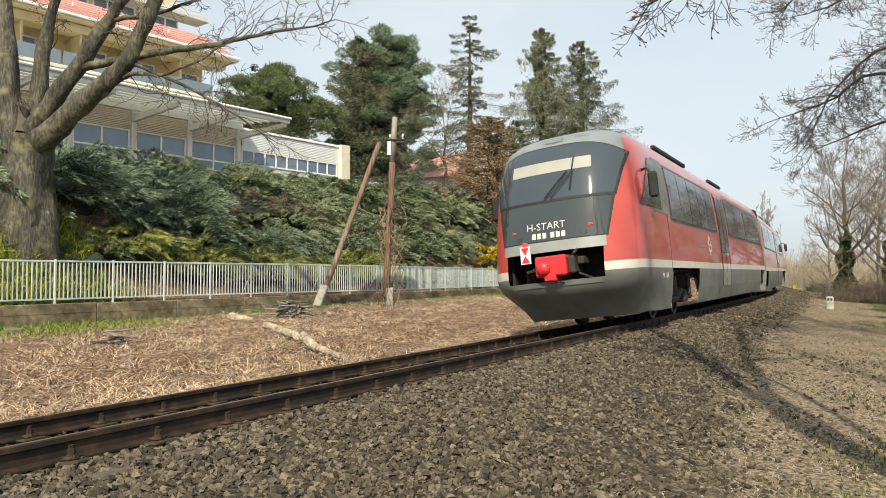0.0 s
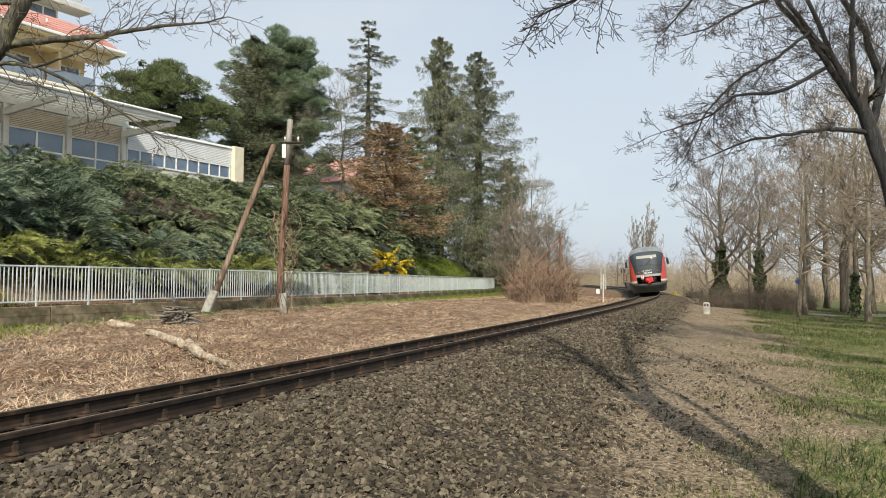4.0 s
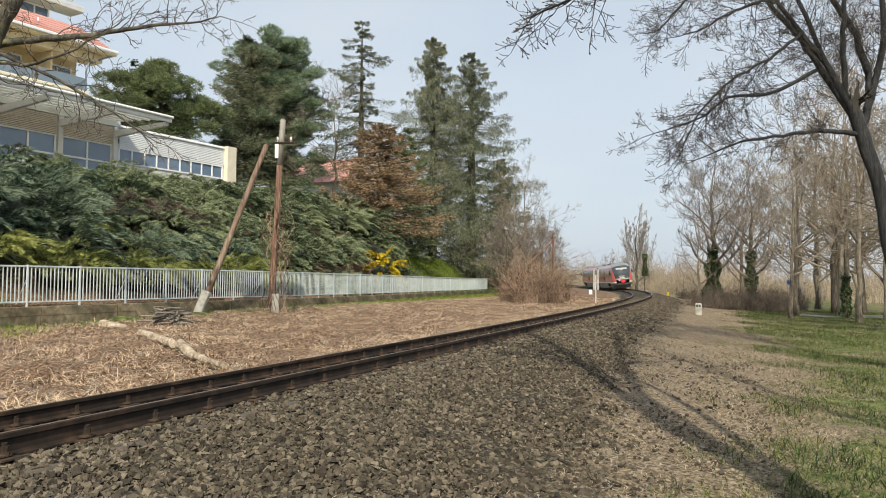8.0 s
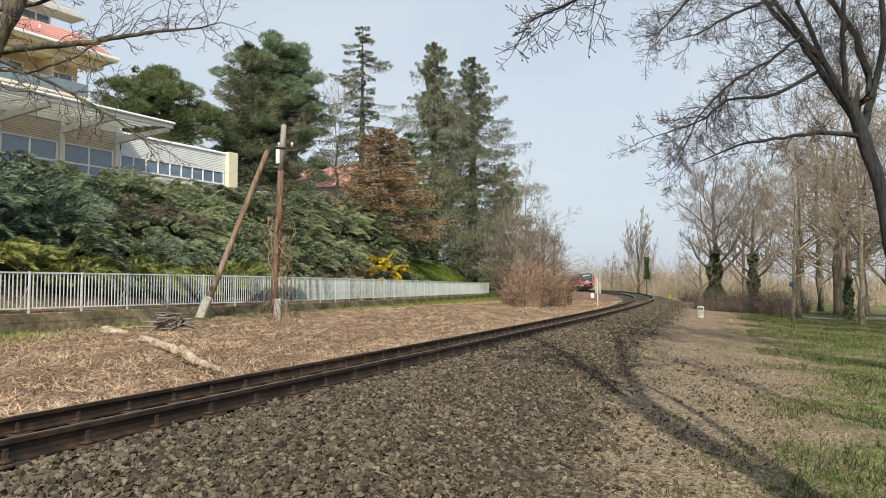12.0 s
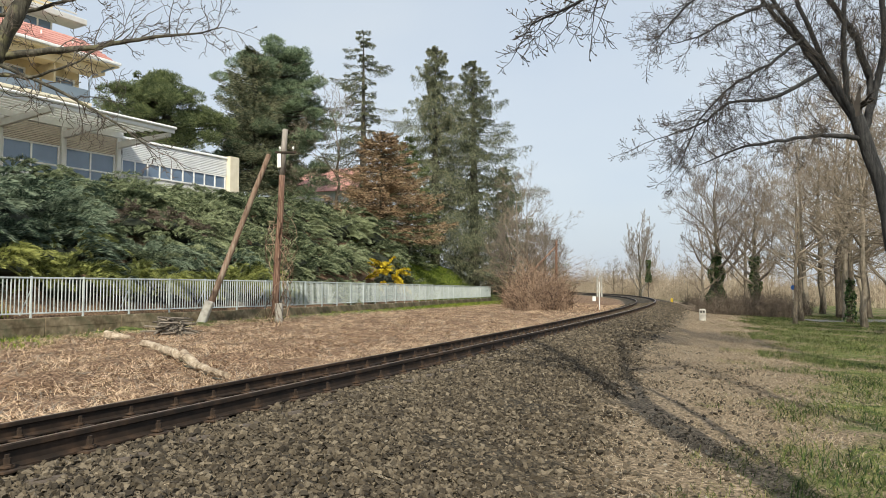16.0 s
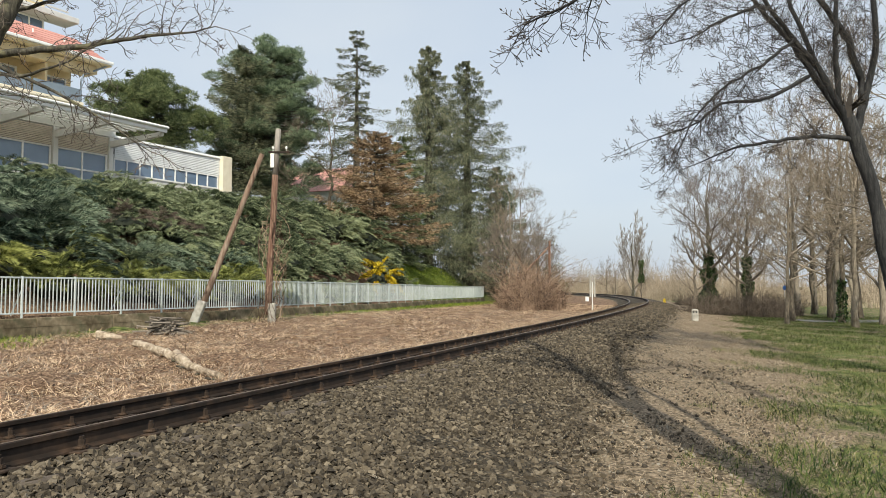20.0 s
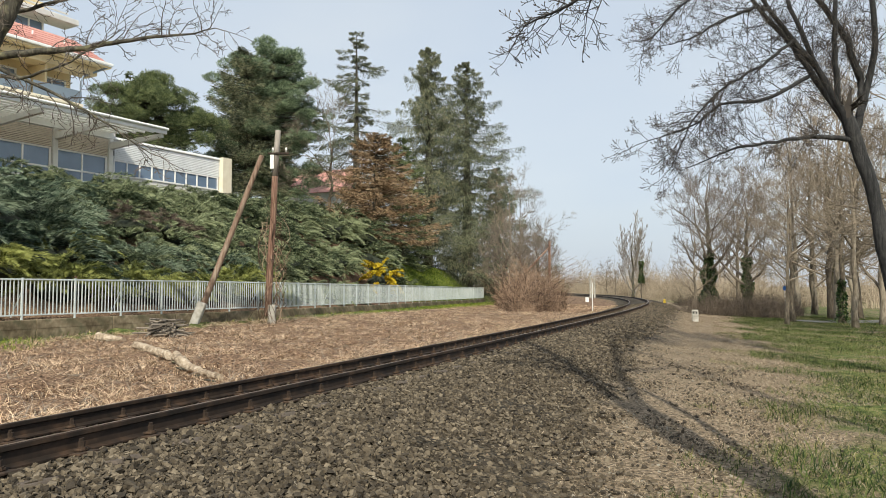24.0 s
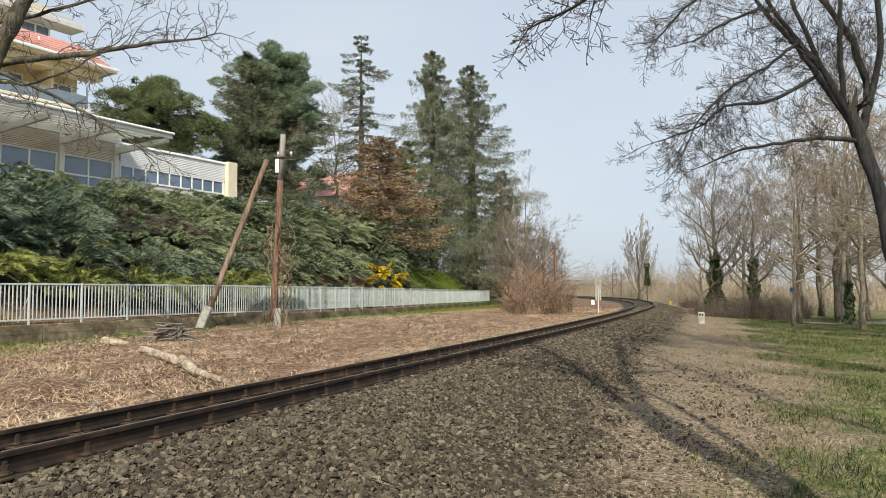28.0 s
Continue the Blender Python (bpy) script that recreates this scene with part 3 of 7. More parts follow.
def make_poles():
    # telegraph pole on a concrete stub, with a raking prop beside it
    pole = thing("telegraph_pole", pose(-6.0, 26.0, -0.53), "weathered wooden telegraph pole on a concrete stub", "pole")
    zz = np.linspace(0.5, 7.1, 9)
    pts = [(0.045 * (z - 0.5) + 0.012 * math.sin(z * 2), 0, z) for z in zz]
    part("shaft", Geo().tube(pts[:7], np.linspace(0.125, 0.105, 7), 10), M_WOOD, pole, smooth=True)
    part("top", Geo().tube([pts[6], pts[7], pts[8]], [0.105, 0.1, 0.095], 10), M_WOODGREY, pole, "pale grey bare pole top", smooth=True)
    part("stub", Geo().box((0.16, -0.02, 0.35), (0.26, 0.24, 1.1), ch=0.03), M_STUB, pole, "concrete stub")
    part("crossarm", Geo().box((0.36, -0.1, 6.25), (0.75, 0.07, 0.07), ch=0.01), M_RAIL, pole, "rusty iron crossarm")
    for x in (0.15, 0.62):
        g = Geo().tube([(x, -0.1, 6.28), (x, -0.1, 6.4)], 0.012, 6)
        g.tube([(x, -0.1, 6.36), (x, -0.1, 6.40), (x, -0.1, 6.44), (x, -0.1, 6.47)], [0.035, 0.045, 0.03, 0.01], 8)
        part("insulator", g, M_WHITE, pole)
    part("cap_plate", Geo().box((0.13, -0.13, 5.95), (0.13, 0.03, 0.5), ch=0.01), M_WHITE, pole, "pale board")
    prop = thing("pole_prop", pose(-8.2, 25.0, -0.28), "leaning wooden prop on a concrete foot, braced against a pole", "pole")
    v = np.array([2.1, 0.85, 6.25])
    part("shaft", Geo().tube([v * k for k in np.linspace(0.07, 0.945, 8)], np.linspace(0.11, 0.085, 8), 9), M_PROP, prop, smooth=True)
    rot = np.array(Vector((0, 0, 1)).rotation_difference(Vector(v)).to_matrix())
    part("foot", Geo().box(v * 0.045 + (0, -0.16, 0), (0.28, 0.24, 1.0), rot, ch=0.03), M_STUB, prop, "concrete foot")
    far = thing("telegraph_pole", pose(9.1, 60.0, -0.5), "thin rusty brown telegraph pole standing in dry scrub", "pole")
    part("shaft", Geo().tube([(0, 0, 0), (0.03, 0, 2.8), (0.05, 0, 5.2)], [0.12, 0.11, 0.09], 8), M_WOOD, far, smooth=True)
    part("prop", Geo().tube([(-4.3, -0.3, 0.2), (0, 0, 4.7)], [0.09, 0.07], 8), M_WOOD, far, smooth=True)
    part("crossarm", Geo().box((0.05, 0, 4.85), (0.5, 0.08, 0.07), ch=0.01), M_RAIL, far)


# ---------------------------------------------------------------- the train
M_RED = material("red coach paint", [(0.40, 0.055, 0.042), (0.49, 0.082, 0.064)], scale=0.8, rough=0.3, bump=0.02, coat=0.7, spots=(1.2, 0.55, 0.8, (0.38, 0.045, 0.033)))
M_COACHGREY = material("grey roof paint", [(0.15, 0.172, 0.182), (0.225, 0.248, 0.258)], scale=1.2, rough=0.5, bump=0.05, spots=(3, 0.5, 0.75, (0.12, 0.13, 0.13)))
M_BAND = material("dark window band paint", [(0.045, 0.047, 0.048), (0.075, 0.078, 0.078)], scale=1.5, rough=0.4, bump=0.02)
M_SKIRT = material("dark grey skirt paint", [(0.125, 0.133, 0.128), (0.20, 0.21, 0.203)], scale=1.5, rough=0.55, bump=0.05, spots=(2.5, 0.5, 0.8, (0.12, 0.105, 0.09)))
M_STRIPE = material("pale stripe paint", [(0.50, 0.48, 0.42), (0.62, 0.60, 0.54)], scale=2, rough=0.45, bump=0.02)
M_SILVER = material("silver trim", [(0.20, 0.21, 0.205), (0.28, 0.29, 0.285)], scale=2, rough=0.45, bump=0.02)
M_COACHGLASS = glassy("dark coach glass", (0.020, 0.024, 0.027), rough=0.05, spec=0.42)
M_CABGLASS = glassy("tinted cab glass", (0.034, 0.043, 0.041), rough=0.05, spec=1.0)
# bluer than the lower glass: reflected sky is put into the base colour
M_SCREEN = glassy("windscreen with painted sky reflection", (0.042, 0.055, 0.068), rough=0.04, spec=1.0)
M_BLACK = material("black rubber", [(0.012, 0.012, 0.012), (0.03, 0.03, 0.03)], scale=6, rough=0.7, bump=0.1)
M_UNDER = material("grimy underframe", [(0.018, 0.016, 0.014), (0.05, 0.043, 0.036)], scale=5, rough=0.85, bump=0.3)
M_WHEEL = material("wheel steel", [(0.022, 0.018, 0.015), (0.06, 0.048, 0.040)], scale=5, rough=0.5, metal=0.6, bump=0.1)
M_COVER = material("red coupler cover", [(0.55, 0.022, 0.030), (0.68, 0.035, 0.045)], scale=2, rough=0.45, bump=0.05)
M_BLIND = material("pale blind", [(0.30, 0.295, 0.26), (0.38, 0.37, 0.33)], scale=2, rough=0.7, bump=0.02)
M_REDLAMP = bpy.data.materials.new("red tail light")
M_REDLAMP.use_nodes = True
_b = M_REDLAMP.node_tree.nodes["Principled BSDF"]
_b.inputs["Base Color"].default_value = (0.6, 0.02, 0.03, 1)
_b.inputs["Emission Color"].default_value = (1, 0.06, 0.08, 1)
_b.inputs["Emission Strength"].default_value = 0.5

CAR = 20.8                 # from the nose to the joint
BOGIE = 4.5                # from the nose to the end bogie
ROOF_Z = 3.86
Z_LEVELS = [0.20, 0.28, 0.38, 0.50, 0.62, 0.76, 0.90, 1.0, 1.15, 1.30, 1.43, 1.56, 1.62, 1.9, 2.2, 2.47, 2.7, 2.95, 3.12, 3.28, 3.42, 3.54, 3.66, 3.75, 3.82, ROOF_Z]
_wz = ([0.2, 0.50, 0.9, 1.4, 2.0, 2.6, 3.0, 3.25, 3.45, 3.60, 3.72, 3.81, 3.86], [1.27, 1.345, 1.405, 1.42, 1.42, 1.40, 1.365, 1.32, 1.245, 1.11, 0.90, 0.58, 0.0])
_nz = ([0.20, 0.45, 0.75, 1.0, 1.3, 1.6, 2.0, 2.4, 2.8, 3.1, 3.3, 3.45, 3.58, 3.70, 3.80, 3.86], [0.80, 0.50, 0.10, 0.02, 0.06, 0.12, 0.20, 0.30, 0.42, 0.54, 0.65, 0.78, 0.98, 1.35, 2.0, 3.0])


def half_width(z):
    return np.interp(z, *_wz)


def nose_y(z):
    return np.interp(z, *_nz)


def nose_point(a, z, out=0.0):
    """A point of the nose: a from -1 to 1 across, at height z, moved out along the surface's normal roughly."""
    a = np.asarray(a, float)
    w = half_width(z)
    taper = 1 - 0.16 * (1 - fade(0.3, 0.95, z))
    x = a * w * taper
    depth = 1.2 + 0.15 * fade(0.6, 2.6, z)
    y = nose_y(z) + depth * (1 - (1 - np.abs(a) ** 2.7) ** (1 / 2.7))
    nx = np.abs(a) ** 2.5 * np.sign(a)
    n = np.stack([nx, -(1.02 - np.abs(nx) * 0.8), 0.35 + 0 * nx], -1)
    n /= np.linalg.norm(n, axis=-1)[..., None]
    return np.stack([x, y, np.broadcast_to(z, np.shape(x)) * 1.0], -1) + n * out


NOSE_A = np.sin(np.linspace(-1, 1, 33) * np.pi / 2)


def shell():
    """Body shell: nose, sides and roof, its paints by height."""
    g = Geo()
    rows = []
    ys = [2.3, 3.1, 6.0, 7.0, 9.3, 11, 13, 15, 17, 19, CAR - 0.35]
    for z in Z_LEVELS:
        w = half_width(z)
        nose = nose_point(NOSE_A, z)
        last = max(nose[0, 1], 0)
        side = [max(y, last + 0.02 * (i + 1)) for i, y in enumerate(ys)]
        tuck = 0.0
        rows.append([(-w, y, z) for y in side[::-1]] + [tuple(p) for p in nose] + [(w, y, z) for y in side])
    grid = np.array(rows)
    R, C = grid.shape[:2]
    faces, mats = [], []
    k0, k1 = len(ys), len(ys) + len(NOSE_A)
    for i in range(R - 1):
        zc = (Z_LEVELS[i] + Z_LEVELS[i + 1]) / 2
        for j in range(C - 1):
            on_nose = k0 <= j and j + 1 < k1
            a = (NOSE_A[j - k0] + NOSE_A[j + 1 - k0]) / 2 if on_nose else 1.0
            if on_nose and abs(a) < 0.66 and 0.9 < zc < 1.42:
                continue
            yc = (grid[i, j, 1] + grid[i + 1, j + 1, 1]) / 2
            if not on_nose and zc < 0.98 and (3.1 < yc < 6.0 or yc > CAR - 1.6):
                continue
            m = 2 if zc < 1.0 else 3 if zc < 1.15 else 0
            if zc > 3.54:
                m = 1
            faces.append((i * C + j, i * C + j + 1, (i + 1) * C + j + 1, (i + 1) * C + j))
            mats.append(m)
    g.add(grid.reshape(-1, 3), faces)
    g.mi = mats
    # end wall at the joint, floor
    back = [(-half_width(z), CAR - 0.35, z) for z in Z_LEVELS] + [(half_width(z), CAR - 0.35, z) for z in Z_LEVELS[::-1]]
    g.add(back, [tuple(range(len(back)))], 2)
    g.add([(-1.2, 2.0, 0.22), (1.2, 2.0, 0.22), (1.2, 3.1, 0.22), (-1.2, 3.1, 0.22)], [(0, 3, 2, 1)], 2)
    g.add([(-1.3, 3.1, 0.96), (1.3, 3.1, 0.96), (1.3, CAR - 0.4, 0.96), (-1.3, CAR - 0.4, 0.96)], [(0, 3, 2, 1)], 2)
    g.add([(-1.3, 3.1, 0.20), (1.3, 3.1, 0.20), (1.3, 3.1, 0.96), (-1.3, 3.1, 0.96)], [(0, 3, 2, 1)], 2)
    return g


def nose_patch(a0, a1, z0, z1, out, mat, na=20, nz=8, rim=0.0):
    """A panel lying on the nose; a0 and a1 may be functions of z."""
    f = lambda v, z: v(z) if callable(v) else v
    rows = [nose_point(np.linspace(f(a0, z), f(a1, z), na), z, out) for z in np.linspace(z0, z1, nz)]
    return Geo().sheet(np.array(rows), mat)


def side_patch(side, y0, y1, z0, z1, out, mat=0, nz=7, lean0=0.0, lean1=0.0):
    """A panel on a flank, following its curve, with its edge turned in."""
    rows = []
    for i, z in enumerate([z0, *np.linspace(z0, z1, nz), z1]):
        o = -0.03 if i in (0, nz + 1) else out
        w = half_width(z) + o
        k = (z - z0) / (z1 - z0)
        a, b = y0 + lean0 * k, y1 + lean1 * k
        w2 = half_width(z) - 0.03
        rows.append([(side * w2, a, z), (side * w, a, z), (side * w, b, z), (side * w2, b, z)])
    return Geo().sheet(np.array(rows), mat, flip=side < 0)


def flank_x(y, z):
    """Half width of the body at y and z, in the rounding of the nose too."""
    depth = 1.2 + 0.15 * fade(0.6, 2.6, z)
    u = np.clip((y - nose_y(z)) / depth, 0, 1)
    return half_width(z) * (1 - (1 - u) ** 2.7) ** (1 / 2.7)


def flank_patch(side, y0, y1, z0, z1, out, lean0=0.0, lean1=0.0, ny=12, nz=8):
    """A panel on a flank that may reach round on to the nose."""
    rows = []
    for z in np.linspace(z0, z1, nz):
        k = (z - z0) / (z1 - z0)
        ys = np.linspace(y0 + lean0 * k, y1 + lean1 * k, ny)
        rows.append([(side * (flank_x(y, z) + out), y - out * max(0.0, 1.9 - y), z) for y in ys])
    return Geo().sheet(np.array(rows), flip=side < 0)


def nose_sheet(a0, a1, zlo, zhi, out, na=24, nz=9):
    """A panel on the nose between two edges whose heights are functions of a."""
    a = np.linspace(a0, a1, na)
    rows = []
    for k in np.linspace(0, 1, nz):
        z = zlo(a) + k * (zhi(a) - zlo(a))
        rows.append([nose_point(np.array(ai), zi, out) for ai, zi in zip(a, z)])
    return Geo().sheet(np.array(rows))


def text_mesh(body, size, name):
    c = bpy.data.curves.new(name, "FONT")
    c.body, c.size, c.extrude, c.align_x = body, size, 0.002, "CENTER"
    ob = bpy.data.objects.new(name, c)
    scene.collection.objects.link(ob)
    me = bpy.data.meshes.new_from_object(ob.evaluated_get(bpy.context.evaluated_depsgraph_get()))
    bpy.data.objects.remove(ob)
    return me


def car_parts(body, tail):
    """Windows, doors, lamps and trim of one car, under its shell. The nose is at y = 0."""
    edge = lambda z: 0.90 - 0.04 * (z - 1.6)
    part("lower_glass", nose_patch(lambda z: -0.665 - 0.12 * (z - 1.6), lambda z: 0.665 + 0.12 * (z - 1.6), 1.62, 2.31, 0.012, 0), M_CABGLASS, body, "dark glass nose panel", smooth=True)
    arc = lambda a: 3.37 - 0.25 * np.abs(a / 0.92) ** 4

    def screen(low, high, sill, rim, out):
        """The windscreen's sheet: its sides lean outwards from the sill to the top."""
        rows = []
        for k in np.linspace(0, 1, 10):
            a = np.linspace(-1, 1, 28) * (low + (high - low) * k)
            z = sill + k * (arc(a) + rim - sill)
            rows.append([nose_point(np.array(ai), zi, out) for ai, zi in zip(a, z)])
        return Geo().sheet(np.array(rows))
    part("glass_surround", nose_patch(lambda z: -0.69 - 0.125 * (z - 1.6), lambda z: 0.69 + 0.125 * (z - 1.6), 1.60, 2.36, 0.006, 0), M_BLACK, body, "black rim round the nose glass", smooth=True)
    part("screen_surround", screen(0.79, 0.945, 2.30, 0.03, 0.006), M_BLACK, body, "black rim round the windscreen", smooth=True)
    part("windscreen", screen(0.765, 0.915, 2.35, 0.0, 0.012), M_SCREEN, body, "wide windscreen, sky reflection in its colour", smooth=True)
    part("roof_fairing", nose_sheet(-0.9, 0.9, lambda a: arc(a) + 0.02, lambda a: 3.835 - 0.1 * np.abs(a) ** 3, 0.010, nz=12), M_COACHGREY, body, "grey roof fairing", smooth=True)
    part("glass_seam", nose_patch(-0.75, 0.75, 2.305, 2.355, 0.018, 0, nz=2), M_BLACK, body)
    part("nose_trim", nose_patch(-0.665, 0.665, 1.415, 1.60, 0.014, 0, nz=3), M_SILVER, body, "grey strip under the glass", smooth=True)
    part("blind", nose_patch(-0.56, 0.54, 2.86, 3.08, 0.016, 0, nz=3), M_BLIND, body, "pale blind behind the windscreen", smooth=True)
    part("roof_hatch", nose_patch(-0.14, 0.14, 3.46, 3.58, 0.022, 0, nz=3), M_SKIRT, body)
    wiper = Geo()
    for p, q, r in (((-0.06, 2.37), (0.24, 2.82), 0.013), ((0.02, 2.37), (0.30, 2.80), 0.010), ((0.27, 2.48), (0.33, 3.08), 0.012)):
        wiper.tube([nose_point(p[0], p[1], 0.05), nose_point((p[0] + q[0]) / 2, (p[1] + q[1]) / 2, 0.06), nose_point(q[0], q[1], 0.05)], r, 6)
    part("wiper", wiper, M_BLACK, body)
    # coupler bay
    bay = Geo()
    bay.box((0, 1.05, 1.16), (1.9, 0.06, 0.62))
    bay.box((0, 0.75, 0.88), (1.85, 0.9, 0.04))
    bay.box((0, 0.75, 1.46), (1.8, 0.8, 0.04))
    for sx in (-1, 1):
        bay.box((sx * 0.93, 0.85, 1.16), (0.05, 0.7, 0.6))
    part("coupler_bay", bay, M_BLACK, body, "dark open coupler bay")
    part("skirt_lip", nose_patch(-0.62, 0.62, 0.80, 0.88, 0.02, 0, nz=2), M_SKIRT, body)
    if tail:
        c = Geo().box((0.02, 0.12, 1.16), (0.56, 0.42, 0.36), ch=0.03)
        c.box((0.0, 0.05, 0.97), (0.22, 0.3, 0.14), ch=0.02)
        u = np.linspace(0, np.pi / 2, 5)
        rings = np.array([[(-0.10 + 0.13 * np.cos(e) * np.cos(t), -0.09 - 0.11 * np.sin(e), 1.13 + 0.13 * np.cos(e) * np.sin(t)) for t in np.linspace(0, 2 * np.pi, 14)[:-1]] for e in u])
        c.sheet(rings, close=True)
        part("coupler_cover", c, M_COVER, body, "bright red coupler cover")
        cp = Geo().box((0.37, 0.25, 1.16), (0.12, 0.5, 0.30), ch=0.02)
        cp.box((0.50, 0.3, 1.22), (0.12, 0.35, 0.14), ch=0.02)
        for hose, rad in (([(0.36, 0.1, 1.3), (0.44, 0.02, 1.36), (0.5, 0.05, 1.42)], 0.025), ([(0.45, 0.15, 1.0), (0.62, 0.08, 0.93), (0.66, 0.2, 0.90)], 0.02),
                          ([(0.02, 0.02, 0.95), (0.12, -0.02, 0.88), (0.2, 0.05, 0.86)], 0.018), ([(-0.3, 0.2, 1.15), (-0.5, 0.15, 1.10), (-0.56, 0.3, 0.95)], 0.03)):
            part("hose", Geo().tube(hose, rad, 6), M_UNDER, body, "grimy brake hose")
        part("coupler", cp, M_UNDER, body, "grimy coupler")
        pl = Geo().box((-0.46, 0.03, 1.40), (0.19, 0.02, 0.31), ch=0.004)
        mk = part("tail_board", pl, M_WHITE, body, "white tail board with red triangles")
        tri = Geo()
        for s in (-1, 1):
            tri.add([(-0.54, 0.016, 1.40 + s * 0.135), (-0.38, 0.016, 1.40 + s * 0.135), (-0.46, 0.016, 1.40)], [(0, 1, 2) if s < 0 else (2, 1, 0)])
        part("triangles", tri, M_COVER, mk)
        part("tail_board_lamp", Geo().tube([(-0.46, 0.05, 1.56), (-0.46, 0.05, 1.62)], 0.05, 8), M_REDLAMP, mk)
        t = text_mesh("H-START", 0.185, "lettering")
        t.materials.append(M_STRIPE)
        for v in t.vertices:
            z = 1.82 + v.co.y * 0.96
            v.co = Vector(nose_point(np.array((v.co.x - 0.08) / half_width(z)), z, 0.02 + v.co.z)[...].tolist())
        part("lettering", t, None, body, "white lettering")
        for k in range(6):
            a0 = (-0.34 + 0.10 * k + (0.05 if k > 2 else 0)) / 1.42
            part("number_bar", nose_patch(a0, a0 + 0.05, 1.66, 1.76, 0.022, 0, na=3, nz=3), M_STRIPE, body)
    # lamps behind the lower glass
    for sx in (-1, 1):
        p = nose_point(sx * 0.50, 1.82, 0.02)
        part("tail_light", Geo().box(p, (0.08, 0.012, 0.035), rz(sx * 0.25), ch=0.004), M_REDLAMP if tail else M_BLIND, body)
        p = nose_point(sx * 0.42, 1.70, 0.02)
        part("headlight", Geo().box(p, (0.10, 0.012, 0.07), rz(sx * 0.2), ch=0.005), M_BAND, body)
    for sx in (-1, 1):
        # cab side window, a wedge, and its grey surround
        part("cab_surround", flank_patch(sx, 2.0, 3.3, 2.08, 3.2, 0.005, lean0=0.55, lean1=0.04), M_SKIRT, body)
        part("cab_window", flank_patch(sx, 1.1, 2.62, 2.14, 3.14, 0.012, lean0=1.05, lean1=0.05), M_COACHGLASS, body)
        mir = Geo().box((sx * 1.58, 1.45, 2.50), (0.17, 0.12, 0.48), ch=0.04)
        mir.tube([(sx * 1.30, 1.55, 2.80), (sx * 1.48, 1.47, 2.82), (sx * 1.56, 1.45, 2.72)], 0.025, 6)
        part("wing_mirror", mir, M_BLACK, body, "black wing mirror")
        # window bands: each pane a part
        def band(y0, y1, n):
            part("window_band", side_patch(sx, y0 - 0.06, y1 + 0.06, 1.96, 3.16, 0.004), M_BAND, body)
            step = (y1 - y0) / n
            for k in range(n):
                part("window", side_patch(sx, y0 + k * step + 0.025, y0 + (k + 1) * step - 0.025, 2.02, 3.10, 0.012), M_COACHGLASS, body)
        band(3.45, 9.15, 5)
        band(11.35, 15.2, 2)
        band(15.45, 19.9, 3)
        dr = part("door", side_patch(sx, 9.55, 10.95, 0.52, 3.14, 0.012), M_RED, body, "red sliding plug door, pale below")
        for k in (0, 1):
            part("door_window", side_patch(sx, 9.63 + 0.68 * k, 10.2 + 0.68 * k, 1.45, 3.02, 0.02), M_COACHGLASS, dr)
            part("door_edge", side_patch(sx, 9.53 + 0.70 * k, 9.555 + 0.70 * k, 0.55, 3.10, 0.02), M_BLACK, dr)
        part("door_stripe", side_patch(sx, 9.58, 10.92, 1.0, 1.15, 0.016, nz=2), M_STRIPE, dr)
        part("door_foot", side_patch(sx, 9.58, 10.92, 0.54, 0.995, 0.016, nz=4), M_SILVER, dr, "grey lower door panel")
        part("door_seal", side_patch(sx, 10.94, 10.97, 0.55, 3.10, 0.02), M_BLACK, dr)
        # faint wheel emblem and small lettering as plain shapes
        em = Geo()
        ring = np.linspace(0, 2 * np.pi, 21)[:-1]
        w = half_width(1.6) + 0.008
        rg = np.array([[(sx * w, 7.7 + r * np.cos(t), 1.60 + r * np.sin(t)) for t in ring] for r in (0.13, 0.20)])
        em.sheet(rg, close=True, flip=sx < 0)
        for t in ring[::3]:
            em.box((sx * w, 7.7 + 0.23 * np.cos(t), 1.60 + 0.23 * np.sin(t)), (0.006, 0.06, 0.06))
        em.box((sx * w, 7.7, 1.60), (0.006, 0.14, 0.04))
        part("emblem", em, M_STRIPE, body, "pale ring emblem")
        sm = Geo()
        for k in range(6):
            sm.box((sx * w, 6.3 + 0.12 * k, 1.55), (0.004, 0.08, 0.05))
        part("small_lettering", sm, M_COACHGREY, body)
        wz = half_width(0.85) + 0.006
        part("marking", Geo().box((sx * wz, 2.25, 0.86), (0.006, 0.03, 0.10)).box((sx * wz, 2.25, 0.87), (0.007, 0.10, 0.03)), M_STRIPE, body)
        for k in range(2):
            part("marking", Geo().box((sx * wz, 2.52 + 0.12 * k, 0.86), (0.006, 0.035, 0.11)), M_STRIPE, body)
        part("body_seam", side_patch(sx, 3.06, 3.075, 0.95, 3.2, 0.005), M_BLACK, body)
        # long boxes under the floor between the bogies
        for y0, y1 in ((6.1, 9.3), (11.1, 14.4), (14.7, 18.6)):
            part("equipment_cover", side_patch(sx, y0, y1, 0.24, 0.86, 0.004, nz=3), M_SKIRT, body)
    for y in (4.2, 6.0, 10.5, 13.0, 16.5):
        part("roof_unit", Geo().box((0.0, y, 3.82), (0.9, 1.3, 0.12), ch=0.04), M_COACHGREY, body)
    part("underframe", Geo().box((0, BOGIE + 0.35, 0.63), (1.2, 3.7, 0.66), ch=0.03), M_UNDER, body, "grimy underframe")
    # added dark box that closes the view through the bogie opening
    part("opening_filler", Geo().box((0, 5.85, 0.62), (2.3, 0.4, 0.60), ch=0.03), M_UNDER, body, "added dark box filling the bogie opening")
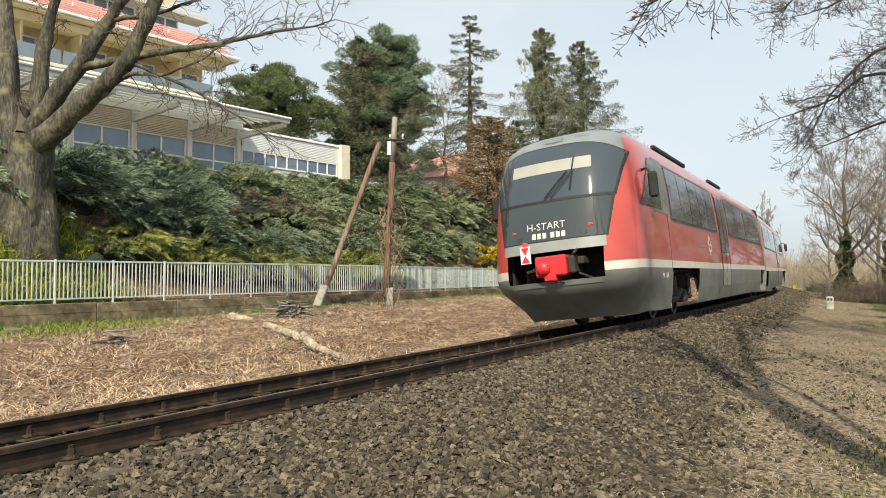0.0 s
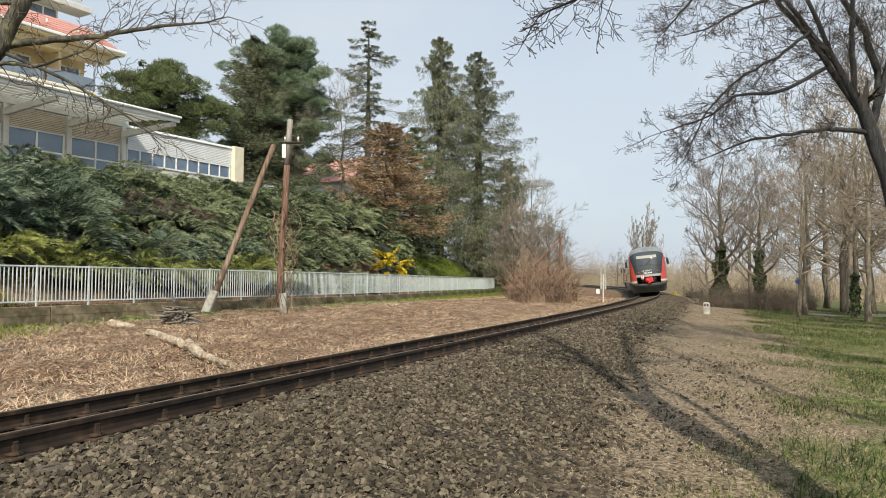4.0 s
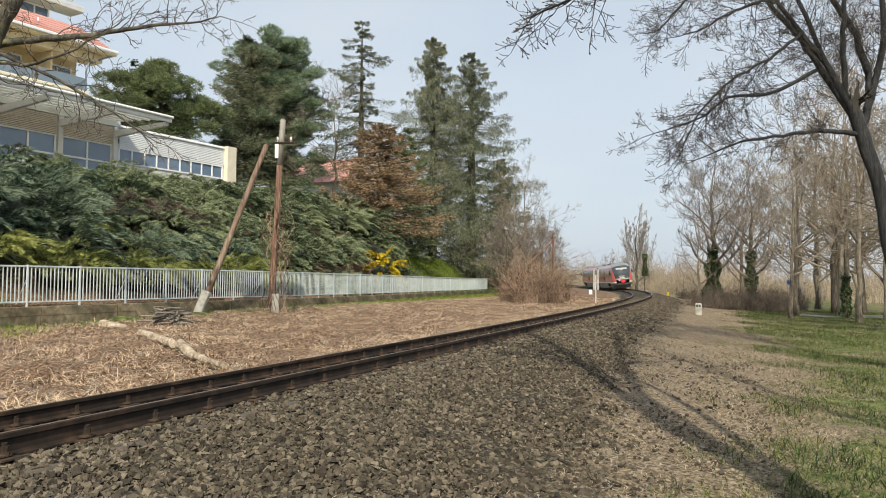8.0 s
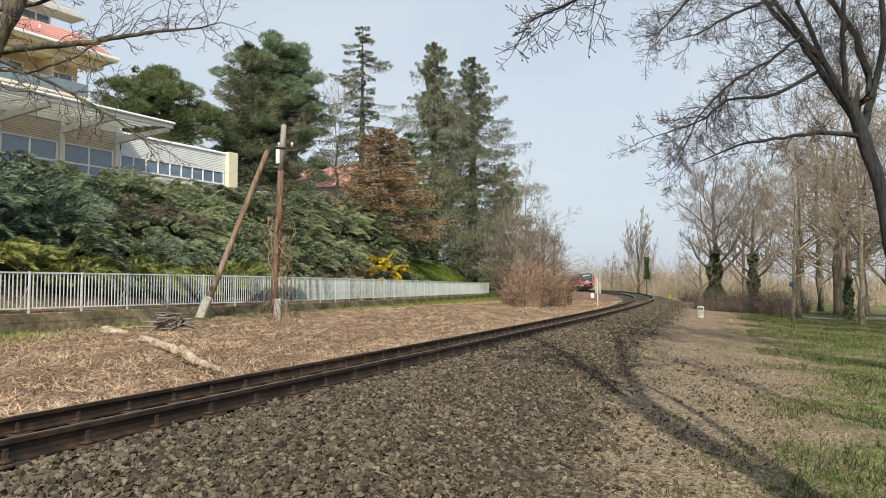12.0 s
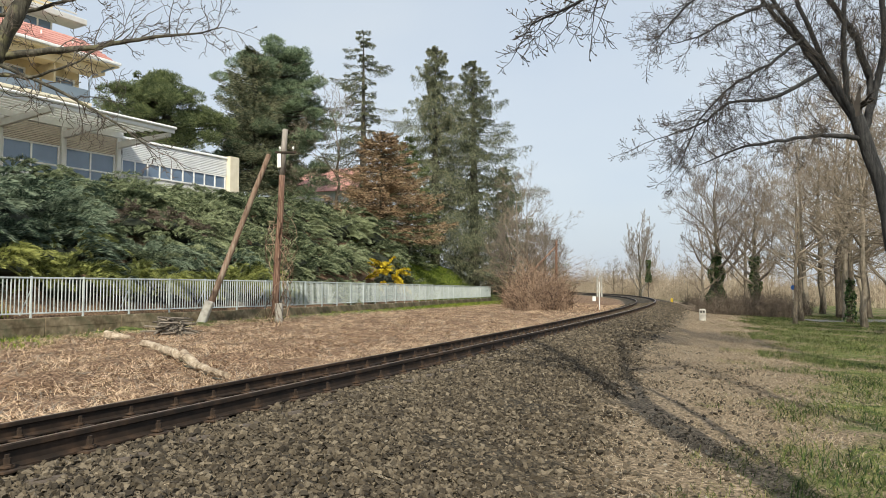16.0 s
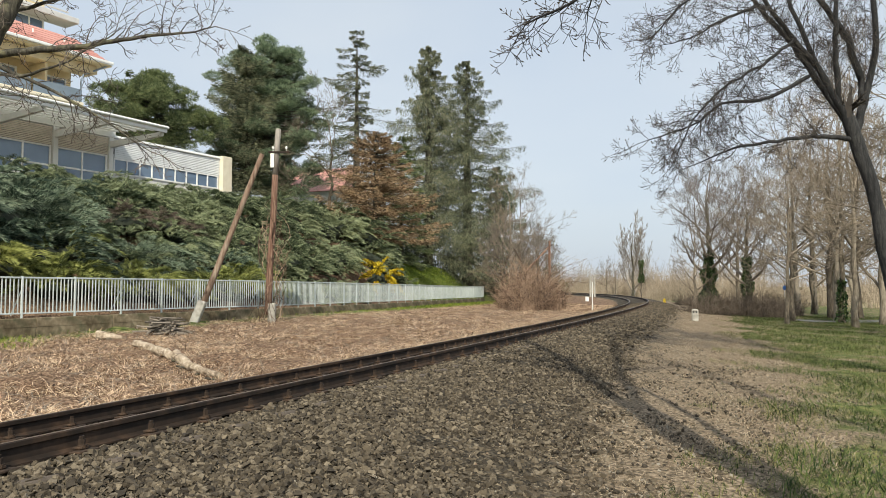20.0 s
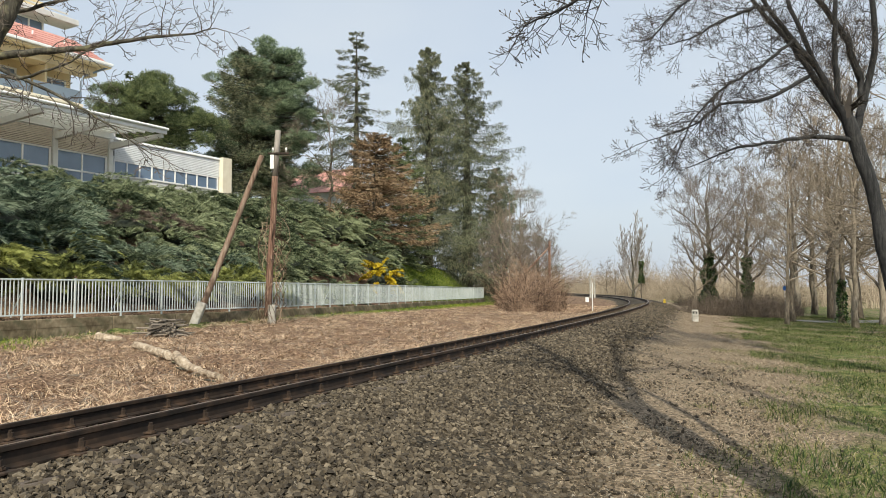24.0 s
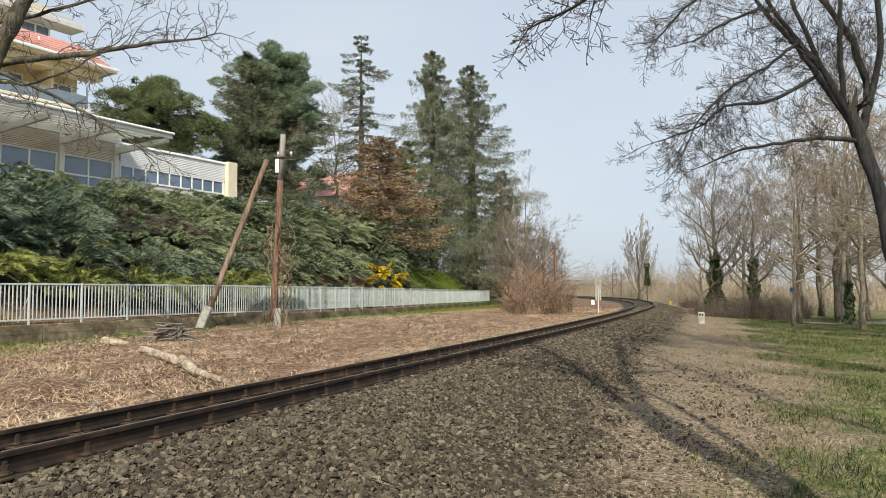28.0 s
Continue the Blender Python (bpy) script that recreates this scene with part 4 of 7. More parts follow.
    for sx in (-1, 1):
        part("roof_rail", Geo().box((sx * 0.98, 6.2, 3.76), (0.10, 3.4, 0.10), ch=0.02), M_BLACK, body)
        part("roof_rail", Geo().box((sx * 0.98, 12.6, 3.76), (0.10, 2.2, 0.10), ch=0.02), M_BLACK, body)


def wheelset(parent, y):
    g = Geo()
    for sx in (-1, 1):
        prof = [(0.68, 0.09), (0.69, 0.30), (0.685, 0.42), (0.71, 0.42), (0.72, 0.385), (0.815, 0.38), (0.815, 0.31), (0.77, 0.28), (0.78, 0.12), (0.83, 0.09), (0.83, 0.0)]
        ring = np.array([[(sx * px_, r * np.cos(t), r * np.sin(t)) for t in np.linspace(0, 2 * np.pi, 25)[:-1]] for px_, r in prof])
        g.sheet(ring, close=True, flip=sx > 0)
    g.tube([(-0.7, 0, 0), (0.7, 0, 0)], 0.085, 12)
    for a in range(4):
        t = a * np.pi / 2
        g.box((0.845, 0.05 * np.cos(t), 0.05 * np.sin(t)), (0.03, 0.025, 0.025))
    o = part("wheelset", g, M_WHEEL, parent, "steel wheels on an axle")
    o.location = (0, y, 0.38)
    return o


def bogie(parent, y):
    g = Geo()
    for sx in (-1, 1):
        g.tube([(sx * 1.02, -1.3, 0.45), (sx * 1.02, -0.7, 0.52), (sx * 1.02, -0.35, 0.36), (sx * 1.02, 0.35, 0.36), (sx * 1.02, 0.7, 0.52), (sx * 1.02, 1.3, 0.45)], 0.085, 8)
        for yy in (-0.95, 0.95):
            g.box((sx * 1.02, yy, 0.40), (0.22, 0.30, 0.28), ch=0.03)
            g.tube([(sx * 1.16, yy + 0.18, 0.45), (sx * 1.16, yy + 0.25, 0.85)], 0.045, 8)
        g.tube([(sx * 1.0, 0, 0.45), (sx * 1.0, 0, 0.85)], 0.16, 10)
    g.box((0, 0, 0.5), (1.9, 0.4, 0.2), ch=0.03)
    o = part("bogie", g, M_UNDER, parent, "grimy bogie frame with springs")
    o.location = (0, y, 0)
    return o, [wheelset(o, -0.95), wheelset(o, 0.95)]


def make_train():
    train = thing("diesel_railcar", Matrix(), "red two-car diesel railcar with grey roof and pale stripe", "train")
    sh = shell().mesh("car_body", [M_RED, M_COACHGREY, M_SKIRT, M_STRIPE, M_SILVER], True)
    rear = part("rear_car", sh, None, train, "red rear car body, grey skirt and roof")
    front = part("front_car", sh, None, train, "red front car body, grey skirt and roof")
    car_parts(rear, True)
    car_parts(front, False)
    bellows = Geo()
    for k in range(7):
        y = CAR - 0.42 + 0.12 * k
        w = 1.30 if k % 2 == 0 else 1.22
        bellows.box((0, y, 2.0), (2 * w, 0.11, 3.0), ch=0.04)
    part("bellows", bellows, M_BLACK, train, "black folding bellows")
    bogies = [bogie(train, BOGIE), bogie(train, CAR), bogie(train, 2 * CAR - BOGIE)]
    return train, front, bogies


def tail_s(t):
    """How far along the line the tail's nose is at t seconds."""
    i = int(np.clip(np.searchsorted(TRAIN_T, t) - 1, 0, len(TRAIN_T) - 2))
    m = np.gradient(TRAIN_S, TRAIN_T)
    h = TRAIN_T[i + 1] - TRAIN_T[i]
    u = (t - TRAIN_T[i]) / h
    return float((2 * u**3 - 3 * u**2 + 1) * TRAIN_S[i] + (u**3 - 2 * u**2 + u) * h * m[i] + (3 * u**2 - 2 * u**3) * TRAIN_S[i + 1] + (u**3 - u**2) * h * m[i + 1])


TRAIN_T = np.array([0, 0.5, 1, 2, 3, 6, 9, 12, 16, 20, 24, 28.0])
TRAIN_S = np.array([8.29, 14.12, 20.09, 31.41, 43.14, 78.71, 114.28, 147.98, 193.18, 239.18, 285.75, 332.90])


def track_frame(s0, y0, s1, y1):
    """The pose, with +y along the chord, of a body whose points y0 and y1 stand over the line at s0 and s1."""
    a, _ = on_line(s0)
    b, _ = on_line(s1)
    h = math.atan2(b[0] - a[0], b[1] - a[1])
    d = np.array([math.sin(h), math.cos(h), 0])
    o = a - d * y0
    return Matrix.Translation(o) @ Matrix.Rotation(-h, 4, "Z") @ Matrix.Rotation(-math.atan(CANT / (2 * GAUGE)), 4, "Y")


def train_rows(t):
    s = tail_s(t)
    m = track_frame(s + BOGIE, BOGIE, s + CAR, CAR)
    inv = m.inverted()
    # the front car faces the other way: its nose is ahead
    f = track_frame(s + CAR, 0, s + 2 * CAR - BOGIE, CAR - BOGIE)
    front = inv @ f @ Matrix.Translation((0, CAR, 0)) @ Matrix.Rotation(math.pi, 4, "Z") @ Matrix.Rotation(2 * math.atan(CANT / (2 * GAUGE)) * 0, 4, "Y")
    bs = []
    for y in (BOGIE, CAR, 2 * CAR - BOGIE):
        bs.append(inv @ track_frame(s + y - 0.95, -0.95, s + y + 0.95, 0.95))
    return s, m, front, bs


# ---------------------------------------------------------------- plants
M_BARK = material("grey bark", [(0.022, 0.020, 0.015), (0.062, 0.057, 0.043), (0.145, 0.135, 0.100)], scale=9, bump=0.9, dist=0.03, stretch=(2, 2, 0.5), spots=(3, 0.55, 0.75, (0.20, 0.19, 0.10)))
M_DARKBARK = material("dark bark", [(0.010, 0.010, 0.011), (0.024, 0.024, 0.025), (0.052, 0.051, 0.050)], scale=9, bump=0.9, dist=0.03, stretch=(2, 2, 0.5))
M_TANBARK = material("tan bark", [(0.085, 0.068, 0.050), (0.18, 0.15, 0.112), (0.29, 0.25, 0.195)], scale=9, bump=0.7, dist=0.03, stretch=(2, 2, 0.5), obj=0.3)
M_TANTWIG = material("tan twigs", [(0.13, 0.104, 0.076), (0.30, 0.25, 0.19)], scale=3, bump=0, island=0.4, obj=0.25)
M_CROWN = material("grey-brown crown twigs", [(0.11, 0.09, 0.073), (0.235, 0.198, 0.162)], scale=3, bump=0, island=0.4)
M_DARKTWIG = material("dark twigs", [(0.026, 0.022, 0.020), (0.075, 0.064, 0.054)], scale=3, bump=0, island=0.4)
M_TWIG = material("grey-brown twigs", [(0.065, 0.052, 0.043), (0.15, 0.122, 0.10)], scale=3, bump=0, island=0.4)
# paler for the far poplars: distance haze put into the twig colour
M_PALETWIG = material("far poplar twigs with painted haze", [(0.17, 0.145, 0.12), (0.29, 0.26, 0.22)], scale=3, bump=0, island=0.4)
M_REDTWIG = material("reddish scrub twigs", [(0.060, 0.036, 0.023), (0.205, 0.130, 0.084), (0.38, 0.27, 0.19)], scale=2, bump=0, island=0.6)
# tan lightened so that the haze over the distant scrub is painted in
M_FARTWIG = material("far tan twigs with painted haze", [(0.24, 0.19, 0.135), (0.45, 0.38, 0.285)], scale=2, bump=0, island=0.5, obj=0.3)
M_DARKSCRUB = material("dark scrub twigs", [(0.072, 0.056, 0.042), (0.175, 0.138, 0.105)], scale=2, bump=0, island=0.6)
M_SPRUCE = leafy("spruce needles", [(0.044, 0.057, 0.038), (0.125, 0.146, 0.091), (0.293, 0.296, 0.179)], island=0.6)
M_PINE = leafy("pine needles", [(0.078, 0.117, 0.075), (0.189, 0.254, 0.159), (0.338, 0.416, 0.254)], island=0.6)
M_YPINE = leafy("olive pine needles", [(0.065, 0.090, 0.044), (0.150, 0.190, 0.088), (0.270, 0.310, 0.140)], island=0.6)
M_BROWNCON = leafy("browned needles", [(0.115, 0.076, 0.044), (0.30, 0.202, 0.118), (0.48, 0.355, 0.22)], island=0.7)
M_JUNIPER = leafy("juniper sprays", [(0.028, 0.050, 0.033), (0.112, 0.165, 0.110), (0.33, 0.395, 0.275)], island=0.6, spread=0.35)
M_LJUNIPER = leafy("pale green juniper sprays", [(0.038, 0.058, 0.030), (0.150, 0.190, 0.100), (0.39, 0.43, 0.25)], island=0.6, spread=0.35)
M_YJUNIPER = leafy("golden juniper sprays", [(0.070, 0.088, 0.026), (0.205, 0.228, 0.062), (0.38, 0.40, 0.13)], island=0.6, spread=0.3)
M_FORSYTHIA = leafy("yellow blossom", [(0.30, 0.22, 0.012), (0.55, 0.42, 0.02), (0.70, 0.56, 0.05)], island=0.6)
M_FRESH = leafy("fresh plants", [(0.06, 0.10, 0.012), (0.17, 0.25, 0.03), (0.32, 0.38, 0.06)], island=0.7, trans=0.3)
M_SPRING = leafy("yellow-green spring plants", [(0.10, 0.14, 0.016), (0.27, 0.33, 0.04), (0.46, 0.48, 0.07)], island=0.7, trans=0.3)
M_IVY = leafy("ivy leaves", [(0.015, 0.035, 0.012), (0.045, 0.085, 0.028), (0.10, 0.14, 0.05)], island=0.6, rough=0.45)
# near-black: shade painted inside the shrubs, and the bird's own colour
M_INNER = material("painted shrub shade and bird plumage", [(0.012, 0.018, 0.010), (0.03, 0.036, 0.02)], scale=3, bump=0.3)
M_BUD = material("buds", [(0.05, 0.036, 0.026), (0.10, 0.075, 0.05)], scale=3, bump=0)


def leaves(g, pts, dirs, length, width, r, fold=0.25, mat=0):
    """Folded diamond leaves or needle sprays at points, along dirs."""
    n = len(pts)
    pts, dirs = np.asarray(pts, float), np.asarray(dirs, float)
    dirs = dirs / (np.linalg.norm(dirs, axis=1)[:, None] + 1e-9)
    a = np.cross(dirs, r.randn(n, 3))
    a /= np.linalg.norm(a, axis=1)[:, None] + 1e-9
    b = np.cross(dirs, a)
    L = (length * r.uniform(0.6, 1.3, n))[:, None]
    W = (width * r.uniform(0.7, 1.3, n))[:, None]
    mid = pts + dirs * L * 0.5 + b * W * fold
    v = np.stack([pts, mid + a * W, pts + dirs * L - b * W * fold, mid - a * W], 1).reshape(-1, 3)
    k = (4 * np.arange(n))[:, None]
    return g.add(v, (k + [0, 1, 2]).tolist() + (k + [0, 2, 3]).tolist(), mat)


def grow(g, p, d, length, rad, level, r, kids=(5, 6, 5), shrink=0.55, up=0.15, wander=0.25, tips=None, minrad=0.004, spread=(0.5, 1.1), sides=(8, 6, 4, 3, 3), mat=0):
    """A limb and, along it, its side branches, down to level 0."""
    n = 4 + 2 * min(level, 3)
    pts, dd = [np.array(p, float)], np.array(d, float)
    for i in range(n):
        dd = dd + r.randn(3) * wander / math.sqrt(n) + np.array([0, 0, up / n])
        dd /= np.linalg.norm(dd)
        pts.append(pts[-1] + dd * length / n)
    pts = np.array(pts)
    end = max(minrad, rad * (0.25 if level else 0.4))
    g.tube(pts, np.linspace(rad, end, n + 1), sides[min(len(sides) - 1, max(0, len(sides) - 1 - level))], mat, caps=False)
    if level == 0:
        if tips is not None:
            tips.append((pts[-1], dd))
        return
    for k in range(kids[min(level, len(kids)) - 1]):
        t = r.uniform(0.25, 1.0) if k else 1.0
        i = min(n - 1, int(t * n))
        q = pts[i] + (pts[i + 1] - pts[i]) * (t * n - i if t < 1 else 1)
        axis = pts[min(i + 1, n)] - pts[i]
        axis /= np.linalg.norm(axis) + 1e-9
        side = np.cross(axis, r.randn(3))
        side /= np.linalg.norm(side) + 1e-9
        ang = r.uniform(*spread) if k else r.uniform(0.05, 0.35)
        nd = axis * math.cos(ang) + side * math.sin(ang)
        here = rad + (end - rad) * t
        grow(g, q, nd, length * shrink * r.uniform(0.7, 1.25) * (1.15 - 0.5 * t), max(minrad, here * r.uniform(0.45, 0.7)), level - 1, r, kids, shrink, up, wander, tips, minrad, spread, sides, mat)


def bare_tree(seed, height, trunk_r, bole=0.3, limbs=7, spread=0.8, kids=(5, 5, 4), level=3, up=0.25, lean=(0, 0), minrad=0.006):
    """Trunk and crown meshes of a leafless tree standing at the origin."""
    r = np.random.RandomState(seed)
    tr, cr = Geo(), Geo()
    n = 10
    zs = np.linspace(-0.3, height * 0.72, n)
    pts = np.array([(lean[0] * z + 0.12 * r.randn() * (z > 0.5) * trunk_r * 4, lean[1] * z + 0.12 * r.randn() * (z > 0.5) * trunk_r * 4, z) for z in zs])
    rad = trunk_r * np.interp(np.linspace(0, 1, n), [0, 0.08, 0.5, 1], [1.45, 1.0, 0.72, 0.22])
    tr.tube(pts, rad, 10)
    for k in range(limbs):
        t = bole + (1 - bole) * (k + r.rand() * 0.8) / limbs
        q = np.array([np.interp(t, np.linspace(0, 1, n), pts[:, i]) for i in range(3)])
        a = k * 2.4 + r.uniform(-0.4, 0.4)
        e = r.uniform(0.35, 0.9) * (1.2 - spread * 0.4)
        d = np.array([math.cos(a) * math.cos(e), math.sin(a) * math.cos(e), math.sin(e)])
        L = height * (0.42 - 0.18 * t) * r.uniform(0.8, 1.25) * spread / 0.8
        grow(cr, q, d, L, np.interp(t, np.linspace(0, 1, n), rad) * r.uniform(0.4, 0.6), level, r, kids, up=up, minrad=minrad)
    grow(cr, pts[-1], (0, 0, 1), height * 0.28, rad[-1], level, r, kids, up=up, minrad=minrad)
    return tr, cr


def conifer(seed, height, radius, mats, droop=0.35, whorls=20, per=6, sprays=26, length=0.42, width=0.07, bare=0.1, cone=1.0, ragged=0.25, curtain=0.0, level_gap=0.0):
    """Trunk and crown meshes of a needle tree. cone: 1 pointed, below that rounder."""
    r = np.random.RandomState(seed)
    tr, cr = Geo(), Geo()
    tr.tube([(0, 0, -0.3), (0.03, 0, height * 0.4), (0, 0.02, height * 0.98)], [radius * 0.06 + 0.06, radius * 0.045 + 0.04, 0.02], 8)
    P, D = [], []
    for w in range(whorls):
        for k in range(per):
            t = bare + (1 - bare) * ((w + r.uniform(-0.65, 0.65)) / whorls)
            t = min(max(t, bare), 0.985)
            reach = radius * (1 - t) ** cone * min(1, 0.7 + 4 * (t - bare))
            reach = max(reach, 0.25)
            if r.rand() < level_gap:
                continue
            a = r.uniform(0, 2 * np.pi)
            L = reach * r.uniform(1 - ragged * 2, 1 + ragged * 0.6)
            m = 5
            f = np.linspace(0, 1, m)
            rise = (0.25 - droop * (1 - t) * 1.5) * L
            pts = np.stack([np.cos(a) * L * f, np.sin(a) * L * f, t * height + rise * f - droop * L * 0.55 * f ** 2 + 0.16 * L * np.maximum(0, f - 0.7) * 3], -1)
            cr.tube(pts, np.linspace(0.035, 0.008, m), 3, 1, caps=False)
            n = max(4, int(sprays * (0.3 + L / radius)))
            u = r.uniform(0.12, 1.0, n) ** 0.75
            q = np.stack([np.interp(u, f, pts[:, i]) for i in range(3)], -1)
            side = r.choice([-1, 1], n) * r.uniform(0.4, 1.3, n)
            d = np.stack([np.cos(a + side), np.sin(a + side), r.uniform(-0.55, 0.15, n) - curtain * r.rand(n) * 2], -1)
            P.append(q + d * [1, 1, 0.6] * (r.uniform(0, 0.5, n) * (1.15 - u))[:, None] * L)
            D.append(d)
    leaves(cr, np.concatenate(P), np.concatenate(D), length, width, r)
    return tr, cr


def clump_tree(seed, blobs, mats, n=420, length=0.38, width=0.06, trunk=None):
    """A pine: limbs that end in rounded pads of needles. blobs: (x, y, z, rx, rz)."""
    r = np.random.RandomState(seed)
    tr, cr = Geo(), Geo()
    for pts, rad in trunk:
        tr.tube(pts, rad, 8)
    for x, y, z, rx, rzz in blobs:
        base = np.array(trunk[0][0][-1]) * [1, 1, 0] + [0, 0, z - rx * 0.5]
        mid = (base + [x, y, z]) / 2 + [0, 0, -0.1]
        cr.tube([base, mid, (x, y, z)], [0.09, 0.06, 0.02], 4, 1, caps=False)
        k = int(n * rx * rx / 1.5)
        v = r.randn(k, 3)
        v /= np.linalg.norm(v, axis=1)[:, None]
        rr = r.uniform(0.35, 1.0, k)[:, None] ** 0.5 * (1 + 0.25 * np.sin(v * 5 + seed).sum(1)[:, None] / 3)
        q = v * rr * [rx, rx, rzz] + [x, y, z]
        leaves(cr, q, v * [1, 1, 0.6] + [0, 0, 0.45] + r.randn(k, 3) * 0.45, length, width, r)
    return tr, cr


def plant_tree(name, m, geos, mats, label, category="tree", group=""):
    ob = thing(name, m, label, category, group)
    part("trunk", geos[0], mats[0], ob, smooth=True)
    part("crown", geos[1], mats[1], ob)
    return ob


def at_ground(x, y, dz=0.0, turn=0.0, scale=1.0):
    return pose(x, y, float(ground_z(np.array([x]), np.array([y]))[0]) + dz, 0, 0, turn) @ Matrix.Diagonal((scale, scale, scale, 1))


def juniper(seed, radius, height, n, mat, length=0.34, width=0.035, low=-0.45):
    """A spreading juniper: arching fans of sprays over a near-black core painted as inner shade."""
    r = np.random.RandomState(seed)
    g = Geo()
    # near-black core: the shade inside the shrub put in as a solid shape
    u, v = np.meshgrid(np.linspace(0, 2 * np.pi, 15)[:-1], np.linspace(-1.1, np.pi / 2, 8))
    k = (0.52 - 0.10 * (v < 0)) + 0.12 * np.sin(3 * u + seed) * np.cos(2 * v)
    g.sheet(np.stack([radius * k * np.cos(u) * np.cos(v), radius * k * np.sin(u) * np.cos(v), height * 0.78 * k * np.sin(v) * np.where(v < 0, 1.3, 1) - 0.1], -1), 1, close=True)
    arms = 84
    boughs = [(k * 2.4 + r.uniform(-0.4, 0.4), low + (1 - low) * (k + 0.5) / 13, r.uniform(0.75, 1.45)) for k in range(13)]
    m = n // arms
    P, D = [], []
    for i in range(arms):
        # each arm is a feathered plume that leaves the heart, arches out and nods at its tip
        bough = boughs[r.randint(len(boughs))]
        a, lift = bough[0] + r.normal(0, 0.20), min(1.0, bough[1] + r.normal(0, 0.10))
        flat = math.sqrt(max(0.0, 1 - min(1.0, lift * lift)))
        out = np.array([math.cos(a), math.sin(a), 0.0])
        base = out * radius * flat * 0.62 + [0, 0, height * lift * 0.66]
        way = out * (0.55 + 0.6 * flat) + [0, 0, 0.35 + 0.4 * max(0, lift)] + r.randn(3) * 0.22
        way /= np.linalg.norm(way)
        L = radius * r.uniform(0.34, 0.66) * bough[2]
        side = np.cross(way, [0, 0, 1.0]) + r.randn(3) * 0.25
        side /= np.linalg.norm(side)
        f = r.uniform(0.05, 1, m) ** 0.8
        lr = r.choice([-1.0, 1.0], m)
        half = 0.15 * L * np.sin(np.pi * np.clip(f * 0.86 + 0.12, 0, 1)) * r.uniform(0.1, 1.0, m)
        q = base + np.outer(f * L, way) + np.outer(lr * half, side)
        q[:, 2] -= 0.42 * L * f ** 2.4 + half * 0.25
        P.append(q + r.randn(m, 3) * 0.012)
        D.append(way * 0.9 + np.outer(lr * r.uniform(0.25, 0.75, m), side) + np.outer(0.1 - 0.8 * f ** 2, [0, 0, 1]) + r.randn(m, 3) * 0.1)
    leaves(g, np.concatenate(P), np.concatenate(D), length, width, r)
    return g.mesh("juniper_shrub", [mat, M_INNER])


def thicket(seed, n, rx, ry, h, mat, width=0.012, twigs=3, arch=0.35):
    """A tangle of bare arching stems."""
    r = np.random.RandomState(seed)
    g = Geo()
    for i in range(n):
        x, y = r.uniform(-1, 1, 2)
        if x * x + y * y > 1:
            continue
        H = h * r.uniform(0.35, 1.1) * (1.1 - 0.5 * (x * x + y * y)) * (1.5 if r.rand() < 0.05 else 1.0)
        H *= max(0.25, 0.8 + 1.15 * noise.noise(Vector((x * rx * 1.2, y * ry * 1.2, seed))))
        a = r.uniform(0, 2 * np.pi)
        f = np.linspace(0, 1, 5)
        bend = arch * H * r.uniform(0.2, 1.6)
        pts = np.stack([x * rx + np.cos(a) * bend * f ** 1.6, y * ry + np.sin(a) * bend * f ** 1.6, H * (f - 0.65 * r.rand() * f ** 3) - 0.1], -1)
        pts += r.randn(5, 3) * 0.04
        g.tube(pts, np.linspace(width, width * 0.4, 5), 3, 0, caps=False)
        for k in range(twigs):
            j = r.randint(1, 4)
            q = pts[j]
            d = r.randn(3) * 0.6 + [np.cos(a), np.sin(a), 0.5]
            L = H * r.uniform(0.15, 0.4)
            e1 = q + d / np.linalg.norm(d) * L * 0.5 + r.randn(3) * 0.03
            e2 = e1 + d / np.linalg.norm(d) * L * 0.5 + [0, 0, r.uniform(-0.15, 0.1) * L]
            g.tube([q, e1, e2], [width * 0.6, width * 0.45, width * 0.25], 3, 0, caps=False)
    return g.mesh("thicket", [mat])


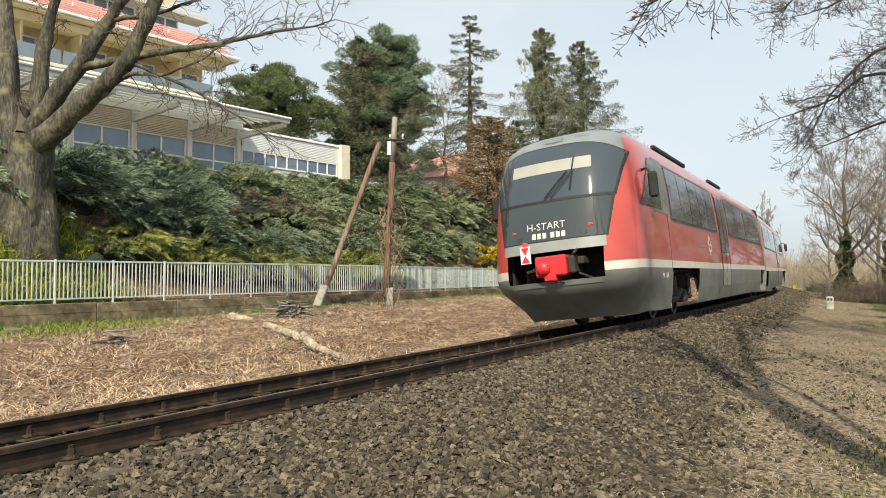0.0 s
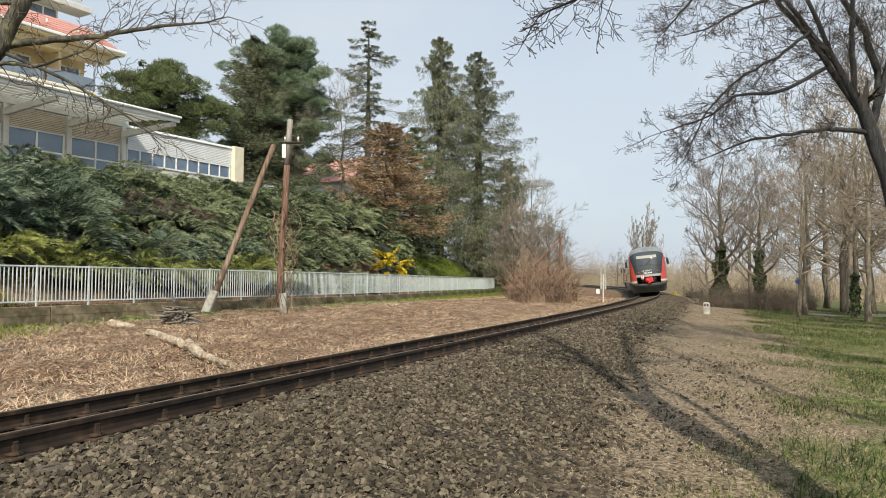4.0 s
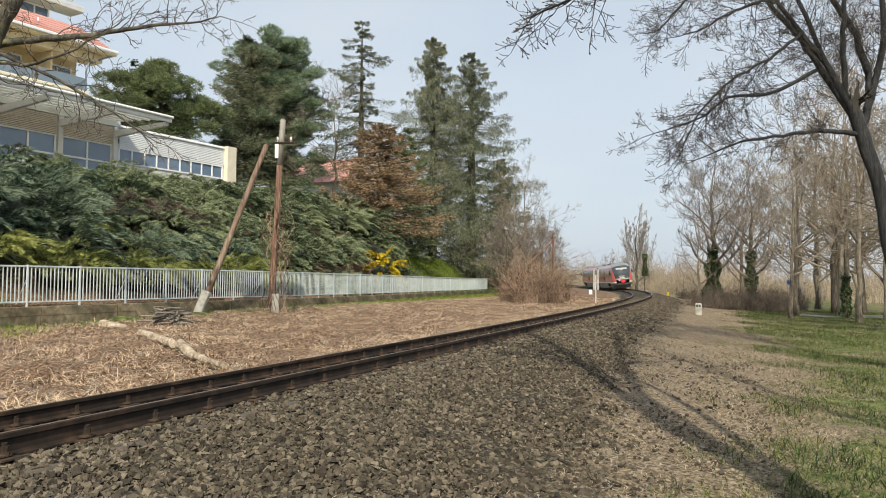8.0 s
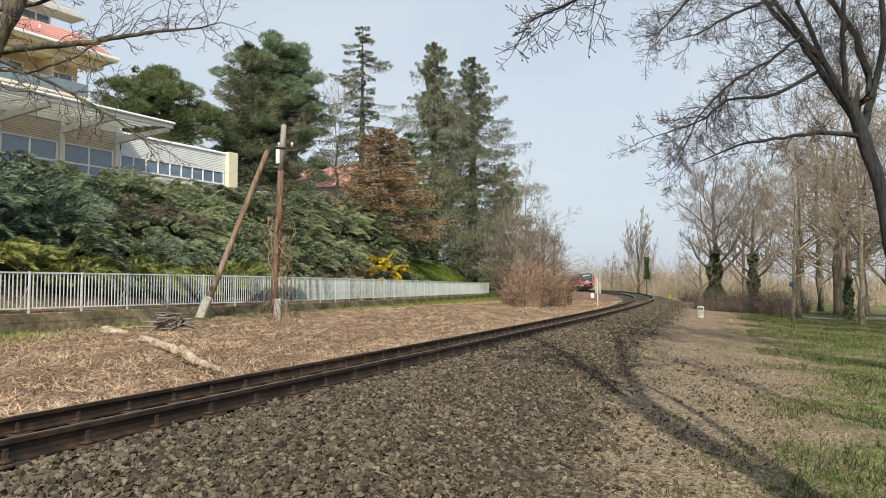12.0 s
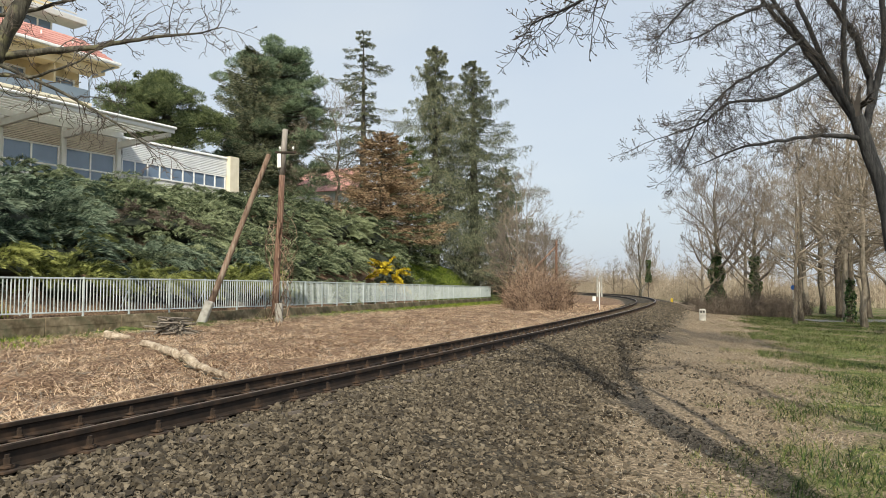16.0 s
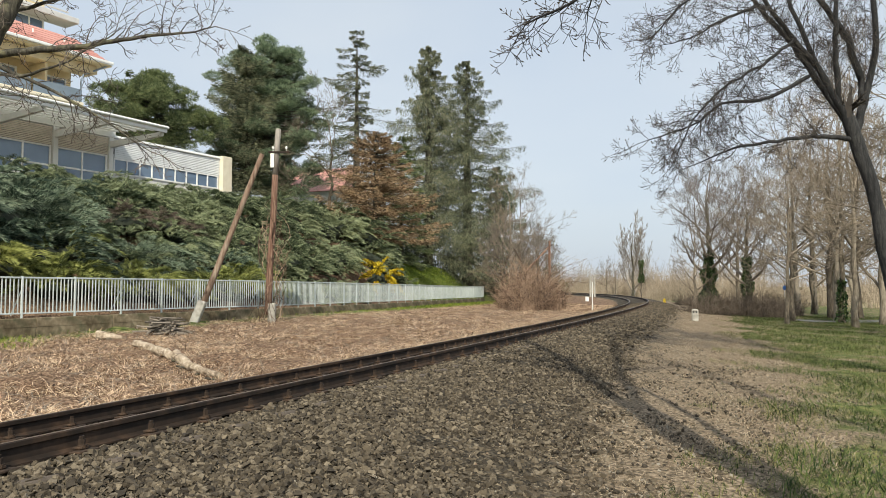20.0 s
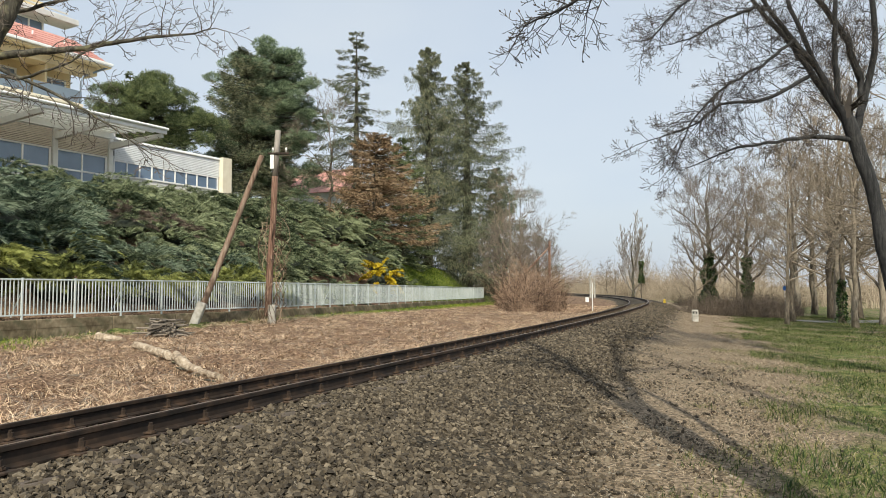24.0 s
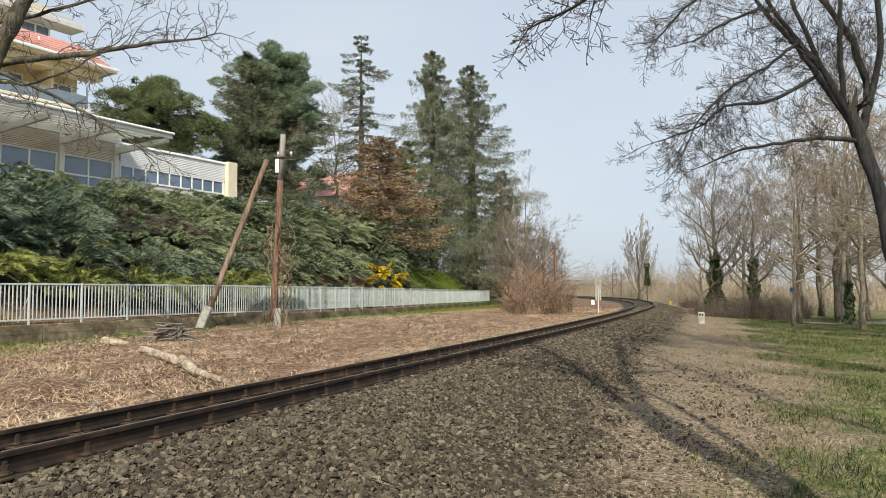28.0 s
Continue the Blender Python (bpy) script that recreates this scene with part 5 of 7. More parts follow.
def limb_tree(name, limbs, label, mats, seed, twig_len, kids, levels=2, buds=False, density=6, up=0.1, m=None, width=0.006, girth=1.0, wander=0.35):
    """A tree with given main limbs (points, radii, bearing twigs from which share on), dressed with side branches."""
    r = np.random.RandomState(seed)
    tr, cr, tips = Geo(), Geo(), []
    for pts, radii, start, dense in limbs:
        pts, radii = np.array(pts, float), np.array(radii) * girth
        # smooth the given points
        t = np.linspace(0, 1, len(pts))
        tt = np.linspace(0, 1, 5 * (len(pts) - 1) + 1)
        k = len(pts)
        fine = np.stack([np.interp(tt, t, pts[:, i]) for i in range(3)], -1)
        for _ in range(2):
            fine[1:-1] = (fine[:-2] + 2 * fine[1:-1] + fine[2:]) / 4
        fine[1:-1] += r.randn(len(fine) - 2, 3) * 0.012
        rad = np.interp(tt, t, radii)
        sides = 20 if radii[0] > 0.2 else 10 if radii[0] > 0.1 else 6
        tr.tube(fine, rad, sides, caps=False)
        if sides == 20:
            # ribs and burrs of old bark
            v = tr.v[-1].reshape(len(fine), sides, 3)
            bump = np.array([[noise.noise(Vector(q * [2.6, 2.6, 0.9])) + 0.5 * noise.noise(Vector(q * [7, 7, 2.5])) for q in row] for row in v])
            v += (v - fine[:, None]) * (0.30 * bump)[..., None]
        n = int(dense * np.linalg.norm(np.diff(fine, axis=0), axis=1).sum() * (1 - start))
        for j in range(n):
            u = start + (1 - start) * (j + r.rand()) / n
            i = min(len(fine) - 2, int(u * (len(fine) - 1)))
            axis = fine[i + 1] - fine[i]
            axis /= np.linalg.norm(axis)
            side = np.cross(axis, r.randn(3))
            side /= np.linalg.norm(side)
            ang = r.uniform(0.5, 1.1)
            d = axis * math.cos(ang) + side * math.sin(ang)
            grow(cr, fine[i], d, twig_len * r.uniform(0.5, 1.3) * (1.1 - 0.5 * u), max(width, min(rad[i] * 0.5, twig_len * 0.014)), levels, r, kids, up=up, tips=tips, minrad=width * 0.55, shrink=0.6, wander=wander)
        grow(cr, fine[-1], fine[-1] - fine[-2], twig_len * 0.7, max(width, rad[-1]), levels, r, kids, up=up, tips=tips, minrad=width * 0.55, shrink=0.6)
    if buds:
        p = np.array([q for q, _ in tips])
        d = np.array([q for _, q in tips])
        leaves(cr, p - d * 0.01, d + [0, 0, 0.3], 0.034, 0.008, r, mat=1)
    ob = thing(name, m or Matrix(), label, "tree")
    part("trunk", tr, mats[0], ob, smooth=True)
    part("crown", cr, [mats[1], M_BUD], ob)
    return ob


# ---------------------------------------------------------------- the hotel on the bank
M_YELLOW = material("yellow render", [(0.62, 0.51, 0.30), (0.74, 0.62, 0.39)], scale=2, bump=0.15, spots=(0.8, 0.5, 0.8, (0.50, 0.41, 0.26)))
M_CREAM = material("cream render", [(0.66, 0.60, 0.46), (0.76, 0.70, 0.56)], scale=2, bump=0.15)
M_CLAD = material("white metal cladding", [(0.64, 0.66, 0.66), (0.76, 0.78, 0.78)], scale=1.5, rough=0.5, bump=0.05)
M_LOUVRE = material("beige louvres", [(0.50, 0.45, 0.37), (0.62, 0.56, 0.47)], scale=3, rough=0.6, bump=0.1)
M_FRAME = material("white frames", [(0.74, 0.75, 0.74), (0.84, 0.85, 0.84)], scale=3, rough=0.5, bump=0.03)
M_GREYBEAM = material("pale grey steel", [(0.56, 0.56, 0.54), (0.68, 0.68, 0.66)], scale=2, rough=0.5, bump=0.1)
M_TILE = material("red roof tiles", [(0.42, 0.19, 0.16), (0.54, 0.28, 0.24)], scale=5, rough=0.8, bump=0.3, obj=0.3)
M_PANE = glassy("window glass", (0.15, 0.215, 0.31), rough=0.04, spec=0.9)
M_CANOPY = leafy("translucent canopy sheet", [(0.76, 0.77, 0.75), (0.86, 0.87, 0.85)], island=0.0, trans=0.72, rough=0.5)
M_DARKIN = material("painted room shade and dark digits", [(0.03, 0.03, 0.03), (0.06, 0.055, 0.05)], scale=2, bump=0)
M_BALC = glassy("blue-grey balcony glass", (0.20, 0.25, 0.30), rough=0.15, spec=0.6)

HB = radians(30)           # the front runs on this bearing
HOTEL = Matrix.Translation((-20.56, 46.0, -0.08)) @ Matrix.Rotation(-HB, 4, "Z")
# in the hotel's own axes: +y along the front away from the tracks' near end, +x out towards the tracks, z as in the world


def window(parent, x, y0, y1, z0, z1, bars=1, mid=0.45, low=True):
    t = 0.10
    win = part("window", Geo().ring(x, y0 + t / 2, y1 - t / 2, z0 + t / 2, z1 - t / 2, t, 0.09), M_FRAME, parent, "white framed window")
    ys = np.linspace(y0, y1, bars + 2)
    for y in ys[1:-1]:
        part("mullion", Geo().box((x, y, (z0 + z1) / 2), (0.085, t, z1 - z0 - t), ch=0.008), M_FRAME, win)
    for a, b in itertools.pairwise(ys):
        if low:
            part("transom", Geo().box((x, (a + b) / 2, z0 + (z1 - z0) * mid), (0.08, b - a - t, t), ch=0.008), M_FRAME, win)
        part("pane", Geo().box((x - 0.02, (a + b) / 2, (z0 + z1) / 2), (0.012, b - a - t, z1 - z0 - t)), M_PANE, win)
    return win


def make_hotel():
    h = thing("hotel", HOTEL, "yellow hotel with red tiled eaves over a white glazed front", "building")
    BAY = 3.65
    top = 10.25
    # body of the glazed storey: walls with openings, left as piers, sill and head
    body = Geo()
    y_end, y_start = 9.85, -25.5
    body.box((-0.15, (y_start + 0) / 2, 5.8), (0.3, 0 - y_start, 3.0))
    body.box((-0.15, (y_start + y_end) / 2, 10.15), (0.3, y_end - y_start, 0.5))
    body.box((-0.15, y_end / 2, 6.25), (0.3, y_end, 3.9))
    body.box((-6, y_start + 0.15, 8.2), (11.6, 0.3, 4.0))
    body.box((-6, y_end - 0.15, 8.2), (11.6, 0.3, 4.2))
    body.box((-0.15, (y_start + 0.3) / 2, 10.68), (0.28, 0.3 - y_start, 0.55))
    part("wall", body, M_GREYBEAM, h)
    # one near-black sheet painted as the shade of the rooms behind the windows
    part("room_shade_sheet", Geo().box((-2.4, (y_start + y_end) / 2, 8.2), (0.1, y_end - y_start - 0.7, 4.0)), M_DARKIN, h)
    part("flat_roof", Geo().box((-6, (y_start + y_end) / 2, 10.42), (12.3, y_end - y_start, 0.08), ch=0.02), M_GREYBEAM, h)
    for k in range(8):
        y = -0.15 - BAY * k
        part("column", Geo().box((0.12, y, 8.55), (0.26, 0.30, 3.6), ch=0.02), M_GREYBEAM, h)
        arm = Geo()
        v = [(0.1, -0.12, 9.70), (0.1, 0.12, 9.70), (0.1, 0.12, 10.10), (0.1, -0.12, 10.10), (4.9, -0.10, 9.98), (4.9, 0.10, 9.98), (4.9, 0.10, 10.22), (4.9, -0.10, 10.22)]
        arm.add([(a, y + b, c) for a, b, c in v], [(0, 1, 2, 3), (4, 7, 6, 5), (0, 4, 5, 1), (3, 2, 6, 7), (0, 3, 7, 4), (1, 5, 6, 2)])
        part("canopy_arm", arm, M_GREYBEAM, h)
        if k:
            sh = Geo()
            for j in range(11):
                z = 10.28 - 0.098 * j
                sh.box((0.10, y + BAY / 2, z), (0.03, BAY - 0.32, 0.090), Euler((0, -0.5, 0)).to_matrix(), ch=0.005)
            part("louvre", sh, M_LOUVRE, h, "beige horizontal louvres")
            window(h, 0.02, y + 0.22, y + BAY - 0.22, 7.45, 9.20, 1, 0.36)
    part("canopy", Geo().box((2.4, -13.1, 10.66), (5.3, 26.2, 0.10), Euler((0, 0.077, 0)).to_matrix(), ch=0.02), M_CANOPY, h, "pale translucent canopy")
    part("fascia", Geo().box((5.05, -13.1, 10.34), (0.10, 26.3, 0.34), ch=0.02), M_FRAME, h)
    part("gutter", Geo().tube([(5.18, -26, 10.47), (5.18, 0.05, 10.47)], 0.09, 8), M_FRAME, h)
    for x in (0.8, 1.6, 2.4, 3.2, 4.0):
        part("purlin", Geo().box((x, -13.1, 10.55 - 0.077 * (x - 2.4)), (0.06, 26.1, 0.10), ch=0.01), M_GREYBEAM, h)
    # clad wing beyond the canopy, each sheet a course
    for j in range(12):
        part("cladding_course", Geo().box((0.05, (0.2 + y_end - 0.9) / 2, 10.52 - 0.118 * j), (0.035, y_end - 1.1, 0.115), Euler((0, -0.30, 0)).to_matrix(), ch=0.006), M_CLAD, h)
    part("wing_wall", Geo().box((-0.10, y_end / 2 - 0.3, 8.75), (0.12, y_end - 1.0, 1.3)), M_CLAD, h)
    window(h, 0.02, 0.2, 8.8, 8.2, 9.1, 8, 0.4, low=False)
    part("end_pier", Geo().box((0.15, y_end - 0.45, 8.4), (0.5, 0.9, 4.4), ch=0.02), M_CREAM, h, "cream rendered end pier")
    # upper floors, set back
    up = Geo()
    up.box((-9.0, -15.1, 13.3), (11.2, 29.0, 5.8))
    part("upper_wall", up, M_YELLOW, h, "yellow rendered upper wall")
    part("balcony_slab", Geo().box((-2.2, -15.9, 12.25), (3.4, 28.6, 0.18), ch=0.02), M_CREAM, h)
    for k in range(9):
        part("balcony_rail", Geo().box((-0.55, -3.25 - 3.2 * k, 12.72), (0.05, 3.05, 0.80), ch=0.01), M_BALC, h)
    for k in range(9):
        y = -0.9 - 3.2 * k
        window(h, -3.36, y - 1.9, y - 0.1, 12.4, 14.3, 1, 0.3)
        part("partition", Geo().box((-2.5, y - 2.45, 13.3), (1.8, 0.14, 2.6), ch=0.02), M_YELLOW, h)
    part("eave_beam", Geo().box((-2.0, -14.9, 14.85), (1.2, 29.6, 0.5), ch=0.02), M_YELLOW, h)
    soff = Geo().box((-2.1, -15.0, 15.2), (2.6, 31.0, 0.12), ch=0.02)
    part("eave_soffit", soff, M_YELLOW, h)
    part("eave_gutter", Geo().box((-0.75, -15.0, 15.36), (0.16, 31.1, 0.18), ch=0.03), M_FRAME, h)
    part("downpipe", Geo().tube([(-0.9, 0.3, 15.2), (-1.6, -0.6, 14.6), (-0.9, -1.4, 14.2), (-0.62, -1.75, 13.6), (-0.62, -1.75, 10.6)], 0.06, 8), M_BALC, h)
    # mansard of red tiles in courses
    for j in range(7):
        x, z = -0.98 - 0.25 * j, 15.52 + 0.215 * j
        part("tile_course", Geo().box((x - 0.1, -15.0 - 0.10 * j, z), (0.36, 30.9 - 0.2 * j, 0.05), Euler((0, radians(36), 0)).to_matrix(), ch=0.01), M_TILE, h)
    for k in range(14):
        part("snow_guard", Geo().box((-1.7, -0.2 - 2.0 * k, 16.28), (0.1, 0.06, 0.22), ch=0.01), M_FRAME, h)
    part("roof_core", Geo().box((-9.2, -15.6, 16.0), (12.4, 28.6, 1.6)), M_CREAM, h)
    # set-back top storey: glazing under a heavy pale slab
    part("top_wall", Geo().box((-10.5, -15.8, 18.0), (12.6, 27.6, 2.6)), M_YELLOW, h)
    for k in range(9):
        y = -2.1 - 3.05 * k
        window(h, -4.16, y - 2.7, y, 16.95, 18.0, 2, 0.5, low=False)
    part("slab_edge", Geo().box((-3.7, -14.6, 18.24), (1.5, 28.4, 0.36), ch=0.03), M_GREYBEAM, h, "pale slab over the top windows")
    part("slab_rail", Geo().box((-3.05, -14.9, 18.62), (0.06, 27.6, 0.10), ch=0.01), M_GREYBEAM, h)
    part("top_storey", Geo().box((-11.5, -17.5, 20.1), (12.0, 26.0, 2.9)), M_YELLOW, h)
    for k in range(8):
        y = -5.6 - 3.05 * k
        window(h, -5.46, y - 2.4, y, 18.8, 20.7, 1, 0.5)
    part("top_roof", Geo().box((-10.0, -16.5, 21.7), (13.5, 29.0, 0.4), ch=0.06), M_FRAME, h)


M_LOG = material("pale rotten wood", [(0.14, 0.10, 0.065), (0.36, 0.29, 0.21), (0.56, 0.48, 0.38)], scale=11, bump=0.8, dist=0.03)
M_STICK = material("grey cut wood", [(0.05, 0.042, 0.034), (0.13, 0.11, 0.088), (0.24, 0.205, 0.165)], scale=9, bump=0.6, obj=0.4)
M_ROAD = material("pale asphalt", [(0.11, 0.11, 0.11), (0.17, 0.17, 0.165)], scale=12, bump=0.2)
M_BLUE = material("blue sign face", [(0.03, 0.12, 0.42), (0.05, 0.17, 0.52)], scale=3, rough=0.5, bump=0)


def make_things():
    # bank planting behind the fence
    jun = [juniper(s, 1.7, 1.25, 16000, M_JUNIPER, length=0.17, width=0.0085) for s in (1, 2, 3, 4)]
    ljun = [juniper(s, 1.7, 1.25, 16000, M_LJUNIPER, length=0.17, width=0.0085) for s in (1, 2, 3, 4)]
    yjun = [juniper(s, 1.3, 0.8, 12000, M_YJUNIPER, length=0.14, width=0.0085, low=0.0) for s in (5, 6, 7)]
    r = np.random.RandomState(4)
    for i, back in enumerate((2.0, 2.0, 4.2, 6.2, 8.4, 10.3, 12.4)):
        for s in np.arange((9.6, 2, -2, -3, -4, -4, -4)[i], (44, 44.5, 45, 46, 46, 44, 38)[i], 1.75):
            s1, b1 = s + r.uniform(-0.6, 0.6), back + r.uniform(-0.6, 0.6)
            if i == 0 and r.rand() < (0.85 if s < 21 else 0.12):
                continue
            p, hh = on_line(s1, float(fence_d(np.array([s1]))[0]) - b1)
            if np.hypot(p[0] + 14.2, p[1] - 18.1) < 1.0 or (s1 < 6.5 and i <= 3) or np.hypot(p[0] + 3.8, p[1] - 46.6) < 1.9:
                continue
            gold = (i <= 1 and 9.3 < s < 24) or (i == 2 and 14 < s < 17)
            sc = (r.uniform(1.0, 1.2) if i else 0.7) if gold else r.uniform(0.85, 1.45) if i > 1 else r.uniform(0.62, 0.78) if i else r.uniform(0.46, 0.56)
            ob = new("juniper_shrub", (yjun if gold else ljun if s1 + r.uniform(-4, 4) > 20 else jun)[r.randint(3 if gold else 4)])
            ob.matrix_world = at_ground(p[0], p[1], 0.22 if gold else -0.1, r.uniform(0, 360), sc)
            tagged(ob, "low golden-green spreading juniper on the bank" if gold else "spreading blue-green juniper shrub on the bank", "shrub", "junipers on the bank")
    dead = juniper(10, 1.2, 0.9, 9000, M_DARKSCRUB, length=0.16, width=0.007)
    for x, y, sc in ((-13.0, 30.8, 1.0), (-12.2, 32.6, 0.9), (-11.4, 33.4, 0.7)):
        ob = new("juniper_shrub", dead)
        ob.matrix_world = at_ground(x, y, 0.75, 50 * x, sc)
        tagged(ob, "dead grey-brown juniper among green ones on the bank", "shrub", "junipers on the bank")
    ys = juniper(9, 1.15, 1.35, 4800, M_FORSYTHIA, length=0.12, width=0.04)
    ob = new("forsythia_shrub", ys)
    ob.matrix_world = at_ground(-3.8, 46.6, 0.25, 0, 1.25)
    tagged(ob, "yellow flowering forsythia shrub above the fence", "shrub")
    # conifers
    def needle(name, x, y, top, seed, radius, mat, label, **k):
        base = at_ground(x, y)
        plant_tree(name, base, conifer(seed, top - base.translation.z, radius, None, **k), (M_BARK, [mat, M_BARK]), label, group="conifers")
    needle("spruce", -0.9, 72.0, 25.0, 11, 7.0, M_SPRUCE, "tall grey-green spruce with hanging sprays", whorls=46, per=9, sprays=430, curtain=1.3, bare=0.06, cone=0.66, ragged=0.5, length=0.27, width=0.020)
    needle("spruce", 3.0, 75.0, 24.6, 12, 8.6, M_SPRUCE, "broad dark spruce with ragged outline", whorls=44, per=9, sprays=460, curtain=0.9, bare=0.04, cone=0.70, ragged=0.5, length=0.27, width=0.020)
    needle("spruce", 6.4, 80.0, 14.3, 16, 5.0, M_SPRUCE, "dense dark spruce beside taller ones", whorls=28, per=9, sprays=380, curtain=0.8, bare=0.02, cone=0.7, ragged=0.4, length=0.26, width=0.020)
    needle("spruce", -7.6, 68.0, 25.3, 13, 6.0, M_SPRUCE, "tall thin open-crowned spruce", whorls=30, per=7, sprays=300, bare=0.10, cone=0.60, ragged=0.5, droop=0.42, curtain=0.35, length=0.28, width=0.022)
    needle("cypress", -4.6, 54.5, 12.6, 14, 5.3, M_BROWNCON, "browned dying conifer among green ones", whorls=24, per=10, sprays=330, bare=0.02, cone=0.72, ragged=0.5, droop=0.2, length=0.24, width=0.027)
    needle("spruce", -3.2, 63.0, 14.0, 17, 3.6, M_YPINE, "olive green young spruce behind a browned one", whorls=20, per=8, sprays=180, bare=0.02, cone=0.62, ragged=0.3, length=0.34, width=0.026)
    needle("fir", -17.2, 66.0, 22.6, 15, 5.6, M_SPRUCE, "dense dark green fir behind the hotel", whorls=34, per=11, sprays=320, bare=0.03, cone=0.45, ragged=0.35, droop=0.12, length=0.32, width=0.022)
    def pine(x, y, top, tall, zs, half, limbs, mat, seed, label, deep=0.7):
        """A pine whose limbs carry rows of needle pads; zs and half: the crown's outline above its foot."""
        base = at_ground(x, y)
        lift = top - base.translation.z - tall
        rr = np.random.RandomState(seed)
        pads = []
        for k in range(limbs):
            z = zs[0] + (zs[-1] - zs[0]) * (k + rr.rand()) / limbs
            a = k * 2.4 + rr.uniform(-0.5, 0.5)
            reach = np.interp(z, zs, half) * rr.uniform(0.72, 1.12)
            for u in np.linspace(0.38, 1.0, max(2, int(reach * 1.6))):
                u += rr.uniform(-0.06, 0.06)
                pads.append((reach * u * math.cos(a) + rr.normal(0, 0.35), reach * u * math.sin(a) * deep + rr.normal(0, 0.35), z + lift + 0.28 * reach * u * rr.uniform(0, 1) + rr.normal(0, 0.18), rr.uniform(0.5, 0.95), rr.uniform(0.28, 0.5)))
        trunk = [([(0, 0, -0.3), (0.1, 0, (tall + lift) * 0.4), (0.2, 0, (tall + lift) * 0.93)], [0.32, 0.25, 0.07])]
        plant_tree("pine", base, clump_tree(seed, pads, None, n=2600, length=0.26, width=0.018, trunk=trunk), (M_BARK, [mat, M_BARK]), label, group="conifers")
    pine(-15.9, 68.0, 23.5, 14.0, [0.0, 3, 7, 10, 12.5, 13.9], [3.8, 4.8, 5.2, 4.5, 3.3, 1.4], 58, M_PINE, 21, "dark green pine with layered crown")
    pine(-23.4, 60.0, 18.2, 7.6, [0.4, 2.2, 4.4, 6.2, 7.6], [2.4, 5.2, 5.4, 3.6, 1.0], 30, M_YPINE, 22, "olive green pine behind the hotel roof")
    needle("spruce", -26.6, 63.0, 20.0, 18, 2.4, M_YPINE, "thin pointed young spruce behind the hotel roof", whorls=26, per=6, sprays=150, bare=0.02, cone=0.8, ragged=0.4, length=0.3, width=0.024)
    def clear(x, y, room):
        """The place moved aside, away from the line, where it would stand on it."""
        d = float(to_line([x], [y])[1][0])
        return (x + (room - d) if d >= 0 else x - (room + d)) if abs(d) < room else x
    # bare trees
    kinds = [bare_tree(31, 11.8, 0.25, bole=0.22, limbs=13, kids=(6, 6, 5), minrad=0.009), bare_tree(32, 13.0, 0.19, bole=0.25, limbs=12, kids=(6, 6, 5), minrad=0.008), bare_tree(33, 9.5, 0.16, bole=0.25, limbs=10, spread=0.55, kids=(5, 6, 5), minrad=0.008)]
    kinds += [bare_tree(35, 12.6, 0.30, bole=0.27, limbs=17, spread=0.86, kids=(7, 7, 6), minrad=0.007, up=0.55), bare_tree(36, 13.0, 0.15, bole=0.34, limbs=9, spread=0.6, kids=(5, 6, 5), minrad=0.008, up=0.5, lean=(0.04, 0))]
    meshes = [(a.mesh("trunk", M_BARK if i == 3 else M_TANBARK, True), b.mesh("crown", M_CROWN if i == 3 else M_TANTWIG)) for i, (a, b) in enumerate(kinds)]

    def bare(name, x, y, k, sc, turn, label):
        ob = thing(name, at_ground(x, y, -0.05, turn, sc), label, "tree", "bare trees")
        part("trunk", meshes[k][0], None, ob)
        part("crown", meshes[k][1], None, ob)
        return ob
    bare("bare_tree", 22.2, 60, 3, 1.0, 20, "bare spreading tree with ivy on its trunk")
    bare("bare_tree", 23.2, 55, 3, 0.82, 200, "bare spreading tree with ivy on its trunk")
    bare("bare_tree", 19.8, 41, 1, 0.72, 50, "slender bare tree at the edge of the grass")
    for i, (x, y, k, sc) in enumerate([(17.9, 37.6, 4, 0.72), (20.4, 35.8, 4, 1.0), (25.4, 47.3, 1, 1.15), (28.5, 55.7, 4, 1.3), (24.2, 44.5, 4, 1.15), (22.6, 41, 4, 1.05), (27.6, 48, 1, 1.1), (26, 53, 4, 1.25), (28, 52, 0, 1.1), (17.4, 25, 1, 1.05), (19.2, 28, 0, 1.0), (23.4, 38.5, 2, 1.2), (18.2, 52, 2, 0.7), (25.5, 39, 4, 1.15), (30, 44, 0, 1.0), (34, 60, 0, 1.0), (27, 66, 2, 1.2), (32, 66, 4, 1.2), (36, 70, 0, 1.1)]):
        bare("bare_tree", x, y, k, sc, 77 * i, "bare tree in the roadside thicket")
    bare("bare_tree", -9.7, 66, 1, 1.2, 10, "pale bare tree between the conifers")
    bare("bare_tree", 6.2, 62, 2, 1.15, 10, "bare tree beside the conifers")
    bare("bare_tree", 7.5, 66, 1, 0.85, 120, "bare tree beside the conifers")
    pop = bare_tree(34, 12.0, 0.22, bole=0.08, limbs=16, spread=0.75, kids=(4, 5, 4), up=1.3, minrad=0.016)
    bare("bare_tree", 29.4, 106, 2, 0.62, 30, "stunted far tree under ivy")
    for x, y, sc in ((34.6, 130, 1.18), (35.4, 133, 1.05)):
        plant_tree("poplar", at_ground(x, y, -0.05, 40 * sc, sc), pop, (M_BARK, M_PALETWIG), "upright bare poplar far off, haze in its colour", group="poplars")
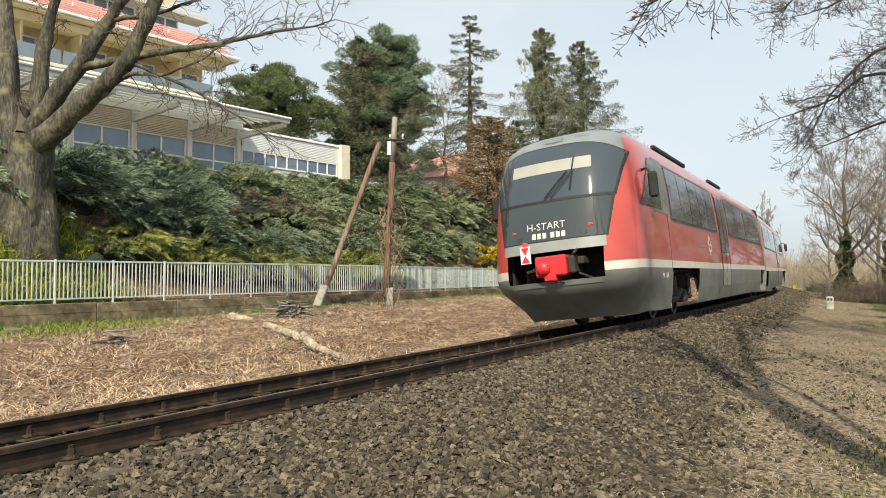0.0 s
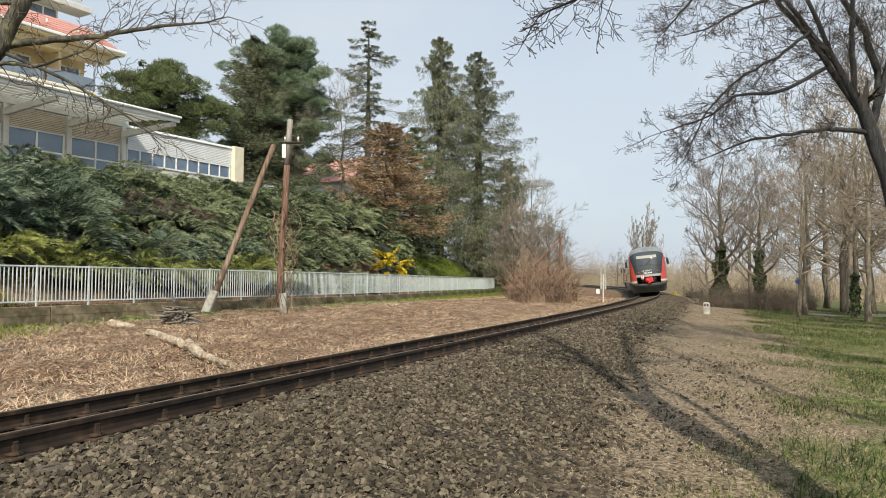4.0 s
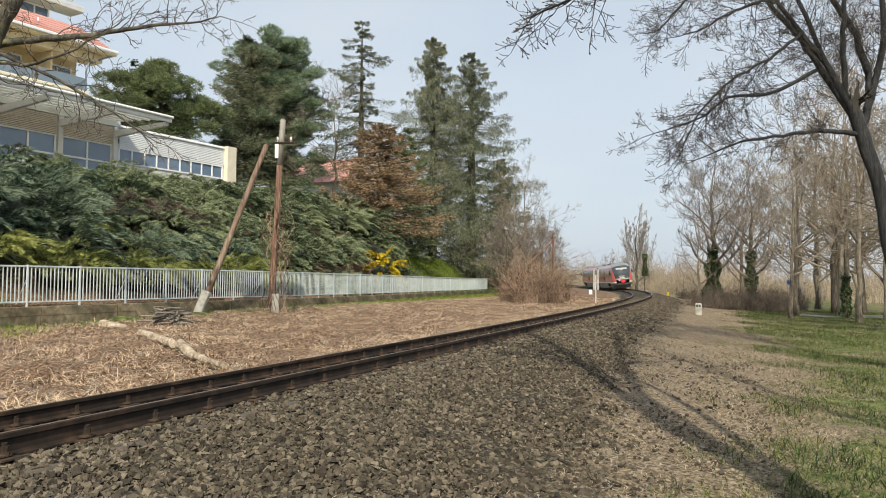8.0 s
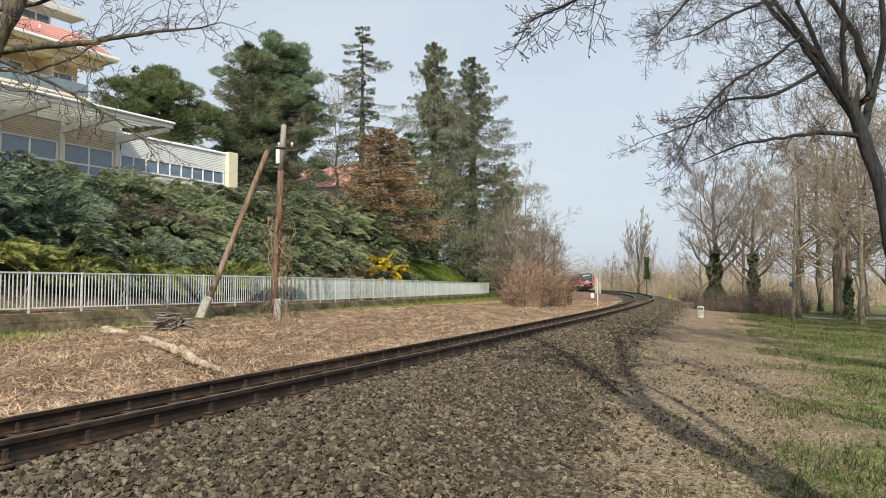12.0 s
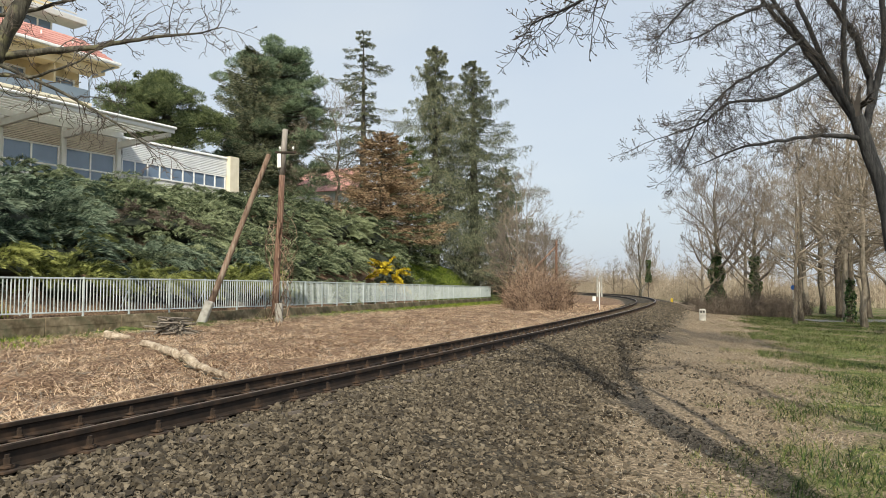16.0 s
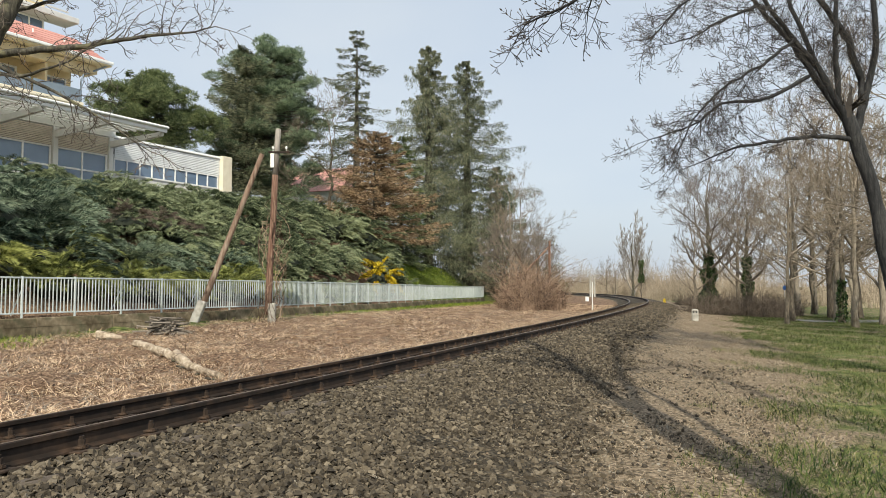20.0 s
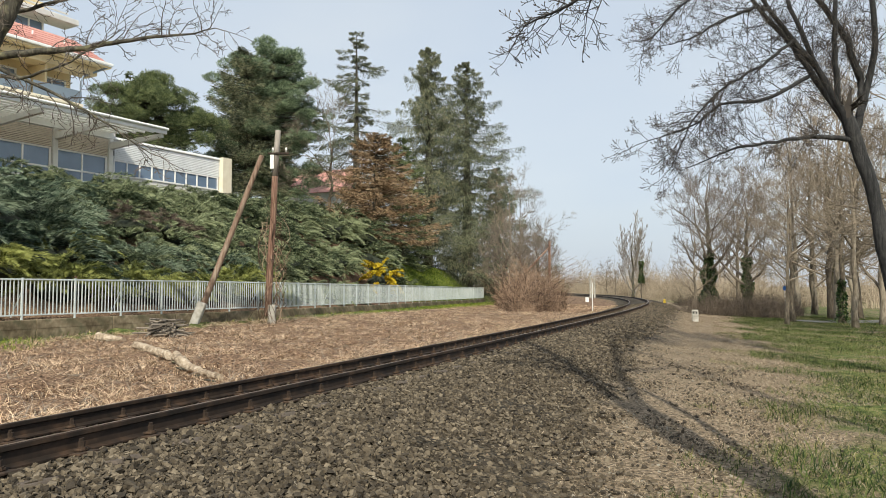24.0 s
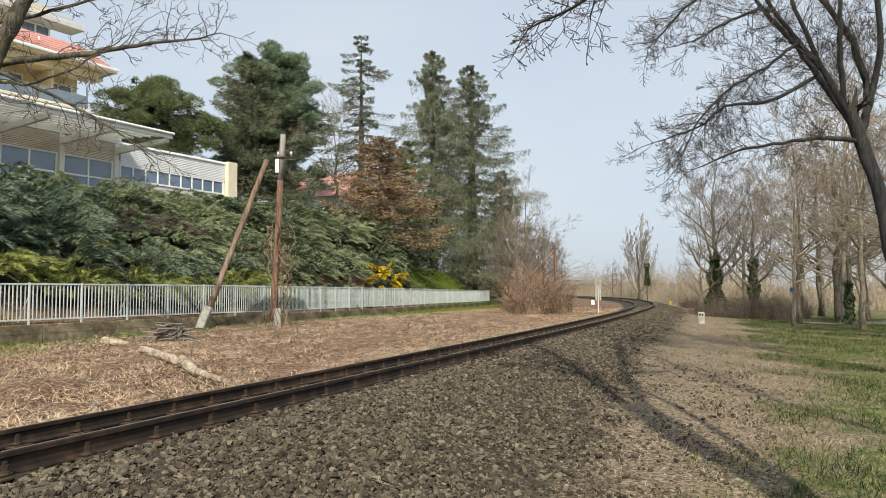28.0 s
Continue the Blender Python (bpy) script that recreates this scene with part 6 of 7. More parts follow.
    for i, (x, y, k, sc) in enumerate([(22, 140, 2, 0.62), (26, 150, 2, 0.75), (31, 158, 0, 0.7), (36, 150, 2, 0.8), (41, 145, 0, 0.7), (46, 140, 2, 0.85), (52, 135, 0, 0.8), (57, 128, 2, 0.9), (17, 165, 2, 0.55), (62, 118, 0, 0.8), (39, 122, 2, 0.6), (49, 112, 2, 0.65), (70, 110, 0, 0.9), (12, 175, 0, 0.5), (3, 180, 2, 0.6), (33, 100, 2, 0.42), (38, 95, 2, 0.45)]):
        bare("bare_tree", clear(x, y, 7.0), y, k, sc, 61 * i, "distant bare tree in low scrub")
    # thickets
    big = thicket(41, 520, 2.1, 2.1, 4.3, M_REDTWIG, 0.017, twigs=5, arch=0.5)
    for x, y, sc in ((5.0, 43.0, 0.55), (6.0, 44.8, 0.75), (5.4, 47.5, 0.8), (7.0, 48.5, 0.7), (6.6, 52.5, 0.95), (7.9, 56, 0.75)):
        o = new("bramble_thicket", big)
        o.matrix_world = at_ground(x, y, 0, 70 * x, sc)
        tagged(o, "dry brown tangled thicket beside the track", "bush", "dry thickets")
    bare("bare_tree", 5.2, 58, 3, 0.55, 40, "dark bare tree beside the conifers")
    bare("bare_tree", 8.4, 62, 3, 0.50, 140, "dark bare tree beside the conifers")
    bare("bare_tree", 9.6, 70, 3, 0.55, 240, "dark bare tree beside the conifers")
    hedge = thicket(42, 1500, 3.2, 1.4, 2.2, M_DARKSCRUB, 0.012, twigs=4)
    for x, y, t, sc in ((17.3, 45.3, 12, 0.8), (19.8, 46.0, 8, 0.86), (22.5, 50, 20, 0.9), (24.5, 70.0, 10, 0.7), (23.5, 62.0, 30, 0.6)):
        o = new("hedge", hedge)
        o.matrix_world = at_ground(x, y, 0, t, sc)
        tagged(o, "dark leafless hedge along the grass", "hedge", "leafless hedges")
    far = thicket(43, 1000, 9, 3, 5.0, M_FARTWIG, 0.022, arch=0.25)
    for i, (x, y) in enumerate([(34, 172), (46, 150), (58, 145), (12, 185), (45, 108), (58, 104), (66, 84), (72, 120), (-6, 180), (40, 88), (52, 74), (60, 62), (27, 160), (31, 150), (38, 156), (42, 150), (50, 142), (24, 168), (29, 118), (36, 112), (44, 120), (52, 128), (20, 175), (-2, 190), (6, 185), (36, 235), (44, 240), (52, 236), (30, 228), (60, 230), (26, 242), (68, 220), (48, 225)]):
        o = new("scrub", far)
        o.matrix_world = at_ground(clear(x, y, 12.0), y, 0, 35 * i, (1.0 if y < 220 else 1.6) + 0.1 * (i % 3))
        tagged(o, "distant reddish leafless scrub", "bush", "distant scrub")
    # near trees
    lim = [
        ([(0, 0, -1.3), (0.0, 0, 0.5), (0.0, 0, 1.6), (0.05, 0, 2.7)], [1.02, 0.76, 0.64, 0.55], 0.99, 0.2),
        ([(-0.1, 0, 2.4), (0.78, -0.2, 3.5), (1.6, -0.3, 4.6), (2.3, -0.3, 5.8), (3.0, -0.3, 6.7), (3.6, -0.2, 8.0)], [0.34, 0.26, 0.22, 0.18, 0.15, 0.09], 0.45, 3),
        ([(0.3, -0.1, 2.4), (2.1, -0.5, 3.76), (3.0, -0.7, 4.5), (3.35, -0.7, 5.3), (4.0, -0.7, 6.6), (4.7, -0.6, 8.0)], [0.34, 0.27, 0.23, 0.20, 0.16, 0.09], 0.45, 3),
        ([(1.6, -0.3, 4.5), (3.1, -0.6, 4.7), (4.7, -0.8, 4.9), (5.7, -0.9, 5.0), (6.8, -1.0, 5.25), (8.0, -1.0, 5.4), (8.6, -1.0, 5.6)], [0.12, 0.10, 0.08, 0.06, 0.045, 0.025, 0.012], 0.3, 5),
        ([(3.2, -0.7, 4.5), (4.6, -0.8, 3.9), (5.8, -0.9, 3.25), (7.1, -1.0, 2.35)], [0.06, 0.045, 0.03, 0.01], 0.2, 4),
        ([(0.15, 0.1, 2.6), (0.2, 0.2, 3.8), (0.3, 0.2, 5.0), (0.46, 0.2, 6.1), (1.0, 0.2, 7.6)], [0.26, 0.22, 0.19, 0.15, 0.09], 0.5, 3),
        ([(-0.2, 0.1, 2.2), (-0.5, 0, 3.4), (-0.6, 0.1, 5.3), (-0.9, 0.2, 7.2)], [0.36, 0.30, 0.24, 0.14], 0.6, 2),
        ([(2.6, -0.5, 4.1), (3.3, -0.9, 4.2), (4.2, -1.3, 4.0), (5.4, -1.6, 4.4), (6.4, -1.8, 5.0)], [0.07, 0.055, 0.04, 0.02, 0.01], 0.2, 3),
        ([(2.3, -0.3, 5.8), (3.6, -0.2, 6.0), (5.2, -0.2, 6.6), (6.6, -0.2, 6.9)], [0.07, 0.05, 0.035, 0.01], 0.2, 3),
    ]
    limb_tree("old_tree", lim, "large old bare tree with forked mossy limbs on the bank", (M_BARK, M_TWIG), 51, 1.15, (3, 4), width=0.012, wander=0.7, up=0.0, m=pose(-14.3, 18.1, 1.95, 0, 0, 8.4))
    lim = [
        ([(0.25, 0, -0.5), (0.1, 0, 0.7), (-0.15, 0, 2.2), (-0.45, 0, 3.8), (-0.9, 0, 5.2)], [0.27, 0.23, 0.20, 0.18, 0.17], 0.98, 0.2),
        ([(-0.9, 0, 5.1), (-1.08, 0, 5.45), (-1.43, 0.1, 6.25), (-1.65, 0.1, 6.55), (-2.2, 0.2, 7.3), (-3.0, 0.2, 8.6), (-4.2, 0.2, 9.4)], [0.11, 0.10, 0.085, 0.075, 0.06, 0.04, 0.015], 0.15, 6),
        ([(-0.75, 0.05, 4.9), (-0.45, 0.2, 5.5), (-0.42, 0.3, 6.1), (-0.75, 0.3, 7.1), (-1.3, 0.3, 7.8), (-2.0, 0.3, 9.0)], [0.12, 0.11, 0.10, 0.085, 0.07, 0.03], 0.3, 5),
        ([(-1.08, 0, 5.45), (-1.2, -0.1, 6.6), (-1.15, -0.1, 7.8), (-1.0, -0.1, 9.4)], [0.08, 0.07, 0.055, 0.03], 0.1, 9),
        ([(-0.45, 0.2, 5.5), (-0.2, 0.1, 6.8), (-0.35, 0.0, 8.2), (-0.5, 0.0, 9.6)], [0.09, 0.08, 0.06, 0.03], 0.1, 9),
        ([(-1.43, 0.1, 6.25), (-1.9, 0.3, 7.6), (-2.1, 0.4, 9.4)], [0.07, 0.055, 0.03], 0.1, 9),
        ([(-0.36, 0.02, 3.4), (-0.42, 0.35, 4.7), (-1.05, 0.75, 6.1), (-1.55, 0.9, 7.0), (-2.2, 0.9, 7.8), (-3.2, 0.9, 9.0)], [0.12, 0.11, 0.09, 0.08, 0.06, 0.02], 0.3, 4),
        ([(-0.85, 0, 4.75), (-1.65, -0.2, 4.78), (-2.2, -0.3, 4.7), (-3.1, -0.5, 4.55), (-3.6, -0.5, 4.45), (-4.6, -0.6, 4.0)], [0.07, 0.06, 0.05, 0.04, 0.03, 0.008], 0.1, 8),
        ([(-1.65, 0.1, 6.1), (-2.7, -0.3, 5.5), (-3.75, -0.5, 5.4), (-4.3, -0.6, 4.9), (-5.5, -0.7, 4.5)], [0.06, 0.05, 0.035, 0.025, 0.008], 0.1, 9),
        ([(-1.9, 0.1, 6.9), (-2.8, -0.3, 6.2), (-3.7, -0.6, 5.7), (-4.4, -0.8, 5.0), (-4.9, -0.9, 4.0)], [0.05, 0.04, 0.03, 0.02, 0.008], 0.1, 9),
        ([(-2.4, 0.2, 7.6), (-3.0, -0.3, 7.4), (-3.65, -0.4, 7.1), (-4.3, -0.5, 6.7), (-5.0, -0.6, 6.5)], [0.05, 0.045, 0.035, 0.02, 0.008], 0.1, 9),
        ([(-2.8, 0.2, 8.3), (-3.8, 0.0, 8.0), (-4.6, -0.2, 7.3), (-5.2, -0.3, 6.6)], [0.05, 0.04, 0.03, 0.01], 0.1, 8),
    ]
    limb_tree("bare_tree", lim, "dark-barked bare tree with drooping twigs at the grass edge", (M_DARKBARK, M_DARKTWIG), 52, 0.74, (6, 6), buds=True, girth=0.78, m=pose(9.4, 15.0, -0.75))
    # a tall tree beside the path; its lower limbs hang over the track and its shadow lies on the shoulder
    lim = [
        ([(0, 0, -0.4), (0.05, 0, 3.0), (0.0, 0.1, 6.0), (-0.42, 0.1, 8.0)], [0.30, 0.25, 0.21, 0.17], 0.99, 0.2),
        ([(0, 0.1, 5.2), (-0.05, 2.8, 6.1), (-0.2, 5.3, 5.55), (-0.4, 7.3, 4.85), (-0.95, 7.7, 4.45), (-1.6, 7.9, 4.2)], [0.08, 0.06, 0.045, 0.03, 0.018, 0.008], 0.45, 5),
        ([(0.1, 0.1, 5.6), (0.3, 3.0, 6.4), (0.2, 5.6, 6.0), (-0.4, 7.6, 5.4), (-0.9, 8.4, 5.0)], [0.07, 0.055, 0.04, 0.022, 0.008], 0.5, 4),
        ([(-0.42, 0.1, 7.9), (-0.5, 0.2, 8.9), (-0.9, 0.3, 11.2), (-1.34, 0.4, 13.6), (-1.9, 0.5, 16.5)], [0.15, 0.14, 0.115, 0.085, 0.03], 0.2, 4),
        ([(-0.42, 0.1, 7.9), (-0.36, 0.2, 9.5), (-0.13, 0.3, 11.8), (0.3, 0.4, 14.0), (0.62, 0.5, 15.8), (0.9, 0.5, 17.5)], [0.11, 0.10, 0.085, 0.07, 0.055, 0.02], 0.2, 4),
        # unseen limb, added and bent to cast a second tree's shadow on the shoulder
        ([(0.0, 0.0, 4.8), (1.5, -1.0, 6.5), (2.6, -0.6, 8.2), (2.1, 0.0, 9.4), (1.75, 0.1, 11.3), (1.5, 0.2, 13.5), (1.3, 0.2, 15.5)], [0.10, 0.09, 0.08, 0.07, 0.06, 0.045, 0.015], 0.3, 4),
        ([(-0.9, 0.3, 11.2), (-2.0, 0.1, 12.6), (-3.4, 0.0, 13.6)], [0.07, 0.05, 0.012], 0.1, 4),
        ([(-0.1, 0.3, 12.0), (0.9, 0.2, 13.0), (2.0, 0.2, 14.6)], [0.06, 0.045, 0.012], 0.1, 4),
    ]
    limb_tree("bare_tree", lim, "tall bare tree beside the path with budding limbs overhead", (M_DARKBARK, M_DARKTWIG), 53, 0.66, (5, 5), buds=True, m=pose(2.45, -0.9, -0.7))
    # low flowering plants on the lawn under the old tree
    pts, s, d, r = in_plan(60000, -4, 12, -20, -9.5, 61, 1.0)
    back = fence_d(s) - d
    q = pts[(back > 0.15) & (back < 6.5) & (r.rand(len(s)) < 1.2 - 1.2 * fade(8.0, 10.5, s))]
    blades("lawn_plants", "fresh green plants under the old tree", "grass", q, np.random.RandomState(62), 0.44, 0.014, 0.35, M_SPRING)
    q = q[r.rand(len(q)) < 0.13] + [0, 0, 0.26]
    g = leaves(Geo(), q, r.randn(len(q), 3) * [1, 1, 0.3] + [0, 0, 0.6], 0.055, 0.026, r)
    thing("yellow_flowers", Matrix(), "small yellow spring flowers under the old tree", "flowers", kind="stuff", geo=g, mats=M_FORSYTHIA)
    thing("stone_block", at_ground(-11.6, 14.4, 0.06, 30), "pale concrete block lying below the wall", "block", geo=Geo().box((0, 0, 0), (0.34, 0.22, 0.18), ch=0.02), mats=M_CONCRETE)
    # ivy on the trunks by the hedge, and on one in the thicket
    for x, y, hh, rr0 in ((22.2, 60, 4.6, 0.80), (23.2, 55, 4.2, 0.52), (22.6, 41.0, 2.4, 0.30), (29.4, 106, 5.6, 0.48)):
        rv = np.random.RandomState(int(x * 10))
        n = int(1100 * hh * rr0)
        z = rv.uniform(0.35 if y > 100 else 0, 1, n) ** 0.8
        an = rv.uniform(0, 2 * np.pi, n)
        w = rr0 * (0.55 + 0.45 * np.sin(z * 7 + x) ** 2) * (1.1 - 0.5 * z) * rv.uniform(0.6, 1.1, n)
        q = np.stack([np.cos(an) * w, np.sin(an) * w, z * hh], -1)
        g = leaves(Geo(), q, np.stack([np.cos(an), np.sin(an), -0.6 + 0 * an], -1) + rv.randn(n, 3) * 0.4, 0.13, 0.06, rv)
        thing("ivy", at_ground(x, y), "dark green ivy climbing a bare trunk", "ivy", "ivy", geo=g, mats=M_IVY)
    # dry vines on the pole
    rv = np.random.RandomState(91)
    g = Geo()
    for k in range(64):
        z0, a0, ln = rv.uniform(0.6, 4.6), rv.uniform(0, 6.28), rv.uniform(0.6, 2.0)
        f = np.linspace(0, 1, 7)
        rad = 0.14 + rv.uniform(0.0, 0.5) * np.sin(f * np.pi)
        pts = np.stack([0.1 + rad * np.cos(a0 + f * rv.uniform(-2, 2)), rad * np.sin(a0 + f), np.maximum(0.1, z0 - ln * f + 0.25 * np.sin(f * 3.1))], -1)
        g.tube(pts + rv.randn(7, 3) * 0.03, 0.011, 3, caps=False)
    thing("dry_vines", pose(-6.0, 26.0, -0.5), "dry tangled vines hanging on a wooden pole", "vine", geo=g, mats=M_REDTWIG)
    # fallen pale log in two pieces, and heaps of cut sticks
    def log(p, q, r0, r1, seed):
        rv = np.random.RandomState(seed)
        p, q = np.array(p, float), np.array(q, float)
        m = 26
        f = np.linspace(0, 1, m)[:, None]
        pts = p + (q - p) * f + np.cumsum(rv.randn(m, 3), 0) * [0.012, 0.012, 0]
        pts[:, 2] = ground_z(pts[:, 0], pts[:, 1]) + np.linspace(r0, r1, m) * 0.8 + 0.05
        g = Geo().tube(pts, np.linspace(r0, r1, m), 14)
        # split, gouged and flattened old wood
        v = g.v[0].reshape(m, 14, 3)
        k = np.array([[noise.noise(Vector(c * [5, 5, 9])) + 0.7 * noise.noise(Vector(c * 19)) for c in row] for row in v])
        v += (v - pts[:, None]) * (0.42 * k)[..., None]
        ob = thing("fallen_log", Matrix(), "pale rotten split log lying in the dry litter", "log", "fallen logs", geo=g, mats=M_LOG)
        bark = Geo()
        for j in range(9):
            c = p + (q - p) * rv.rand()
            c[2] = ground_z(c[:1], c[1:2])[0] + 0.02
            d = (q - p) / np.linalg.norm(q - p)
            c[:2] += rv.uniform(-0.14, 0.14) * np.array([-d[1], d[0]])
            bark.box(c + [0, 0, 0.03], (rv.uniform(0.12, 0.4), rv.uniform(0.03, 0.07), 0.025), rz(math.atan2(d[1], d[0]) + rv.normal(0, 0.3)), ch=0.008)
        part("bark_pieces", bark, M_BARK, ob, "broken dark bark pieces")["kind"] = "stuff"
        return ob
    log((-6.75, 16.5, 0), (-4.9, 13.6, 0), 0.085, 0.075, 1)
    log((-4.75, 13.4, 0), (-3.35, 11.3, 0), 0.085, 0.045, 5)
    log((-8.75, 19.1, 0), (-7.7, 18.3, 0), 0.10, 0.06, 2)
    for x, y, w, n, sd in ((-7.55, 20.6, 0.56, 62, 3), (-8.0, 12.6, 0.32, 12, 4)):
        rv = np.random.RandomState(sd)
        heap = thing("stick_heap", at_ground(x, y), "heap of cut grey sticks on the verge", "sticks", "stick heaps")
        for k in range(n):
            a, el = rv.normal(0.3, 0.85), rv.normal(0, 0.12)
            d = np.array([math.cos(a) * math.cos(el), math.sin(a) * math.cos(el), math.sin(el)]) * rv.uniform(0.25, 0.5) * w / 0.5
            c = np.array([rv.normal(0, w * 0.35), rv.normal(0, w * 0.25), 0])
            c[2] = 0.03 + 0.6 * rv.rand() * max(0, 1 - np.hypot(c[0], c[1]) / w) * w / 0.6
            part("stick", Geo().tube([c - d, c + rv.randn(3) * 0.02, c + d], [0.030, 0.028, 0.020], 6), M_STICK, heap)
    # small house far behind the trees
    hs = thing("house", at_ground(-13.6, 82, 0, -20), "tall white house with a red tiled roof behind the trees", "house")
    part("wall", Geo().box((0, 0, 4.2), (9, 7, 9.0)), M_WHITE, hs)
    rf = Geo().add([(-4.9, -3.9, 8.6), (4.9, -3.9, 8.6), (4.9, 3.9, 8.6), (-4.9, 3.9, 8.6), (-4.9, 0, 11.6), (4.9, 0, 11.6)], [(0, 1, 5, 4), (3, 4, 5, 2), (0, 4, 3), (1, 2, 5), (0, 3, 2, 1)])
    part("roof", rf, M_TILE, hs)
    for x in (-2.6, 0.2, 2.9):
        win = part("window", Geo().ring(-3.52, x - 0.45, x + 0.45, 6.3, 7.6, 0.08, 0.06), M_FRAME, hs)
        win.matrix_local = Matrix.Rotation(radians(90), 4, "Z")
        part("pane", Geo().box((-3.51, x, 6.95), (0.03, 0.9, 1.3)), M_PANE, win)
    # road beyond the trees
    near, off = np.linspace((20.5, 40.5), (60, 46), 25), np.linspace((20.8, 44), (60, 50.5), 25)
    lane = np.stack([near, (near + off) / 2, off], 1)
    r0 = Geo().sheet(np.concatenate([lane, ground_z(lane[..., 0], lane[..., 1])[..., None] + 0.03], -1), flip=True)
    thing("road", Matrix(), "pale asphalt lane behind the trees", "road", kind="structure", geo=r0, mats=M_ROAD)
    sg = thing("road_sign", at_ground(28.4, 60.0), "small round blue road sign on a post", "sign")
    part("post", Geo().tube([(0, 0, 0), (0, 0, 2.2)], 0.03, 6), M_GREYBEAM, sg)
    part("plate", Geo().tube([(0, -0.04, 2.0), (0, -0.06, 2.0)], 0.20, 16), M_BLUE, sg)
    # marker stone, signs, stake
    g = Geo().box((0, 0, 0.22), (0.30, 0.20, 0.62), ch=0.05)
    mk = thing("kilometre_stone", at_ground(11.9, 34.0, 0.0, -20), "pale grey marker stone beside the track", "marker stone", geo=g, mats=M_STUB)
    for k in range(2):
        part("number_bar", Geo().box((-0.06 + 0.12 * k, -0.104, 0.40), (0.07, 0.006, 0.10)), M_DARKIN, mk)
    pg = Geo().box((0, 0, 1.1), (0.07, 0.07, 2.2), ch=0.01)
    sp = thing("track_sign", at_ground(9.9, 47.0), "pair of narrow white sign boards on posts", "sign")
    part("post", Geo().box((0, 0.05, 0.9), (0.06, 0.06, 1.9), ch=0.01), M_GREYBEAM, sp)
    for x in (-0.13, 0.13):
        part("board", Geo().box((x, 0, 1.55), (0.12, 0.03, 1.35), ch=0.008), M_STUB, sp)
    part("plate", Geo().box((-0.35, 0, 0.75), (0.22, 0.03, 0.3), ch=0.01), M_WHITE, sp)
    M_SIGNYELLOW = material("yellow paint", [(0.75, 0.50, 0.03), (0.85, 0.6, 0.05)], scale=3, rough=0.5, bump=0.05)
    thing("track_stake", at_ground(21.6, 70.0), "short yellow stake beside the track", "stake", geo=Geo().box((0, 0, 0.15), (0.22, 0.12, 0.42), ch=0.03), mats=M_SIGNYELLOW)


make_ground()
make_track()
make_fence()
make_poles()
make_hotel()
make_things()
pts, s, d, r = in_plan(235000, -3.2, 12, -1.35, 5.2, 71, 1.45)
keep = r.rand(len(d)) < 1 - fade(-0.7, 1.0, d - ballast_edge(s)) * 0.95
pts, d = pts[keep], d[keep]
pts[:, 2] += np.where(abs(d) < 0.68, -0.025, 0.006)
scatter_stones("ballast_stones", "angular grey-brown ballast stones", pts, 0.014 + 0.034 * r.rand(len(pts)) ** 2.2, 72, M_STONE)
pts, s, d, r = in_plan(70000, 10.5, 60, -1.35, 3.6, 73, 1.5)
keep = r.rand(len(d)) < 1 - fade(-0.9, 0.5, d - ballast_edge(s))
pts, d = pts[keep], d[keep]
pts[:, 2] += np.where(abs(d) < 0.68, -0.02, 0.008)
scatter_stones("far_ballast_stones", "angular grey-brown ballast stones", pts, r.uniform(0.035, 0.065, len(pts)), 74, M_STONE)
pts, s, d, r = in_plan(24000, -16, -3.0, -1.35, 5.2, 88, 1.0)
keep = r.rand(len(d)) < 1 - fade(-0.7, 1.0, d - ballast_edge(s)) * 0.95
pts, d = pts[keep], d[keep]
pts[:, 2] += np.where(abs(d) < 0.68, -0.02, 0.008)
scatter_stones("near_ballast_stones", "angular grey-brown ballast stones", pts, r.uniform(0.03, 0.06, len(pts)), 89, M_STONE)
pts, s, d, r = in_plan(380000, -4, 60, -12.9, -1.75, 75, 1.7)
clump = np.array([noise.noise(Vector((x * 2.3, y * 2.3, 7))) for x, y in pts[:, :2]])
keep = (d > fence_d(s) + 0.3 + 2.4 * r.rand(len(d)) * fade(26, 44, s) + 2.2 * r.rand(len(d)) * (1 - fade(7.5, 11.5, s))) & (r.rand(len(d)) < 0.72 + 1.3 * clump)
blades("cut_stalks", "dry brown cut stalks covering the verge", "dry grass", pts[keep], np.random.RandomState(76), 0.18, 0.0043, 0.76, M_DRY)
pts, s, d, r = in_plan(16000, -4, 40, -12.5, -1.9, 92, 1.7)
blades("litter_twigs", "dark broken twigs among dry stalks", "twigs", pts[d > fence_d(s) + 0.3] + [0, 0, 0.02], np.random.RandomState(93), 0.30, 0.0065, 0.93, M_STICK, bend=0.1)
pts, s, d, r = in_plan(230000, -3.5, 46, 1.6, 7.6, 77, 2.0)
blades("dry_grass", "short dry grass and straw on the shoulder", "dry grass", pts[r.rand(len(d)) < fade(-1.1, 0.9, d - ballast_edge(s)) + 0.10], np.random.RandomState(70), 0.060, 0.0022, 0.78, M_STRAW)
pts, s, d, r = in_plan(26000, -3.5, 16, 2.2, 7.0, 83, 1.6)
scatter_stones("shoulder_pebbles", "small pale pebbles and crumbs among dry grass", pts, 0.008 + 0.022 * r.rand(len(pts)) ** 3, 84, M_PEBBLE)
pts, s, d, r = in_plan(240000, -4, 52, 4.3, 17, 78, 1.6)
near = d + 0.8 * (1 - fade(6, 12, s))
patch = np.array([noise.noise(Vector((x * 0.45, y * 0.45, 3))) + 0.6 * noise.noise(Vector((x * 1.7, y * 1.7, 5))) for x, y in pts[:, :2]])
